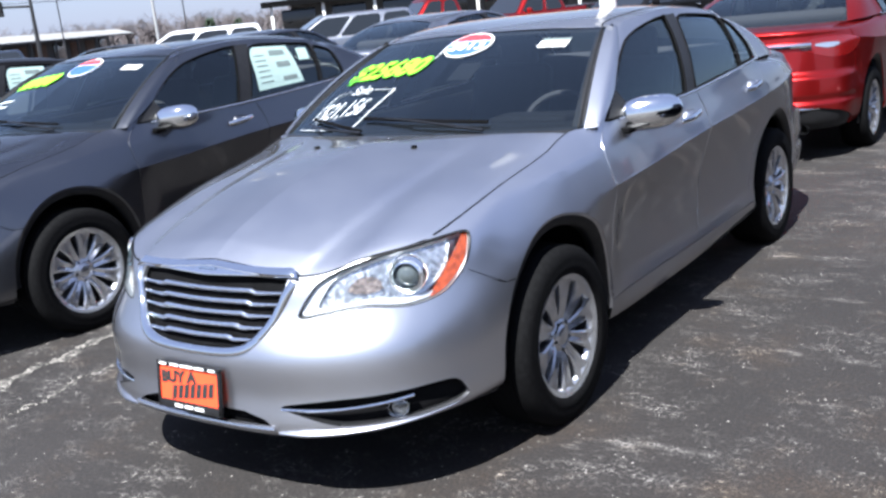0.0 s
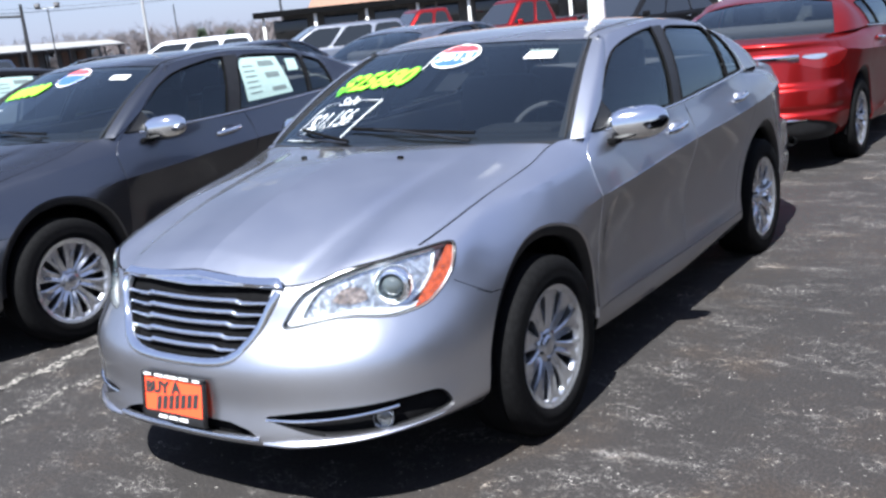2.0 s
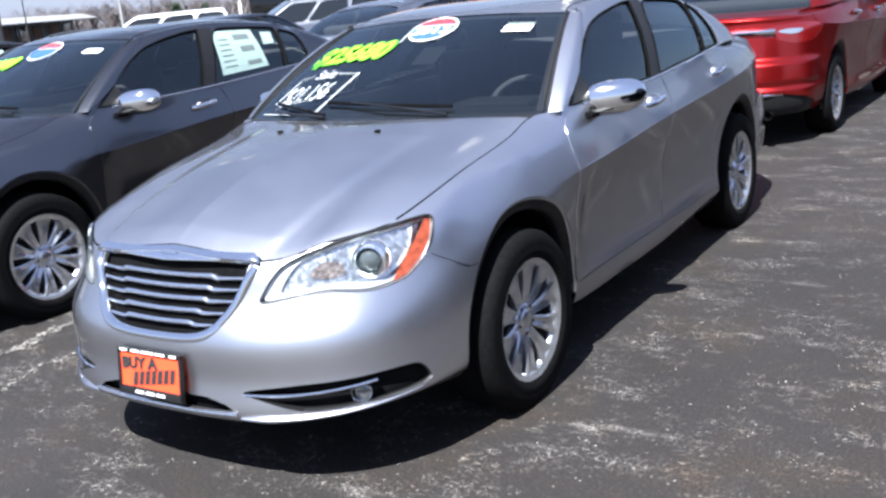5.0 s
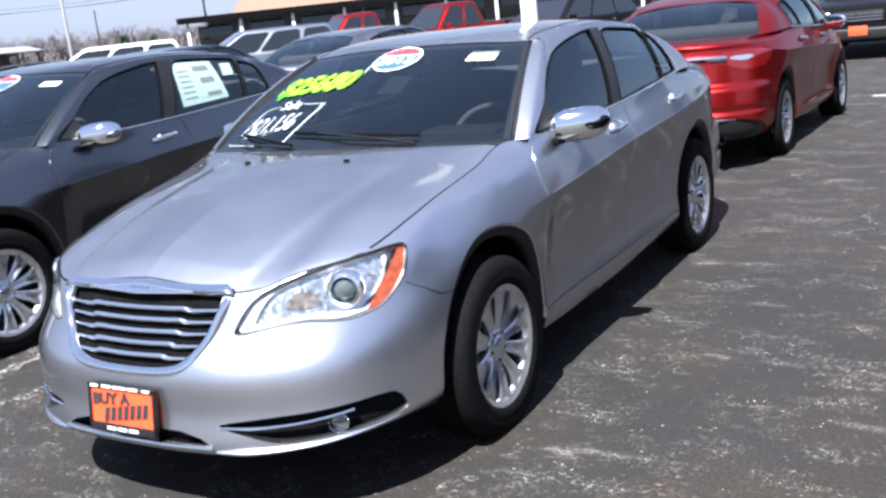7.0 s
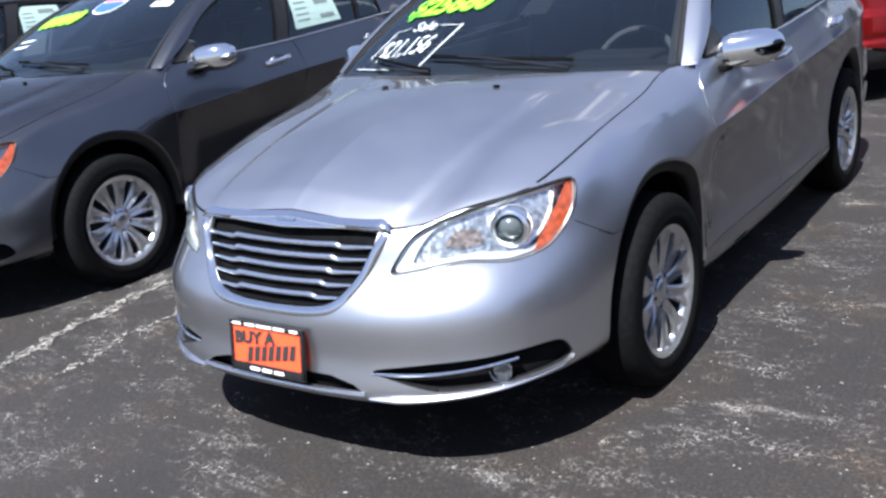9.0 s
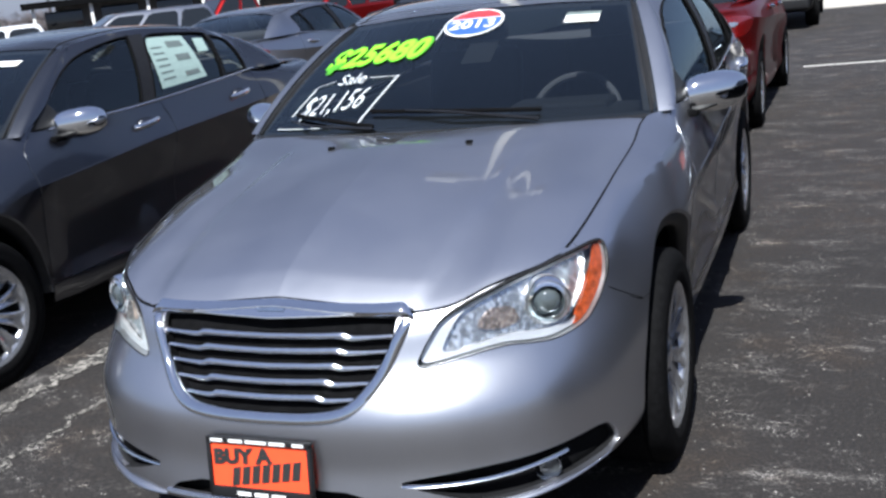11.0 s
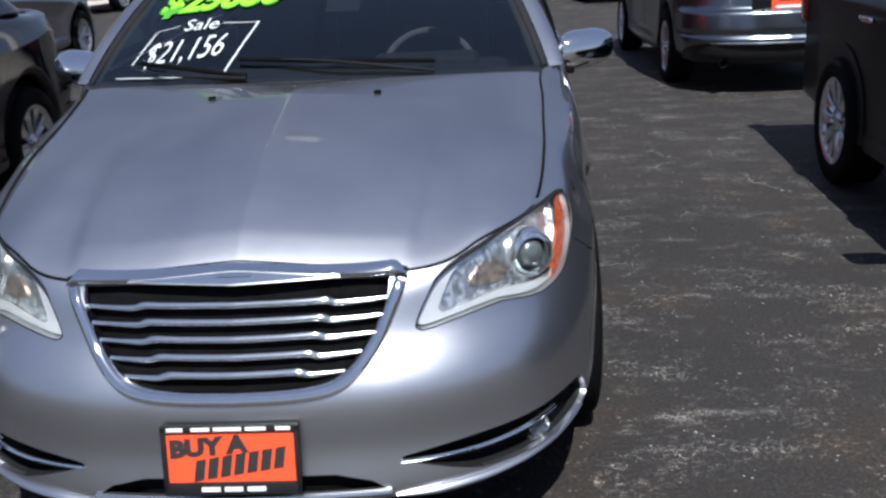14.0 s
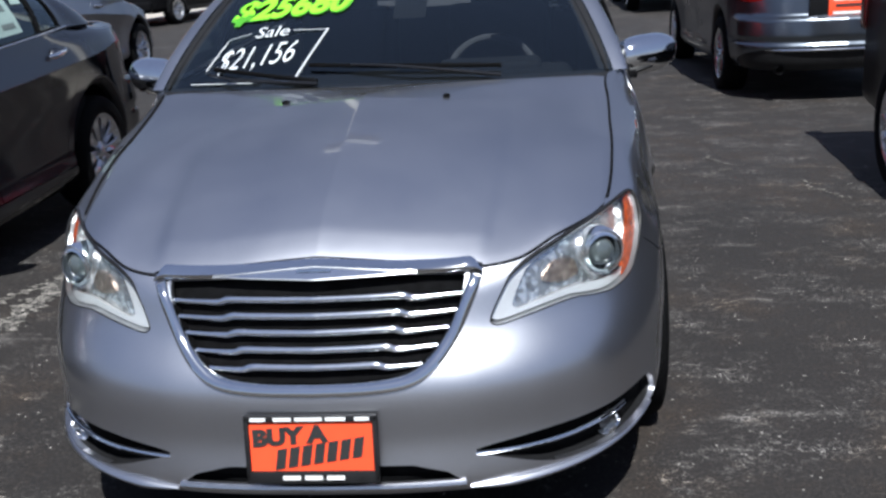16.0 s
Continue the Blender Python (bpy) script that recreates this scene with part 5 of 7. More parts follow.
def interior(car):
    """Dashboard, steering wheel, seats and trim as they show through the glass."""
    bm = box_bm(1.36, 0.42, 0.20, 0.05, 3, at=(0, 0.72, 0.93))
    join_bm(bm, box_bm(0.40, 0.20, 0.062, 0.03, 4, at=(0.36, 0.82, 1.028)))
    part_bm("dashboard", bm, CABIN, car, "charcoal dashboard")
    c = pose(0.36, 1.00, 0.955, 62, 0, 0)
    v, f = tube([(0.185 * math.cos(a), 0.185 * math.sin(a), 0) for a in np.linspace(0, 2 * np.pi, 40, endpoint=False)], 0.015, 8, True)
    st = part("steering_wheel", [c @ Vector(p) for p in v], f, CABINGREY, car, "grey three-spoke steering wheel")
    hb = box_bm(0.17, 0.13, 0.05, 0.02, at=(0, -0.01, -0.03))
    for a in (0, 180, 270):
        sp = box_bm(0.16, 0.04, 0.02, 0.006, at=(0.10, 0, -0.01))
        sp.transform(pose(0, 0, 0, 0, 0, a))
        join_bm(hb, sp)
    hb.transform(c)
    part_bm("wheel_hub", hb, CABIN, st)
    for x in (0.36, -0.36):
        bm = box_bm(0.50, 0.52, 0.16, 0.06, 3, at=(x, 1.45, 0.58))
        bk = box_bm(0.48, 0.14, 0.62, 0.06, 3, at=(0, 0, 0.30))
        bk.transform(pose(x, 1.70, 0.62, -16))
        join_bm(bm, bk)
        hd = box_bm(0.26, 0.10, 0.18, 0.045, 3, at=(x, 1.92, 1.27))
        join_bm(bm, hd)
        part_bm("front_seat", bm, CABINGREY, car, "grey cloth front seat")
    bm = box_bm(1.25, 0.50, 0.18, 0.06, 3, at=(0, 2.28, 0.60))
    bk = box_bm(1.25, 0.15, 0.60, 0.06, 3, at=(0, 0, 0.28))
    bk.transform(pose(0, 2.52, 0.64, -20))
    join_bm(bm, bk)
    part_bm("rear_bench", bm, CABINGREY, car, "grey cloth rear bench")
    part_bm("parcel_shelf", box_bm(1.25, 0.45, 0.03, 0.01, at=(0, 2.92, 1.05)), CABIN, car)
    part_bm("cabin_floor", box_bm(1.45, 2.4, 0.05, at=(0, 1.6, 0.42)), CABIN, car, smooth=False)
    for sgn in (1, -1):
        part_bm("door_trim", box_bm(0.04, 2.2, 0.60, 0.015, at=(sgn * 0.80, 1.55, 0.75)), CABIN, car)
    part_bm("rear_mirror", box_bm(0.22, 0.03, 0.065, 0.02, 3, at=(0, 0.98, 1.335)), CABIN, car, "inside mirror")
    p, q = np.meshgrid(np.linspace(0, 0.96, 12), np.linspace(0.03, 0.97, 20), indexing="ij")
    v = roof_surface(p, q).reshape(-1, 3) - [0, 0, 0.03]
    f = [(i * 20 + j, (i + 1) * 20 + j, (i + 1) * 20 + j + 1, i * 20 + j + 1) for i in range(11) for j in range(19)]
    part("headliner", *both(v, f), CABIN, car)


# ---------------------------------------------------------------- writing and stickers on the cars
def text_shape(body, bold=0.0, shear=0.0):
    """Vertices (0..1 across, 0..1 up) and faces of a line of writing in the built-in font."""
    cu = bpy.data.curves.new("writing", "FONT")
    cu.body, cu.size, cu.offset, cu.shear, cu.resolution_u = body, 1.0, bold, shear, 3
    ob = new("writing", cu)
    bpy.context.view_layer.update()
    me = ob.to_mesh()
    bm = bmesh.new()
    bm.from_mesh(me)
    ob.to_mesh_clear()
    bpy.data.objects.remove(ob)
    bmesh.ops.triangulate(bm, faces=bm.faces)
    for _ in range(2):
        long = [e for e in bm.edges if e.calc_length() > 0.22]
        if long:
            bmesh.ops.subdivide_edges(bm, edges=long, cuts=1)
            bmesh.ops.triangulate(bm, faces=bm.faces)
    v = np.array([p.co[:] for p in bm.verts])
    f = [tuple(q.index for q in face.verts) for face in bm.faces]
    bm.free()
    lo, hi = v.min(0), v.max(0)
    return (v[:, :2] - lo[:2]) / (hi[:2] - lo[:2]), f


def on_screen(name, uv, f, mat, parent, x0, x1, v0, v1, rise=0.0, lean=0.0, out=0.004, label=""):
    """Lays a flat shape on the windscreen between x0 and x1 and the heights v0 and v1."""
    x = x0 + (x1 - x0) * uv[:, 0] + lean * (uv[:, 1] - 0.5)
    v = v0 + (v1 - v0) * uv[:, 1] + rise * uv[:, 0]
    return part(name, screen_point(x, v, out), f, mat, parent, label, smooth=False, axis=spine)


def ellipse(n=40, lo=-1.0, hi=1.0):
    """A slice of a disc between two heights, in 0..1."""
    ys = np.linspace(max(lo, -0.999), min(hi, 0.999), n // 2)
    w = np.sqrt(1 - ys**2)
    xs = np.linspace(-1, 1, 9)
    uv = np.array([((1 + a * b) / 2, (1 + y) / 2) for y, b in zip(ys, w) for a in xs])
    f = [(i * 9 + k, i * 9 + k + 1, (i + 1) * 9 + k + 1, (i + 1) * 9 + k) for i in range(n // 2 - 1) for k in range(8)]
    return uv, f


def strip(cols=12):
    uv = np.array([(i / (cols - 1), j / 3) for i in range(cols) for j in range(4)])
    f = [(i * 4 + k, (i + 1) * 4 + k, (i + 1) * 4 + k + 1, i * 4 + k + 1) for i in range(cols - 1) for k in range(3)]
    return uv, f


def child(car, name):
    return next(o for o in car.children if o.name.split(".")[0] == name)


def year_badge(ws, x0=-0.118, x1=0.132, v0=0.70, v1=0.985):
    on_screen("year_sticker", *ellipse(), WHITE, ws, x0, x1, v0, v1, out=0.003, label="oval red, white and blue year sticker")
    dx, dv = 0.035 * (x1 - x0), 0.045 * (v1 - v0)
    on_screen("sticker_red", *ellipse(24, 0.34, 0.95), REDINK, ws, x0 + dx, x1 - dx, v0 + dv, v1 - dv, out=0.0045)
    on_screen("sticker_blue", *ellipse(24, -0.95, 0.26), BLUE, ws, x0 + dx, x1 - dx, v0 + dv, v1 - dv, out=0.0045)


def marks_main(car):
    ws = child(car, "windscreen")
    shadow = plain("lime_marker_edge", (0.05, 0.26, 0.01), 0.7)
    uv, f = text_shape("$25680", 0.055, 0.28)
    on_screen("price_edge", uv, f, shadow, ws, -0.608, -0.128, 0.462, 0.702, rise=0.05, out=0.003)
    uv, f = text_shape("$25680", 0.035, 0.28)
    on_screen("price_writing", uv, f, LIME, ws, -0.598, -0.138, 0.472, 0.692, rise=0.05, out=0.0045, label="lime green painted price")
    uv, f = text_shape("Sale", 0.0, 0.2)
    on_screen("sale_writing", uv, f, CHALK, ws, -0.480, -0.350, 0.355, 0.440, rise=0.01, label="white painted word")
    uv, f = text_shape("$21,156", -0.004, 0.35)
    on_screen("sale_price", uv, f, CHALK, ws, -0.600, -0.305, 0.085, 0.262, rise=0.065, label="white painted sale price")
    for a, b, w in (((-0.335, 0.405), (-0.205, 0.400), 0.010), ((-0.205, 0.405), (-0.290, 0.040), 0.013), ((-0.585, 0.355), (-0.50, 0.395), 0.008), ((-0.585, 0.345), (-0.640, 0.12), 0.009), ((-0.685, 0.030), (-0.41, 0.032), 0.012), ((-0.112, 0.86), (-0.122, 0.70), 0.009)):
        t = np.linspace(0, 1, 14)
        p = screen_point(a[0] + (b[0] - a[0]) * t, a[1] + (b[1] - a[1]) * t, 0.003)
        part("marker_line", *tube(p, w * 0.30, 6, flat=0.5), CHALK, ws)
    year_badge(ws)
    uv, f = text_shape("2013", 0.02)
    on_screen("year_writing", uv, f, WHITE, ws, -0.088, 0.102, 0.775, 0.862, out=0.0065)
    uv, f = strip()
    on_screen("inspection_tag", uv, f, WHITE, ws, 0.385, 0.515, 0.765, 0.835, out=0.003, label="small white paper tag")
    on_screen("tag_edge", uv, f, GREYINK, ws, 0.385, 0.515, 0.835, 0.870, out=0.003)
    on_screen("hanging_paper", uv, f, CABIN, ws, 0.02, 0.14, 0.52, 0.70, out=-0.03)
    # writing on the front card
    frame_ob, m = next((o, CARD[0][1]) for o in [q for p in car.children for q in p.children] if o.name.startswith("card_frame"))

    def on_card(name, uv, f, mat, x0, x1, z0, z1, rise, y=-0.0035):
        pts = [m @ Vector((x0 + (x1 - x0) * a, y, z0 + (z1 - z0) * b + rise * a)) for a, b in uv]
        part(name, pts, f, mat, frame_ob, smooth=False, axis=lambda c: Vector((c.x, 0, c.z)))

    uv, f = text_shape("BUY A", 0.066)
    on_card("card_writing", uv, f, INK, -0.138, 0.042, 0.005, 0.049, 0.012)
    s_uv, s_f = strip(4)
    lean_uv = np.array([(a + 0.35 * b, b) for a, b in s_uv])
    for i in range(7):
        on_card("card_bar", lean_uv, s_f, INK, -0.088 + 0.0305 * i, -0.065 + 0.0305 * i, -0.050 + 0.0045 * i, -0.002 + 0.0045 * i, 0.004)
    for x0, x1 in ((-0.140, -0.103), (-0.085, -0.042), (-0.034, 0.030), (0.038, 0.085), (0.106, 0.140)):
        on_card("frame_bar", s_uv, s_f, WHITE, x0, x1, 0.070, 0.079, 0, -0.0095)
    for i in range(3):
        on_card("frame_bar", s_uv, s_f, WHITE, -0.070 + 0.052 * i, -0.028 + 0.052 * i, -0.073, -0.062, 0, -0.0095)


def marks_other(car, price=True):
    """The neighbours' stickers: green paint strokes, year sticker, tag."""
    ws = child(car, "windscreen")
    year_badge(ws)
    if price:
        for i in range(5):
            uv, f = ellipse(16)
            on_screen("price_stroke", uv, f, LIME, ws, -0.56 + 0.082 * i, -0.47 + 0.082 * i, 0.54 + 0.01 * i, 0.74 + 0.01 * i, lean=0.03, out=0.003 + 0.0006 * i, label="lime green paint stroke")
        for a in (0.28, 0.36):
            on_screen("marker_stroke", *strip(), CHALK, ws, -0.56, -0.38, a, a + 0.03, rise=0.02, lean=0.05, out=0.003)
    uv, f = strip()
    on_screen("inspection_tag", uv, f, WHITE, ws, 0.385, 0.515, 0.775, 0.845, out=0.003)


def window_sheet(car, sgn=1):
    """Large price sheet inside the rear side window, with grey print."""
    fr = next(o for o in car.children if o.name.split(".")[0] == "roof_pillar_frame" and o.bound_box[4][0] * sgn > 0 and abs(o.bound_box[0][0] * sgn) < 3)

    def lay(name, k0, k1, v0, v1, mat, out):
        k, v = np.meshgrid(np.linspace(k0, k1, 8), np.linspace(v0, v1, 8), indexing="ij")
        k = k + 0.27 * (0.48 - v) * (k0 < 4.25)
        p = cabin(k, v, np.full(k.shape, out)).reshape(-1, 3) * [sgn, 1, 1]
        part(name, p, [(i * 8 + j, (i + 1) * 8 + j, (i + 1) * 8 + j + 1, i * 8 + j + 1) for i in range(7) for j in range(7)], mat, fr, smooth=False, axis=spine)

    lay("price_sheet", 3.46, 4.20, 0.12, 0.84, PAPER, -0.001)
    for k0, k1, v0, v1 in ((3.84, 4.10, 0.66, 0.76), (3.88, 4.10, 0.44, 0.54), (3.90, 4.12, 0.20, 0.27)):
        lay("sheet_print", k0, k1, v0, v1, GREYINK, 0.0005)
    for i in range(6):
        lay("sheet_print", 3.53, 3.74, 0.22 + 0.09 * i, 0.24 + 0.09 * i, GREYINK, 0.0005)
    lay("small_card", 4.27, 4.50, 0.52, 0.78, PAPER, -0.001)


# ---------------------------------------------------------------- the lot
def asphalt():
    """Dark worn asphalt: pale stones in the binder, bleached streaks and blotches."""
    m, nt, b = nodes_of("worn_asphalt")
    tc = nt.nodes.new("ShaderNodeTexCoord")

    def tex(scale, detail, rough, stretch=(1, 1, 1), turn=0.0):
        mp = nt.nodes.new("ShaderNodeMapping")
        mp.inputs["Scale"].default_value, mp.inputs["Rotation"].default_value = stretch, (0, 0, turn)
        n = add(nt, "ShaderNodeTexNoise", Scale=scale, Detail=detail, Roughness=rough)
        nt.links.new(tc.outputs["Object"], mp.inputs["Vector"])
        nt.links.new(mp.outputs["Vector"], n.inputs["Vector"])
        return n.outputs["Fac"]

    def times(a, c):
        n = nt.nodes.new("ShaderNodeMath")
        n.operation = "MULTIPLY"
        nt.links.new(a, n.inputs[0])
        nt.links.new(c, n.inputs[1])
        return n.outputs[0]

    def mixed(fac, c1, c2, kind="MIX"):
        n = nt.nodes.new("ShaderNodeMixRGB")
        n.blend_type = kind
        if fac is None:
            n.inputs["Fac"].default_value = 1.0
        else:
            nt.links.new(fac, n.inputs["Fac"])
        for sock, c in (("Color1", c1), ("Color2", c2)):
            if isinstance(c, tuple):
                n.inputs[sock].default_value = (*c, 1)
            else:
                nt.links.new(c, n.inputs[sock])
        return n.outputs["Color"]

    grain, stones = tex(90.0, 4.0, 0.75), tex(42.0, 5.0, 0.84)
    pebbles = tex(85.0, 3.0, 0.8)
    blot, streak = tex(0.8, 5.0, 0.65), tex(1.15, 8.0, 0.76, (1.0, 2.8, 1.0), 0.12)
    patch_mask, thread = tex(2.2, 6.0, 0.75, (1, 1.7, 1), 0.3), tex(17.0, 3.0, 0.62)
    base = ramp(nt, grain, [(0.32, (0.0038, 0.0033, 0.0032)), (0.50, (0.0105, 0.0090, 0.0086)), (0.70, (0.041, 0.0355, 0.034))]).outputs["Color"]
    tone = ramp(nt, blot, [(0.30, (0.72, 0.69, 0.67)), (0.70, (1.28, 1.22, 1.16))]).outputs["Color"]
    base = mixed(None, base, tone, "MULTIPLY")
    worn_area = ramp(nt, patch_mask, [(0.50, (0, 0, 0)), (0.70, (1, 1, 1))]).outputs["Color"]
    specks = times(ramp(nt, stones, [(0.56, (0, 0, 0)), (0.62, (1, 1, 1))]).outputs["Color"], worn_area)
    col = mixed(specks, base, (0.34, 0.318, 0.300))
    # thin broken threads of bare stone where the binder has worn off
    threads = times(ramp(nt, thread, [(0.478, (0, 0, 0)), (0.50, (1, 1, 1)), (0.522, (0, 0, 0))]).outputs["Color"], times(ramp(nt, pebbles, [(0.44, (0, 0, 0)), (0.56, (1, 1, 1))]).outputs["Color"], worn_area))
    col = mixed(threads, col, (0.40, 0.375, 0.352))
    worn = times(ramp(nt, streak, [(0.588, (0, 0, 0)), (0.735, (1, 1, 1))]).outputs["Color"], ramp(nt, pebbles, [(0.47, (0.07, 0.07, 0.07)), (0.60, (1, 1, 1))]).outputs["Color"])
    col = mixed(worn, col, (0.36, 0.337, 0.318))
    # brown stains, and single pale stones that stand out of the binder
    stain = ramp(nt, tex(1.7, 5.0, 0.7), [(0.50, (1, 1, 1)), (0.72, (1.35, 1.12, 0.86))]).outputs["Color"]
    col = mixed(None, col, stain, "MULTIPLY")
    cells = add(nt, "ShaderNodeTexVoronoi", Scale=46.0)
    nt.links.new(tc.outputs["Object"], cells.inputs["Vector"])
    dots = ramp(nt, cells.outputs["Distance"], [(0.17, (1, 1, 1)), (0.26, (0, 0, 0))]).outputs["Color"]
    few = ramp(nt, tex(9.0, 4.0, 0.8), [(0.56, (0, 0, 0)), (0.64, (1, 1, 1))]).outputs["Color"]
    col = mixed(times(dots, few), col, (0.30, 0.28, 0.26))
    nt.links.new(col, b.inputs["Base Color"])
    b.inputs["Roughness"].default_value = 0.82
    bump(nt, grain, b, 0.55, 0.006)
    return m


ASPHALT = asphalt()


def ground_z(x, y):
    """The lot is nearly level: a little higher beyond the row's first gap, falling slightly towards the back."""
    t = min(max((-1.0 - x) / 1.1, 0.0), 1.0)
    u = min(max((y - 5.5) / 6.0, 0.0), 1.0)
    return 0.04 * t * t * (3 - 2 * t) * (1 - u) - 0.05 * u * u * (3 - 2 * u)


def stand(x, y, turn=0.0, back=None):
    """The pose of a vehicle on the ground with its front axle at (x, y)."""
    a = radians(turn)
    yx, yy = x - 2.77 * math.sin(a), y + 2.77 * math.cos(a)
    z0, z1 = ground_z(x, y), ground_z(yx, yy)
    return pose(x, y, z0, 0, 0, turn) @ pose(0, 0, 0, math.degrees(math.atan2(z1 - z0, 2.77)))


near = np.r_[np.linspace(-34, -8, 27), np.linspace(-7.5, 6, 55), np.linspace(7, 34, 28)]
gx = np.r_[-900, -400, -150, -70, near, 70, 150, 400, 900]
gy = np.r_[-900, -400, -150, -60, np.linspace(-20, -6, 15), np.linspace(-5.5, 14, 79), np.linspace(15, 40, 26), 70, 150, 400, 900]
gv = [(x, y, ground_z(x, y)) for x in gx for y in gy]
ny = len(gy)
gf = [(i * ny + j, (i + 1) * ny + j, (i + 1) * ny + j + 1, i * ny + j + 1) for i in range(len(gx) - 1) for j in range(ny - 1)]
ground = tagged(part("ground", gv, gf, ASPHALT), "worn dark asphalt of the car lot with pale streaks", "ground", kind="structure")



def crack(points, width):
    """A pale filled crack that runs over the asphalt."""
    r = np.random.default_rng(len(points) + int(width * 1000))
    pts = spline(range(len(points)), points)(np.linspace(0, len(points) - 1, 60))
    d = np.gradient(pts, axis=0)
    nrm = np.stack([-d[:, 1], d[:, 0]], 1) / np.linalg.norm(d, axis=1, keepdims=True)
    pts = pts + nrm * np.convolve(r.normal(0, 0.03, 62), np.ones(3) / 3, "valid")[:, None]
    w = width * (0.35 + 0.65 * r.random(60))[:, None] * np.clip(np.minimum(np.arange(60), np.arange(59, -1, -1)) / 6, 0.1, 1)[:, None]
    a, c = pts + nrm * w / 2, pts - nrm * w / 2
    v = [(x, y, ground_z(x, y) + 0.004) for x, y in np.concatenate([a, c])]
    ob = part("asphalt_crack", v, [(i, i + 1, 61 + i, 60 + i) for i in range(59)], CRACK, smooth=False, axis=lambda q: Vector((q.x, q.y, -1)))
    return tagged(ob, "pale sandy crack running across the asphalt", "crack", kind="structure")


def crack_fill():
    m, nt, b = nodes_of("sandy_crack_fill")
    n = noise_node(nt, 40.0, 6.0, 0.8)
    r = ramp(nt, n.outputs["Fac"], [(0.46, (0.013, 0.012, 0.011)), (0.60, (0.27, 0.25, 0.225))])
    nt.links.new(r.outputs["Color"], b.inputs["Base Color"])
    b.inputs["Roughness"].default_value = 0.9
    return m


CRACK = crack_fill()
crack([(-1.70, -1.7), (-1.78, -0.945), (-1.84, -0.4), (-1.90, 0.06), (-1.88, 0.38)], 0.105)
crack([(-1.90, 0.16), (-1.84, 0.50), (-1.78, 0.82), (-1.77, 1.14), (-1.80, 1.65)], 0.20)
crack([(-1.96, 0.92), (-1.90, 1.12), (-1.82, 1.32)], 0.06)
crack([(-1.42, -0.95), (-1.48, -0.60), (-1.53, -0.22), (-1.50, 0.2)], 0.05)
crack([(2.10, 2.98), (2.13, 2.80), (2.17, 2.65), (2.28, 2.44)], 0.026)
crack([(1.68, 3.74), (1.75, 3.45), (1.83, 3.38)], 0.024)
crack([(1.77, 3.34), (1.65, 3.20), (1.55, 3.09)], 0.022)
sedan = build_sedan()
tagged(sedan, "silver four-door sedan with chrome grille and painted prices", "car", "parked sedans")


def repainted(src, m, mat, label):
    c = copy_thing(src, m)
    for o in c.children_recursive:
        if o.type == "MESH" and o.data.materials and o.data.materials[0] == SILVER:
            o.material_slots[0].link = "OBJECT"
            o.material_slots[0].material = mat
    return tagged(c, label)


grey_car = repainted(sedan, stand(-2.98, 0.05), GREY, "dark grey four-door sedan with chrome mirrors and window stickers")
repainted(sedan, stand(-0.16, 8.92, 180), RED, "dark red four-door sedan with a chrome boot bar")
repainted(sedan, stand(3.12, 9.40, 180), STEEL, "steel grey four-door sedan with red tail lamps")
repainted(sedan, stand(-5.75, 10.5, 180), PALE, "pale silver four-door sedan in the second row")


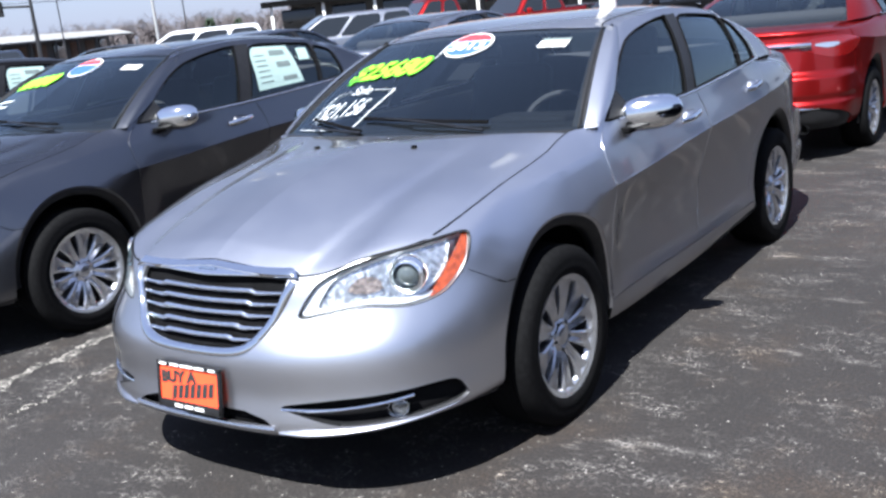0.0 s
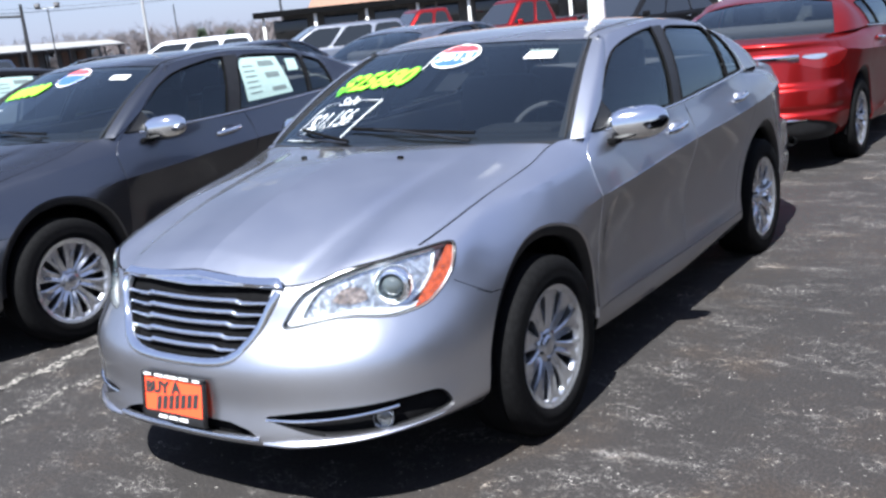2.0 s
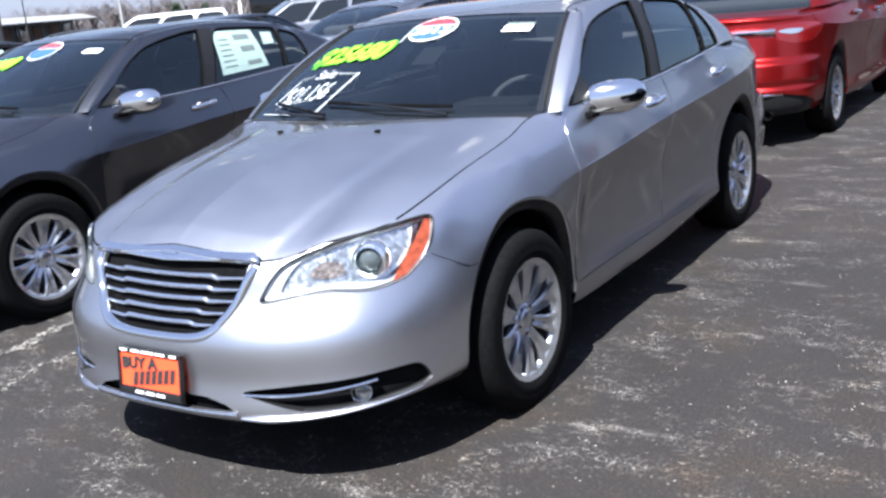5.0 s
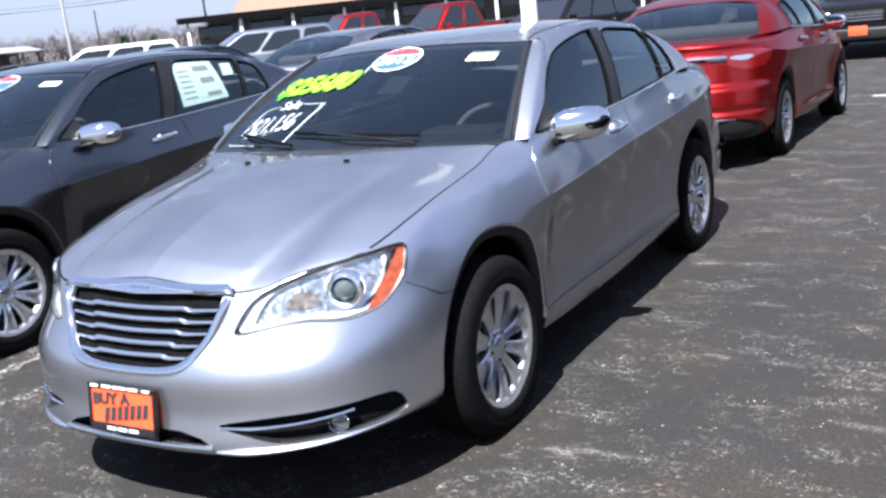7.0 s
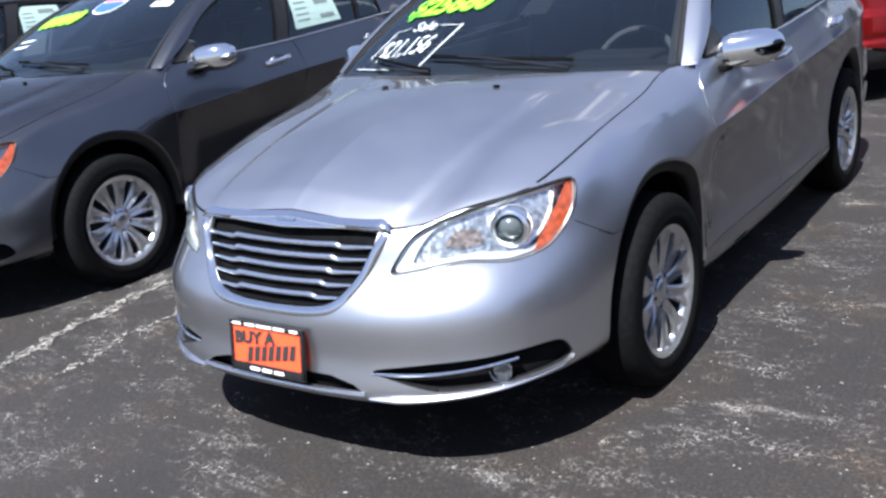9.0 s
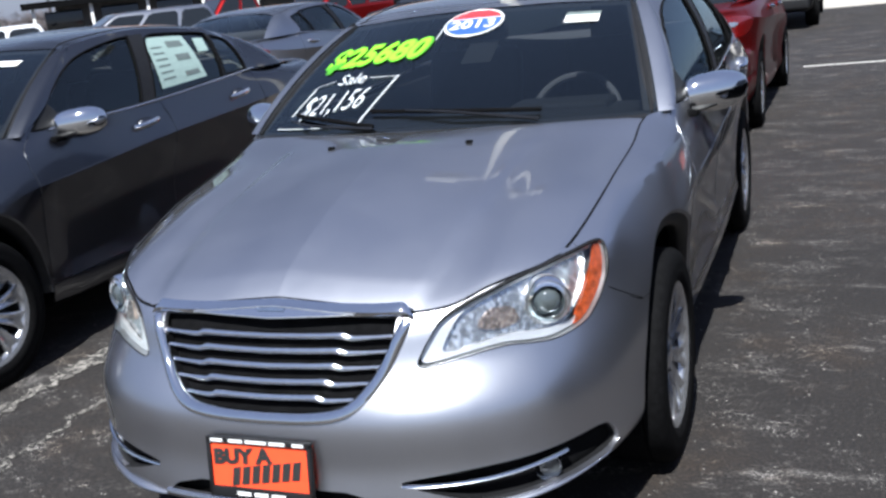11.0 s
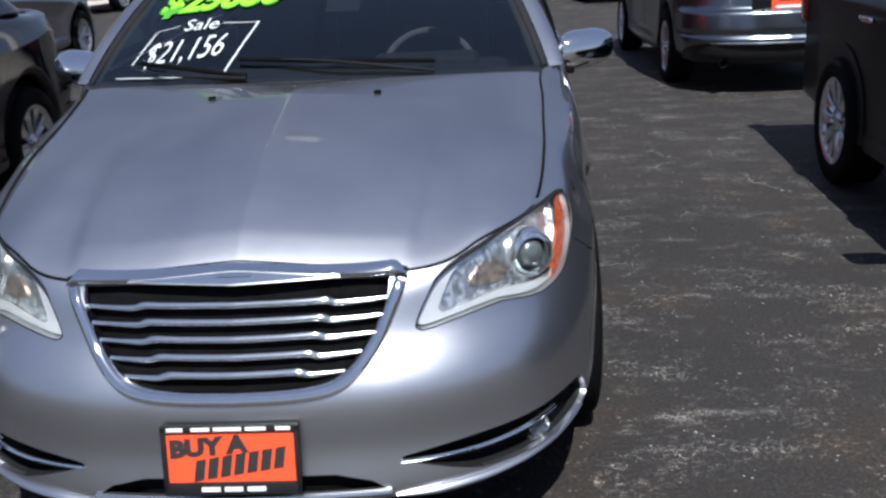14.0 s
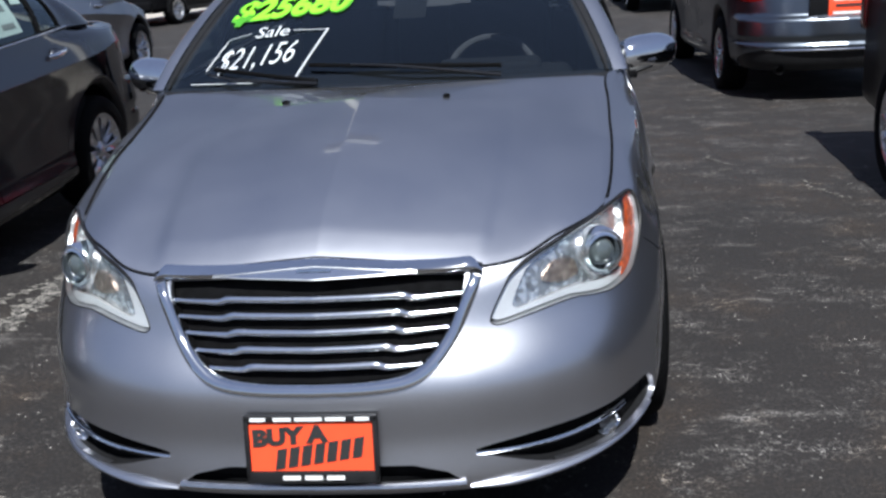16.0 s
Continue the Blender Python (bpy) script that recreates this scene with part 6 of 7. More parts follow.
# ---------------------------------------------------------------- other vehicles
def big_car(kind, mat, L=4.8, W=1.9, H=1.78, wheel_r=0.36, front_lamps=True):
    """A tall vehicle (suv, van or pickup), nose towards -y, front axle at y = 0."""
    car = new({"suv": "suv", "van": "minivan", "pickup": "pickup_truck"}[kind])
    nose, tail, wb = -0.92, L - 0.92, L - 1.92
    belt, hood = 1.08 if kind != "pickup" else 1.15, 1.02 if kind != "pickup" else 1.12
    hw = W / 2

    def section_loft(stations, n=10):
        """Rounded boxes: y, half width, bottom, top, corner radius."""
        v, f = [], []
        m = 4 * n
        for y, w, z0, z1, r in stations:
            for c in range(4):
                cx, cz = (w - r) * (1, -1, -1, 1)[c], ((z1 - r), (z1 - r), (z0 + r), (z0 + r))[c]
                for k in range(n):
                    a = math.pi / 2 * (c + k / (n - 1))
                    v.append((cx + r * math.cos(a), y, cz + r * math.sin(a)))
        for i in range(len(stations) - 1):
            for k in range(m):
                j = (k + 1) % m
                f.append((i * m + k, i * m + j, (i + 1) * m + j, (i + 1) * m + k))
        f += [tuple(range(m)), tuple((len(stations) - 1) * m + k for k in range(m))]
        return v, f

    rear_low = 0.34
    st = [(nose, hw * 0.80, 0.36, 0.80, 0.10), (nose + 0.06, hw * 0.90, 0.32, 0.90, 0.12), (nose + 0.25, hw * 0.97, 0.30, hood - 0.04, 0.13), (0.0, hw, 0.30, hood + 0.01, 0.12), (0.55, hw, 0.30, belt + 0.02, 0.10),
          (wb * 0.6, hw, 0.30, belt + 0.02, 0.09), (wb + 0.4, hw * 0.995, 0.31, belt + 0.02, 0.09), (tail - 0.12, hw * 0.97, 0.33, belt + 0.01, 0.11), (tail - 0.02, hw * 0.90, rear_low + 0.02, belt - 0.02, 0.12), (tail, hw * 0.84, 0.42, belt - 0.08, 0.12)]
    body = part("body", *section_loft(st), mat, car, axis="recalc", sharp=50)
    cab0, cab1 = 0.45, {"suv": tail - 0.10, "van": tail - 0.06, "pickup": wb * 0.62}[kind]
    slope = {"suv": 0.62, "van": 0.95, "pickup": 0.62}[kind]
    back = {"suv": 0.30, "van": 0.22, "pickup": 0.14}[kind]
    tw = hw * 0.68

    def cab_pt(side, y_frac, z_frac, out=0.0):
        y0, y1 = cab0 + (slope) * z_frac, cab1 - back * z_frac
        w = (hw - 0.03) + (tw - hw + 0.03) * z_frac + out
        return (side * w, y0 + (y1 - y0) * y_frac, belt + (H - 0.05 - belt) * z_frac)

    v, f = [], []
    rows = [0, 0.25, 0.5, 0.75, 1.0]
    for z in rows:
        a, b = cab_pt(1, 0, z), cab_pt(1, 1, z)
        r = 0.10
        ring = []
        for sx, y, dy in ((1, a[1], 1), (1, b[1], -1), (-1, b[1], -1), (-1, a[1], 1)):
            ks = np.linspace(0, math.pi / 2, 6)
            pts = [(sx * (a[0] - r + r * math.cos(k)), y + dy * (r - r * math.sin(k))) for k in ks]
            ring += pts[::-1] if (sx > 0) == (dy > 0) else pts
        v += [(x, y, a[2]) for x, y in ring]
    m = 24
    for i in range(4):
        for k in range(m):
            j = (k + 1) % m
            f.append((i * m + k, i * m + j, (i + 1) * m + j, (i + 1) * m + k))
    top = len(v)
    for s, dz in ((0.93, 0.030), (0.75, 0.045), (0.3, 0.050)):
        c = np.mean(np.array(v[4 * m:5 * m]), axis=0)
        v += [(c[0] + (p[0] - c[0]) * s, c[1] + (p[1] - c[1]) * s, p[2] + dz) for p in v[4 * m:5 * m]]
    for i in range(4, 7):
        for k in range(m):
            j = (k + 1) % m
            f.append((i * m + k, i * m + j, (i + 1) * m + j, (i + 1) * m + k))
    f.append(tuple(range(7 * m, 8 * m)))
    part("cabin_shell", v, f, mat, car, axis="recalc", sharp=50)
    # side panes, windscreen, rear pane, each slightly proud with a black seal
    spans = {"suv": [(0.07, 0.36), (0.40, 0.66), (0.70, 0.93)], "van": [(0.03, 0.345), (0.36, 0.67), (0.685, 0.97)], "pickup": [(0.08, 0.50), (0.55, 0.90)]}[kind]

    def pane(name, quad, depth):
        bm = bmesh.new()
        vs = [bm.verts.new(q) for q in quad]
        face = bm.faces.new(vs)
        bmesh.ops.bevel(bm, geom=bm.verts[:], offset=0.05, segments=3, affect="VERTICES")
        bm.normal_update()
        made = bmesh.ops.extrude_face_region(bm, geom=bm.faces[:])
        for q in made["geom"]:
            if isinstance(q, bmesh.types.BMVert):
                q.co += Vector(depth)
        part_bm(name, bm, PANE, car, "dark window", smooth=False, axis="recalc")

    for sgn in (1, -1):
        for a, b in spans:
            pane("side_window", [cab_pt(sgn, a, 0.03, 0.004), cab_pt(sgn, b, 0.03, 0.004), cab_pt(sgn, b - 0.01, 0.91, 0.004), cab_pt(sgn, a + 0.02, 0.91, 0.004)], (sgn * 0.006, 0, 0))
    p = lambda sx, fy, z, dy: (sx * (cab_pt(1, 0, z)[0] - 0.10), cab_pt(1, fy, z)[1] + dy, cab_pt(1, 0, z)[2])
    pane("windscreen", [p(-1, 0, 0.04, -0.004), p(1, 0, 0.04, -0.004), p(1, 0, 0.92, -0.004), p(-1, 0, 0.92, -0.004)], (0, -0.006, 0.004))
    pane("rear_window", [p(-1, 1, 0.10, 0.004), p(1, 1, 0.10, 0.004), p(1, 1, 0.88, 0.004), p(-1, 1, 0.88, 0.004)], (0, 0.006, 0.003))
    # arches, wheels
    wm = wheel_meshes()
    for y in (0.0, wb):
        for sgn in (1, -1):
            va, fa = lathe([(0.0, wheel_r + 0.06), (0.012, wheel_r + 0.075), (0.012, wheel_r * 0.5), (0.013, 0.0005)], 36)
            part("wheel_arch", [(sgn * (hw - 0.008 + a), y + b, max(wheel_r + c, 0.30)) for a, b, c in va], fa, BLACK, car)
            w = make_wheel(car, wm, (sgn * (hw - 0.070), y, wheel_r + 0.001), sgn, 17 + 30 * sgn, 10)
            k = (wheel_r + 0.001) / 0.339
            w.matrix_basis = w.matrix_basis @ Matrix.Diagonal((1, k, k, 1))
    # bumpers, lamps, grille, mirrors, handles, roof rails
    part_bm("front_bumper", box_bm(W * 0.92, 0.16, 0.22, 0.06, 3, at=(0, nose + 0.04, 0.46)), BLACK if mat is BLACKP else mat, car)
    part_bm("rear_bumper", box_bm(W * 0.90, 0.16, 0.22, 0.06, 3, at=(0, tail - 0.03, 0.50)), BLACK if kind != "pickup" else CHROME, car)
    part_bm("grille", box_bm(W * 0.46, 0.05, 0.20, 0.02, at=(0, nose + 0.01, 0.76)), BLACK, car, "dark grille")
    for z in (0.70, 0.755, 0.81):
        part_bm("grille_bar", box_bm(W * 0.45, 0.03, 0.014, 0.005, at=(0, nose - 0.015, z)), CHROME, car)
    for sgn in (1, -1):
        part_bm("headlight", box_bm(0.36, 0.16, 0.15, 0.05, 3, at=(sgn * hw * 0.70, nose + 0.10, 0.80)), REFLECT, car, "clear headlight")
        part_bm("tail_lamp", box_bm(0.13, 0.14, 0.34, 0.04, 3, at=(sgn * (hw - 0.075), tail - 0.075, 0.98)), REDLENS, car, "red tail lamp")
        part_bm("door_mirror", box_bm(0.20, 0.10, 0.15, 0.045, 3, at=(sgn * (hw + 0.09), 0.78, belt + 0.06)), CHROME if mat is BLACKP else mat, car)
        for fy in (0.30, 0.62):
            y = cab_pt(1, fy, 0)[1]
            if kind == "pickup" and fy > 0.5:
                continue
            part_bm("door_handle", box_bm(0.035, 0.19, 0.03, 0.012, at=(sgn * (hw + 0.010), y, belt - 0.12)), CHROME, car)
        if kind == "suv":
            pts = [(sgn * tw * 0.90, cab_pt(1, q, 1)[1], H - 0.02 + 0.03 * (1 - (2 * q - 1) ** 6)) for q in np.linspace(0.10, 0.90, 16)]
            part("roof_rail", *tube(pts, 0.016, 6), BLACK, car)
        part_bm("sill", box_bm(0.05, wb - 0.86, 0.10, 0.02, at=(sgn * (hw - 0.02), wb / 2, 0.33)), BLACK, car)
    if kind == "pickup":
        bed = box_bm(W * 0.86, tail - cab1 - 0.12, 0.04, at=(0, (tail + cab1) / 2, belt + 0.025))
        part_bm("bed_cover", bed, BLACK, car)
    part_bm("dealer_card", box_bm(0.31, 0.012, 0.16, 0.004, at=(0, nose - 0.035, 0.52)), ORANGE, car, "orange dealer card")
    part_bm("rear_card", box_bm(0.31, 0.012, 0.16, 0.004, at=(0, tail + 0.015, 0.80)), ORANGE, car, "orange dealer card")
    return car


PANE = plain("dark_pane", (0.010, 0.012, 0.014), 0.04, coat=0.5, vary=0.1)
suv = big_car("suv", BLACKP, W=1.80, H=1.64)
tagged(suv, "black sport utility vehicle with chrome wheels and tall body", "suv", "vehicles in the far rows")
suv.matrix_basis = stand(3.37, -0.24, -2.0)


def again(src, m, mat, label):
    c = copy_thing(src, m)
    old = src.children[0].data.materials[0]
    for o in c.children_recursive:
        if o.type == "MESH" and o.data.materials[0] == old:
            o.material_slots[0].link = "OBJECT"
            o.material_slots[0].material = mat
    return tagged(c, label)


again(suv, stand(-0.08, 17.0), BLACKP, "black sport utility vehicle with an orange dealer card")
again(suv, stand(3.30, 17.2, 1), BLACKP, "black sport utility vehicle parked in the far row")
van = big_car("van", WHITEP, 5.0, 1.95, 1.68, 0.34)
tagged(van, "white minivan with dark windows in the far row", "minivan", "vehicles in the far rows")
van.matrix_basis = stand(-20.45, 14.7, -42)
again(suv, stand(-34.7, 20.2, 58), STEEL, "steel grey sport utility vehicle by the low building")
again(van, stand(-16.8, 16.8, -40), PALE, "pale silver minivan with dark windows in the far row")
repainted(sedan, stand(-18.7, 11.2, -42), BLACKP, "black four-door sedan in front of a white van")
truck = big_car("pickup", RED, 5.4, 2.0, 1.85, 0.39)
tagged(truck, "dark red pickup truck in the far row", "pickup truck", "vehicles in the far rows")
truck.matrix_basis = stand(-16.4, 21.6, -34)
again(truck, stand(-12.9, 21.6, -27), BLACKP, "black pickup truck in the far row")
again(van, stand(-8.6, 20.2, -14), BLACKP, "black minivan facing the lot in the far row")
again(suv, stand(-5.0, 20.6, -8), BLACKP, "black sport utility vehicle beside a black minivan")
black_car = repainted(sedan, stand(-6.1, 0.25), BLACKP, "black four-door sedan beyond the grey one")
repainted(sedan, stand(-9.2, 10.3, 180), GREY, "grey four-door sedan in the second row")

# ---------------------------------------------------------------- behind the lot: pale verge, building, poles, bare wood
CONCRETE = plain("pale_concrete", (0.40, 0.37, 0.33), 0.9, vary=0.2, scale=2.0)
bm = box_bm(70, 5, 0.02, at=(4, 23.4, -0.048))
tagged(part_bm("verge", bm, CONCRETE, smooth=False), "pale sunlit concrete strip beyond the lot", "pavement", kind="structure")
LINE = plain("worn_white_line", (0.42, 0.41, 0.38), 0.8, vary=0.45, scale=25.0)
for x0, x1, y in ((0.85, 2.25, 10.6),):
    tagged(part_bm("parking_line", box_bm(x1 - x0, 0.10, 0.004, at=((x0 + x1) / 2, y, ground_z(x0, y) + 0.003)), LINE, smooth=False), "worn white parking line on the asphalt", "line", kind="structure")

SHINGLE = plain("tan_shingles", (0.20, 0.115, 0.078), 0.85, vary=0.25, scale=6.0)
WALLP = plain("dark_shopfront", (0.06, 0.055, 0.05), 0.6, vary=0.3, scale=2.0)
WHITEWALL = plain("white_post", (0.76, 0.75, 0.72), 0.6, vary=0.1)
house = new("dealership_building")
hm = pose(-41.5, 65.2, 0, 0, 0, 38)
bm = box_bm(40, 12, 3.0, at=(6, 4, 1.5))
part_bm("wall", bm, WALLP, house, smooth=False)
rv = [(-12, -3.5, 3.0), (28, -3.5, 3.0), (28, 12, 3.0), (-12, 12, 3.0), (-10.2, 4.2, 6.6), (21, 4.2, 6.6)]
part("roof", rv, [(0, 1, 5, 4), (1, 2, 5), (2, 3, 4, 5), (3, 0, 4), (3, 2, 1, 0)], SHINGLE, house, "tan shingled hip roof", smooth=False, axis="recalc")
part_bm("fascia", box_bm(44.2, 0.25, 0.45, at=(6, -3.55, 2.85)), DARK, house, smooth=False)
part_bm("canopy", box_bm(6.0, 8.0, 0.25, at=(-13, 0.6, 2.87)), DARK, house, smooth=False)
for i in range(12):
    part_bm("post", box_bm(0.22, 0.22, 2.7, 0.02, at=(-15.4 + 3.9 * i, -3.2, 1.35)), WHITEWALL, house)
for i in range(11):
    part_bm("window", box_bm(2.6, 0.08, 1.7, 0.02, at=(-13.5 + 3.9 * i, -2.04, 1.5)), PANE, house)
house.matrix_basis = hm
tagged(house, "long low dealership building with a tan shingled roof", "building")

# low building with a pale flat roof beyond the road
shed = new("low_building")
along = Vector((-38.0, 13.6, 0)) - Vector((-72.3, 55.4, 0))
PALEROOF = plain("pale_flat_roof", (0.25, 0.245, 0.235), 0.7, vary=0.12, scale=1.5)
part_bm("wall", box_bm(along.length, 8.0, 2.0, at=(along.length / 2, -5.2, 1.0)), WALLP, shed, smooth=False)
slope = [(0.9, 1.98), (-0.5, 2.42), (-9.2, 2.42), (-9.2, 2.30), (-0.5, 2.28), (0.9, 1.88)]
ends = [(-0.6, y, z) for y, z in slope] + [(along.length + 0.6, y, z) for y, z in slope]
part("roof", ends, [(i, (i + 1) % 6, 6 + (i + 1) % 6, 6 + i) for i in range(6)] + [(5, 4, 3, 2, 1, 0), (6, 7, 8, 9, 10, 11)], PALEROOF, shed, "pale metal roof with a sloping front", smooth=False, axis="recalc")
for i in range(10):
    part_bm("post", box_bm(0.14, 0.14, 1.9, 0.01, at=(1.5 + 5.4 * i, 0.75, 0.95)), WALLP, shed)
for i in range(12):
    part_bm("door", box_bm(2.6, 0.10, 1.7, 0.02, at=(2.6 + 4.4 * i, -1.17, 0.85)), SHINGLE if i % 3 else PANE, shed)
shed.matrix_basis = Matrix.Translation((-72.3, 55.4, 0)) @ Matrix.Rotation(math.atan2(along.y, along.x), 4, "Z")
tagged(shed, "long low building with a pale flat roof", "building")

BARK = plain("bare_bark", (0.115, 0.098, 0.098), 0.9, vary=0.3, scale=4.0)
STEELPOLE = plain("galvanised_pole", (0.34, 0.34, 0.34), 0.5, 0.3, vary=0.12)
WOODPOLE = plain("weathered_pole", (0.16, 0.13, 0.11), 0.85, vary=0.3, scale=5)


def lamp_pole(at, height, twin, mat, span=1.0, thick=1.0):
    ob = new("lamp_post")
    part("pole", *tube([(0, 0, 0), (0, 0, height / 2), (0, 0, height)], np.array([0.085, 0.07, 0.055]) * thick, 16), mat, ob)
    part("base", *tube([(0, 0, 0), (0, 0, 0.6)], 0.25 if thick == 1 else 0.2, 16), CONCRETE, ob)
    if twin:
        for s in (1, -1):
            head = part_bm("lamp_head", box_bm(0.95 * span * 0.6, 0.34, 0.20, 0.04, 3, at=(s * 0.75 * span, 0, height - 0.07)), WHITEWALL, ob)
            part("arm", *tube([(0, 0, height - 0.05), (s * 0.5, 0, height - 0.05)], 0.04, 8), mat, ob)
    ob.location = at
    return tagged(ob, "tall pale lamp post with two flat heads" if twin else "tall thin pole by the road", "lamp post" if twin else "pole")


lamp_pole((-1.23, 5.0, 0.0), 5.3, True, WHITEWALL, 0.72, 0.95)
lamp_pole((-22.0, 17.4, -0.05), 9.0, True, STEELPOLE, 1.0, 0.62)


def signal_mast(at, turn):
    """Dark traffic signal mast: tapered pole, long arm and one hanging signal head."""
    ob = new("traffic_signal")
    part("pole", *tube([(0, 0, 0), (0, 0, 1.8), (0, 0, 3.42)], np.array([0.10, 0.075, 0.05]), 12), DARKALLOY, ob)
    part("base", *tube([(0, 0, 0), (0, 0, 0.35)], 0.18, 12), CONCRETE, ob)
    part("arm", *tube([(0, 0, 3.02), (-1.2, 0, 3.08), (-2.6, 0, 3.14)], np.array([0.045, 0.035, 0.025]), 8), DARKALLOY, ob)
    head = part_bm("signal_head", box_bm(0.20, 0.16, 0.50, 0.03, 3, at=(-1.0, -0.02, 3.0)), BLACK, ob, "black three-lens signal head")
    for k in range(3):
        part("visor", *tube([(-1.0, -0.10, 3.16 - 0.16 * k), (-1.0, -0.20, 3.16 - 0.16 * k)], 0.062, 12), DARKALLOY, head)
    ob.matrix_basis = pose(*at, 0, 0, turn)
    return tagged(ob, "dark traffic signal mast with one hanging head", "traffic light")


signal_mast((-29.0, 18.0, -0.05), 57.0)


def flood_post(at):
    """Thin post with two small floodlights on a cross arm."""
    ob = new("floodlight_post")
    part("pole", *tube([(0, 0, 0), (0, 0, 2.0), (0, 0, 4.1)], np.array([0.04, 0.035, 0.03]), 8), DARKALLOY, ob)
    part("cross_arm", *tube([(-0.5, 0, 4.08), (0.5, 0, 4.08)], 0.03, 6), STEELPOLE, ob)
    for x in (-0.5, 0.5):
        bm = box_bm(0.30, 0.20, 0.28, 0.06, 3)
        bm.transform(pose(x, -0.05, 4.22, -25))
        part_bm("floodlight", bm, DARKALLOY, ob, "dark floodlight")
    ob.matrix_basis = pose(*at, 0, 0, 52)
    return tagged(ob, "thin post with two dark floodlights", "floodlight")


def raised_sign(at, turn):
    """A small pale board on a dark shelf that stands on four thin legs."""
    ob = new("raised_sign")
    for x in (-0.28, 0.02):
        for y in (-0.2, 0.2):
            part("leg", *tube([(x, y, 0), (x - 0.02, y, 2.5)], 0.045, 8), WOODPOLE, ob)
    part_bm("shelf", box_bm(1.3, 0.6, 0.16, 0.03, at=(-0.35, 0, 2.58)), DARKALLOY, ob)
    part_bm("board", box_bm(0.85, 0.06, 0.42, 0.02, at=(-0.25, 0, 2.90)), STEELPOLE, ob, "pale grey board")
    part("upright", *tube([(-0.62, 0, 2.66), (-0.66, 0, 3.30)], 0.07, 8), DARKALLOY, ob)
    part("top_rail", *tube([(-1.0, 0, 3.30), (0.15, 0, 3.26)], 0.045, 8), DARKALLOY, ob)
    part("strut", *tube([(0.12, 0, 3.28), (0.32, 0, 2.95)], 0.03, 6), DARKALLOY, ob)
    ob.matrix_basis = pose(*at, 0, 0, turn)
    return tagged(ob, "pale board on a dark shelf with thin brown legs", "sign")


raised_sign((-33.3, 18.6, 0.0), 58.5)
flood_post((-46.5, 31.3, 0.0))
lamp_pole((-52.9, 45.8, 0), 4.15, False, DARKALLOY, 1.0, 0.7)
lamp_pole((-41.3, 61.2, 0), 6.2, False, WOODPOLE)


def bare_tree(rng, h, bm_v, bm_f):
    """A leafless tree: tapered trunk with forking limbs and fine twigs."""
    def limb(p, d, length, r, depth):
        n = 3
        pts, q = [p], np.array(p)
        dd = np.array(d)
        for _ in range(n):
            dd = dd + rng.normal(0, 0.14, 3)
            dd /= np.linalg.norm(dd)
            q = q + dd * length / n
            pts.append(q.copy())
        v, f = tube(pts, np.linspace(r, r * 0.55, n + 1), 3 if depth < 3 else 5)
        k = len(bm_v)
        bm_v.extend(v.tolist())
        bm_f.extend(tuple(i + k for i in face) for face in f)
        if depth > 0:
            for _ in range(rng.integers(3, 5)):
                t = rng.uniform(0.45, 1.0)
                base = pts[0] + (pts[-1] - pts[0]) * t
                nd = dd + rng.normal(0, 0.55, 3) + [0, 0, 0.25]
                limb(base, nd / np.linalg.norm(nd), length * rng.uniform(0.5, 0.75), r * 0.5, depth - 1)

    limb(np.array([0.0, 0.0, 0.0]), np.array([0.0, 0.0, 1.0]), h * 0.42, h * 0.022, 3)


rng = np.random.default_rng(4)
protos = []
for k in range(4):
    tv, tf = [], []
    bare_tree(rng, 8.0, tv, tf)
    protos.append((np.array(tv), tf))
wv, wf = [], []
for i in range(900):
    ang = math.radians(rng.uniform(20, 79))
    far = rng.uniform(105, 150)
    tv, tf = protos[i % 4]
    a = rng.uniform(0, 6.28)
    sc = rng.uniform(0.42, 0.56) * (0.9 + 0.5 * math.degrees(ang) / 76)
    r = np.array([[math.cos(a), -math.sin(a), 0], [math.sin(a), math.cos(a), 0], [0, 0, 1]])
    q = (tv * [1.3, 1.3, 0.9]) @ r.T * sc + [2.6 - far * math.sin(ang), -3 + far * math.cos(ang), -0.2]
    k = len(wv)
    wv.extend(q.tolist())
    wf.extend(tuple(j + k for j in face) for face in tf)
me = bpy.data.meshes.new("bare_wood")
me.from_pydata(wv, [], wf)
me.materials.append(BARK)
tagged(new("bare_wood", me), "far line of leafless brown trees on the horizon", "trees", kind="stuff")



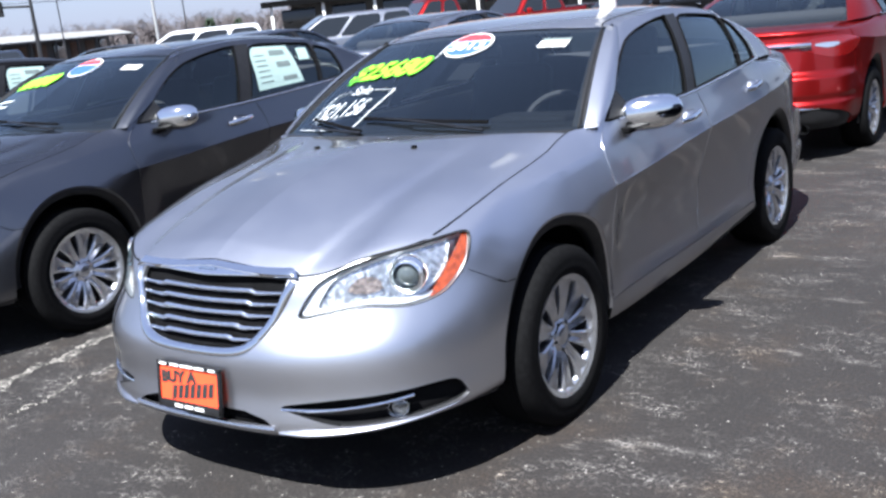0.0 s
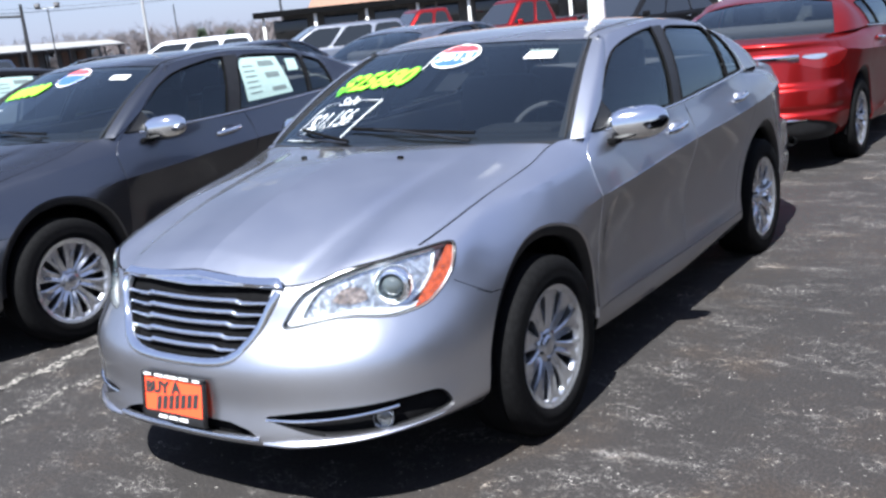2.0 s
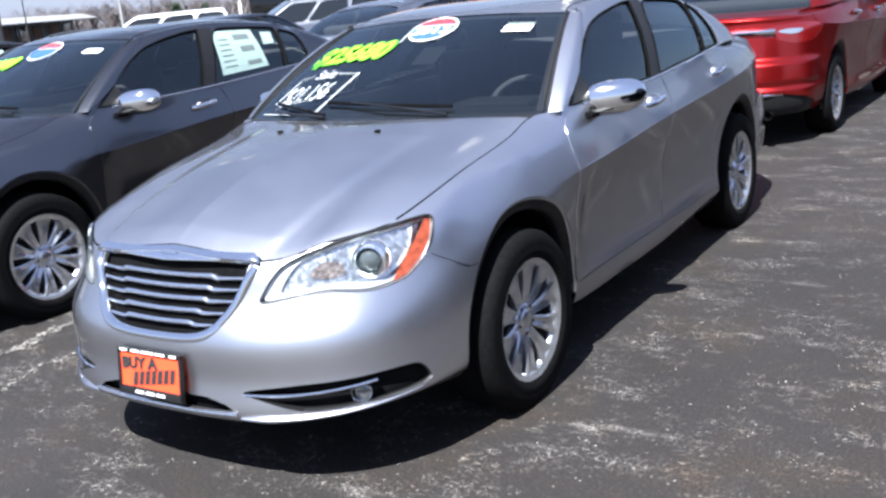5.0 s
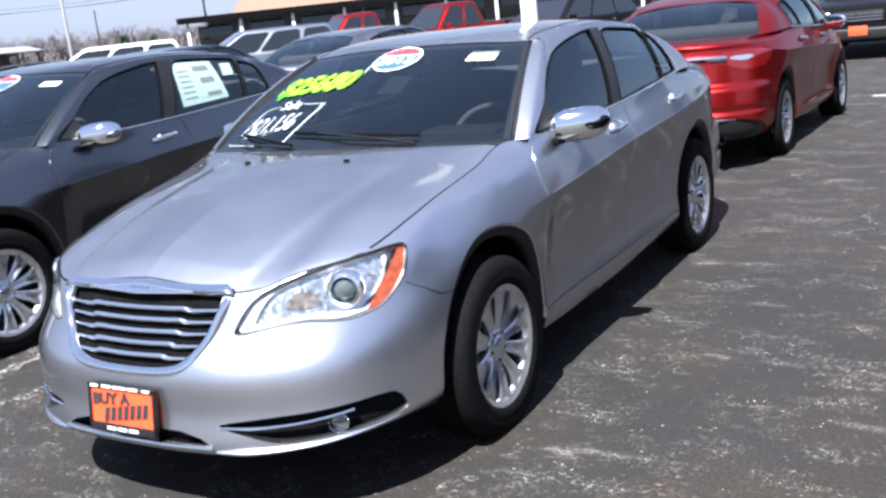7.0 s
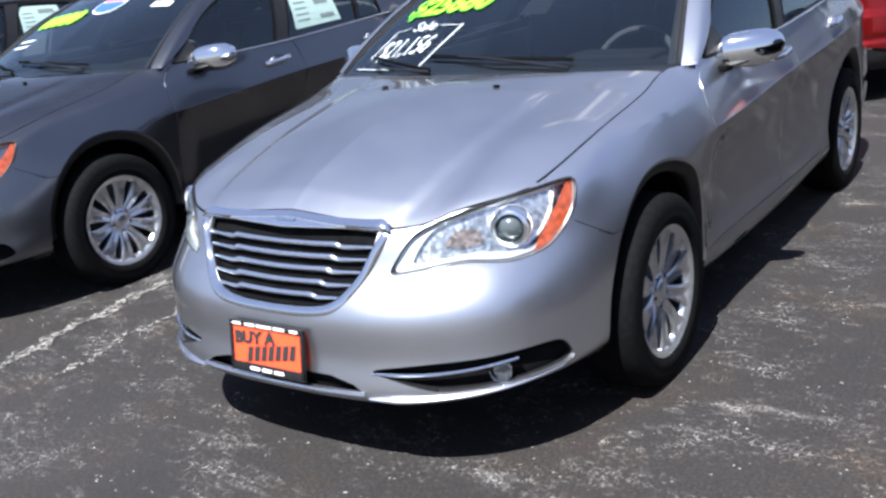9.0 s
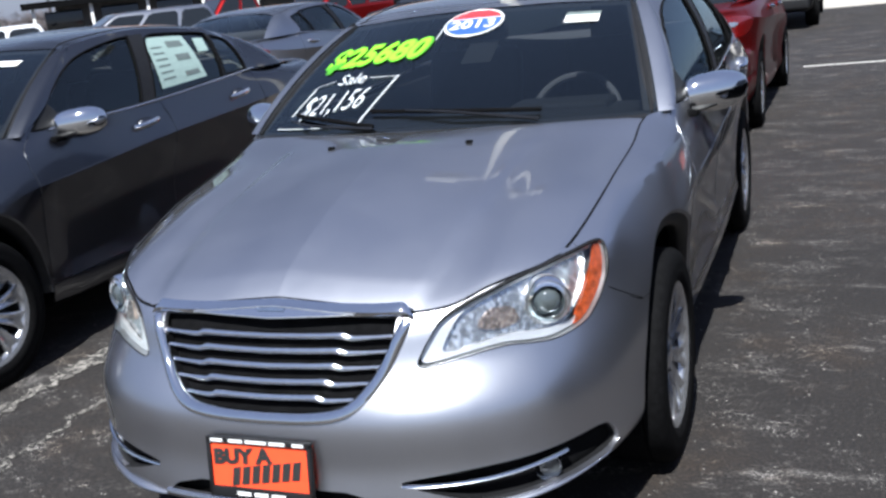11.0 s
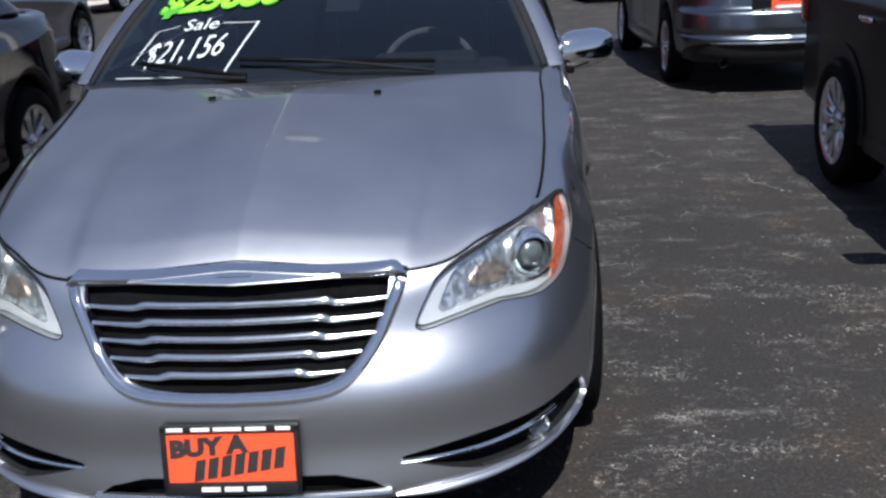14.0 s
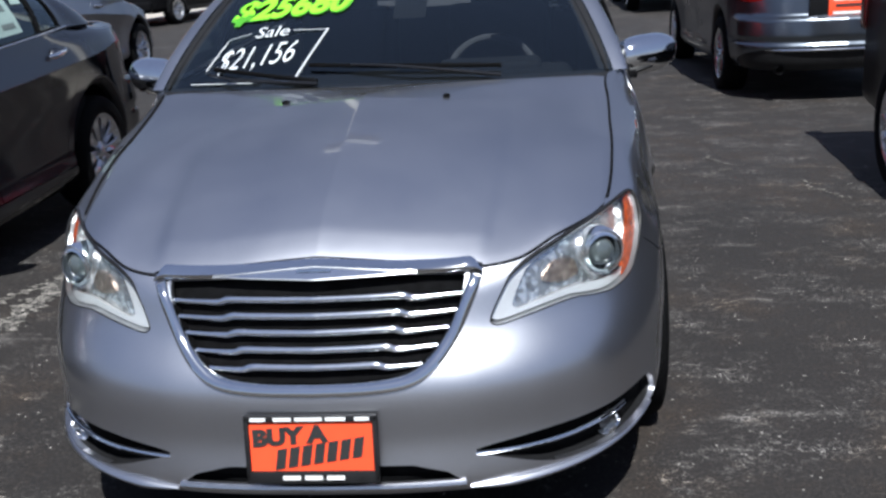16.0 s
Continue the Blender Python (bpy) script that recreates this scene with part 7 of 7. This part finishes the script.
def conifer(at, h, seed):
    """A small dense evergreen: trunk and drooping layers of needle clumps."""
    r = np.random.default_rng(seed)
    ob = new("conifer")
    part("trunk", *tube([(0, 0, 0), (0, 0, h * 0.5), (0, 0, h)], np.array([0.10, 0.06, 0.02]), 6), WOODPOLE, ob)
    v, f = [], []
    for _ in range(900):
        z = r.uniform(0.08, 1.0)
        rad = h * 0.30 * (1 - z) ** 0.8 * r.uniform(0.3, 1.1) + 0.05
        a = r.uniform(0, 6.28)
        c = np.array([rad * math.cos(a), rad * math.sin(a), z * h - 0.12 * rad])
        d = np.array([math.cos(a), math.sin(a), -0.3]) * 0.22
        s = np.cross(d, r.normal(0, 1, 3)) * 0.5
        k = len(v)
        v += [c - s, c + s, c + d + s * 0.3, c + d - s * 0.3]
        f.append((k, k + 1, k + 2, k + 3))
    part("crown", v, f, NEEDLES, ob, smooth=False)
    ob.location = at
    return tagged(ob, "small dark green evergreen before the bare trees", "tree")


NEEDLES = plain("dark_needles", (0.035, 0.055, 0.03), 0.8, vary=0.4, scale=3.0)
conifer((-55.0, 50.0, 0), 2.3, 2)
conifer((-52.6, 50.5, 0), 2.0, 5)

# utility line far behind: two poles with cross arms and sagging wires
wire = new("utility_line")
ends = (np.array([-103.0, 53.0, 0.0]), np.array([-79.0, 84.7, 0.0]))
for e in ends:
    part("pole", *tube([e, e + [0, 0, 3.5], e + [0, 0, 7.4]], np.array([0.17, 0.14, 0.11]), 8), DARKALLOY, wire)
    part("cross_arm", *tube([e + [-0.8, -0.6, 6.9], e + [0.8, 0.6, 6.9]], 0.06, 6), DARKALLOY, wire)
for off, z in ((0.0, 7.35), (-0.7, 6.95), (0.7, 6.95)):
    t = np.linspace(0, 1, 24)[:, None]
    a, b = ends[0] + [off, off * 0.75, z], ends[1] + [off, off * 0.75, z]
    part("wire", *tube(a + (b - a) * t - [0, 0, 1] * (4 * t * (1 - t) * 0.8), 0.016, 4), BLACK, wire)
tagged(wire, "distant utility poles with dark sagging wires", "utility line")

# ---------------------------------------------------------------- marks on the cars
marks_main(sedan)
marks_other(grey_car)
window_sheet(grey_car)
window_sheet(black_car)
marks_other(black_car)
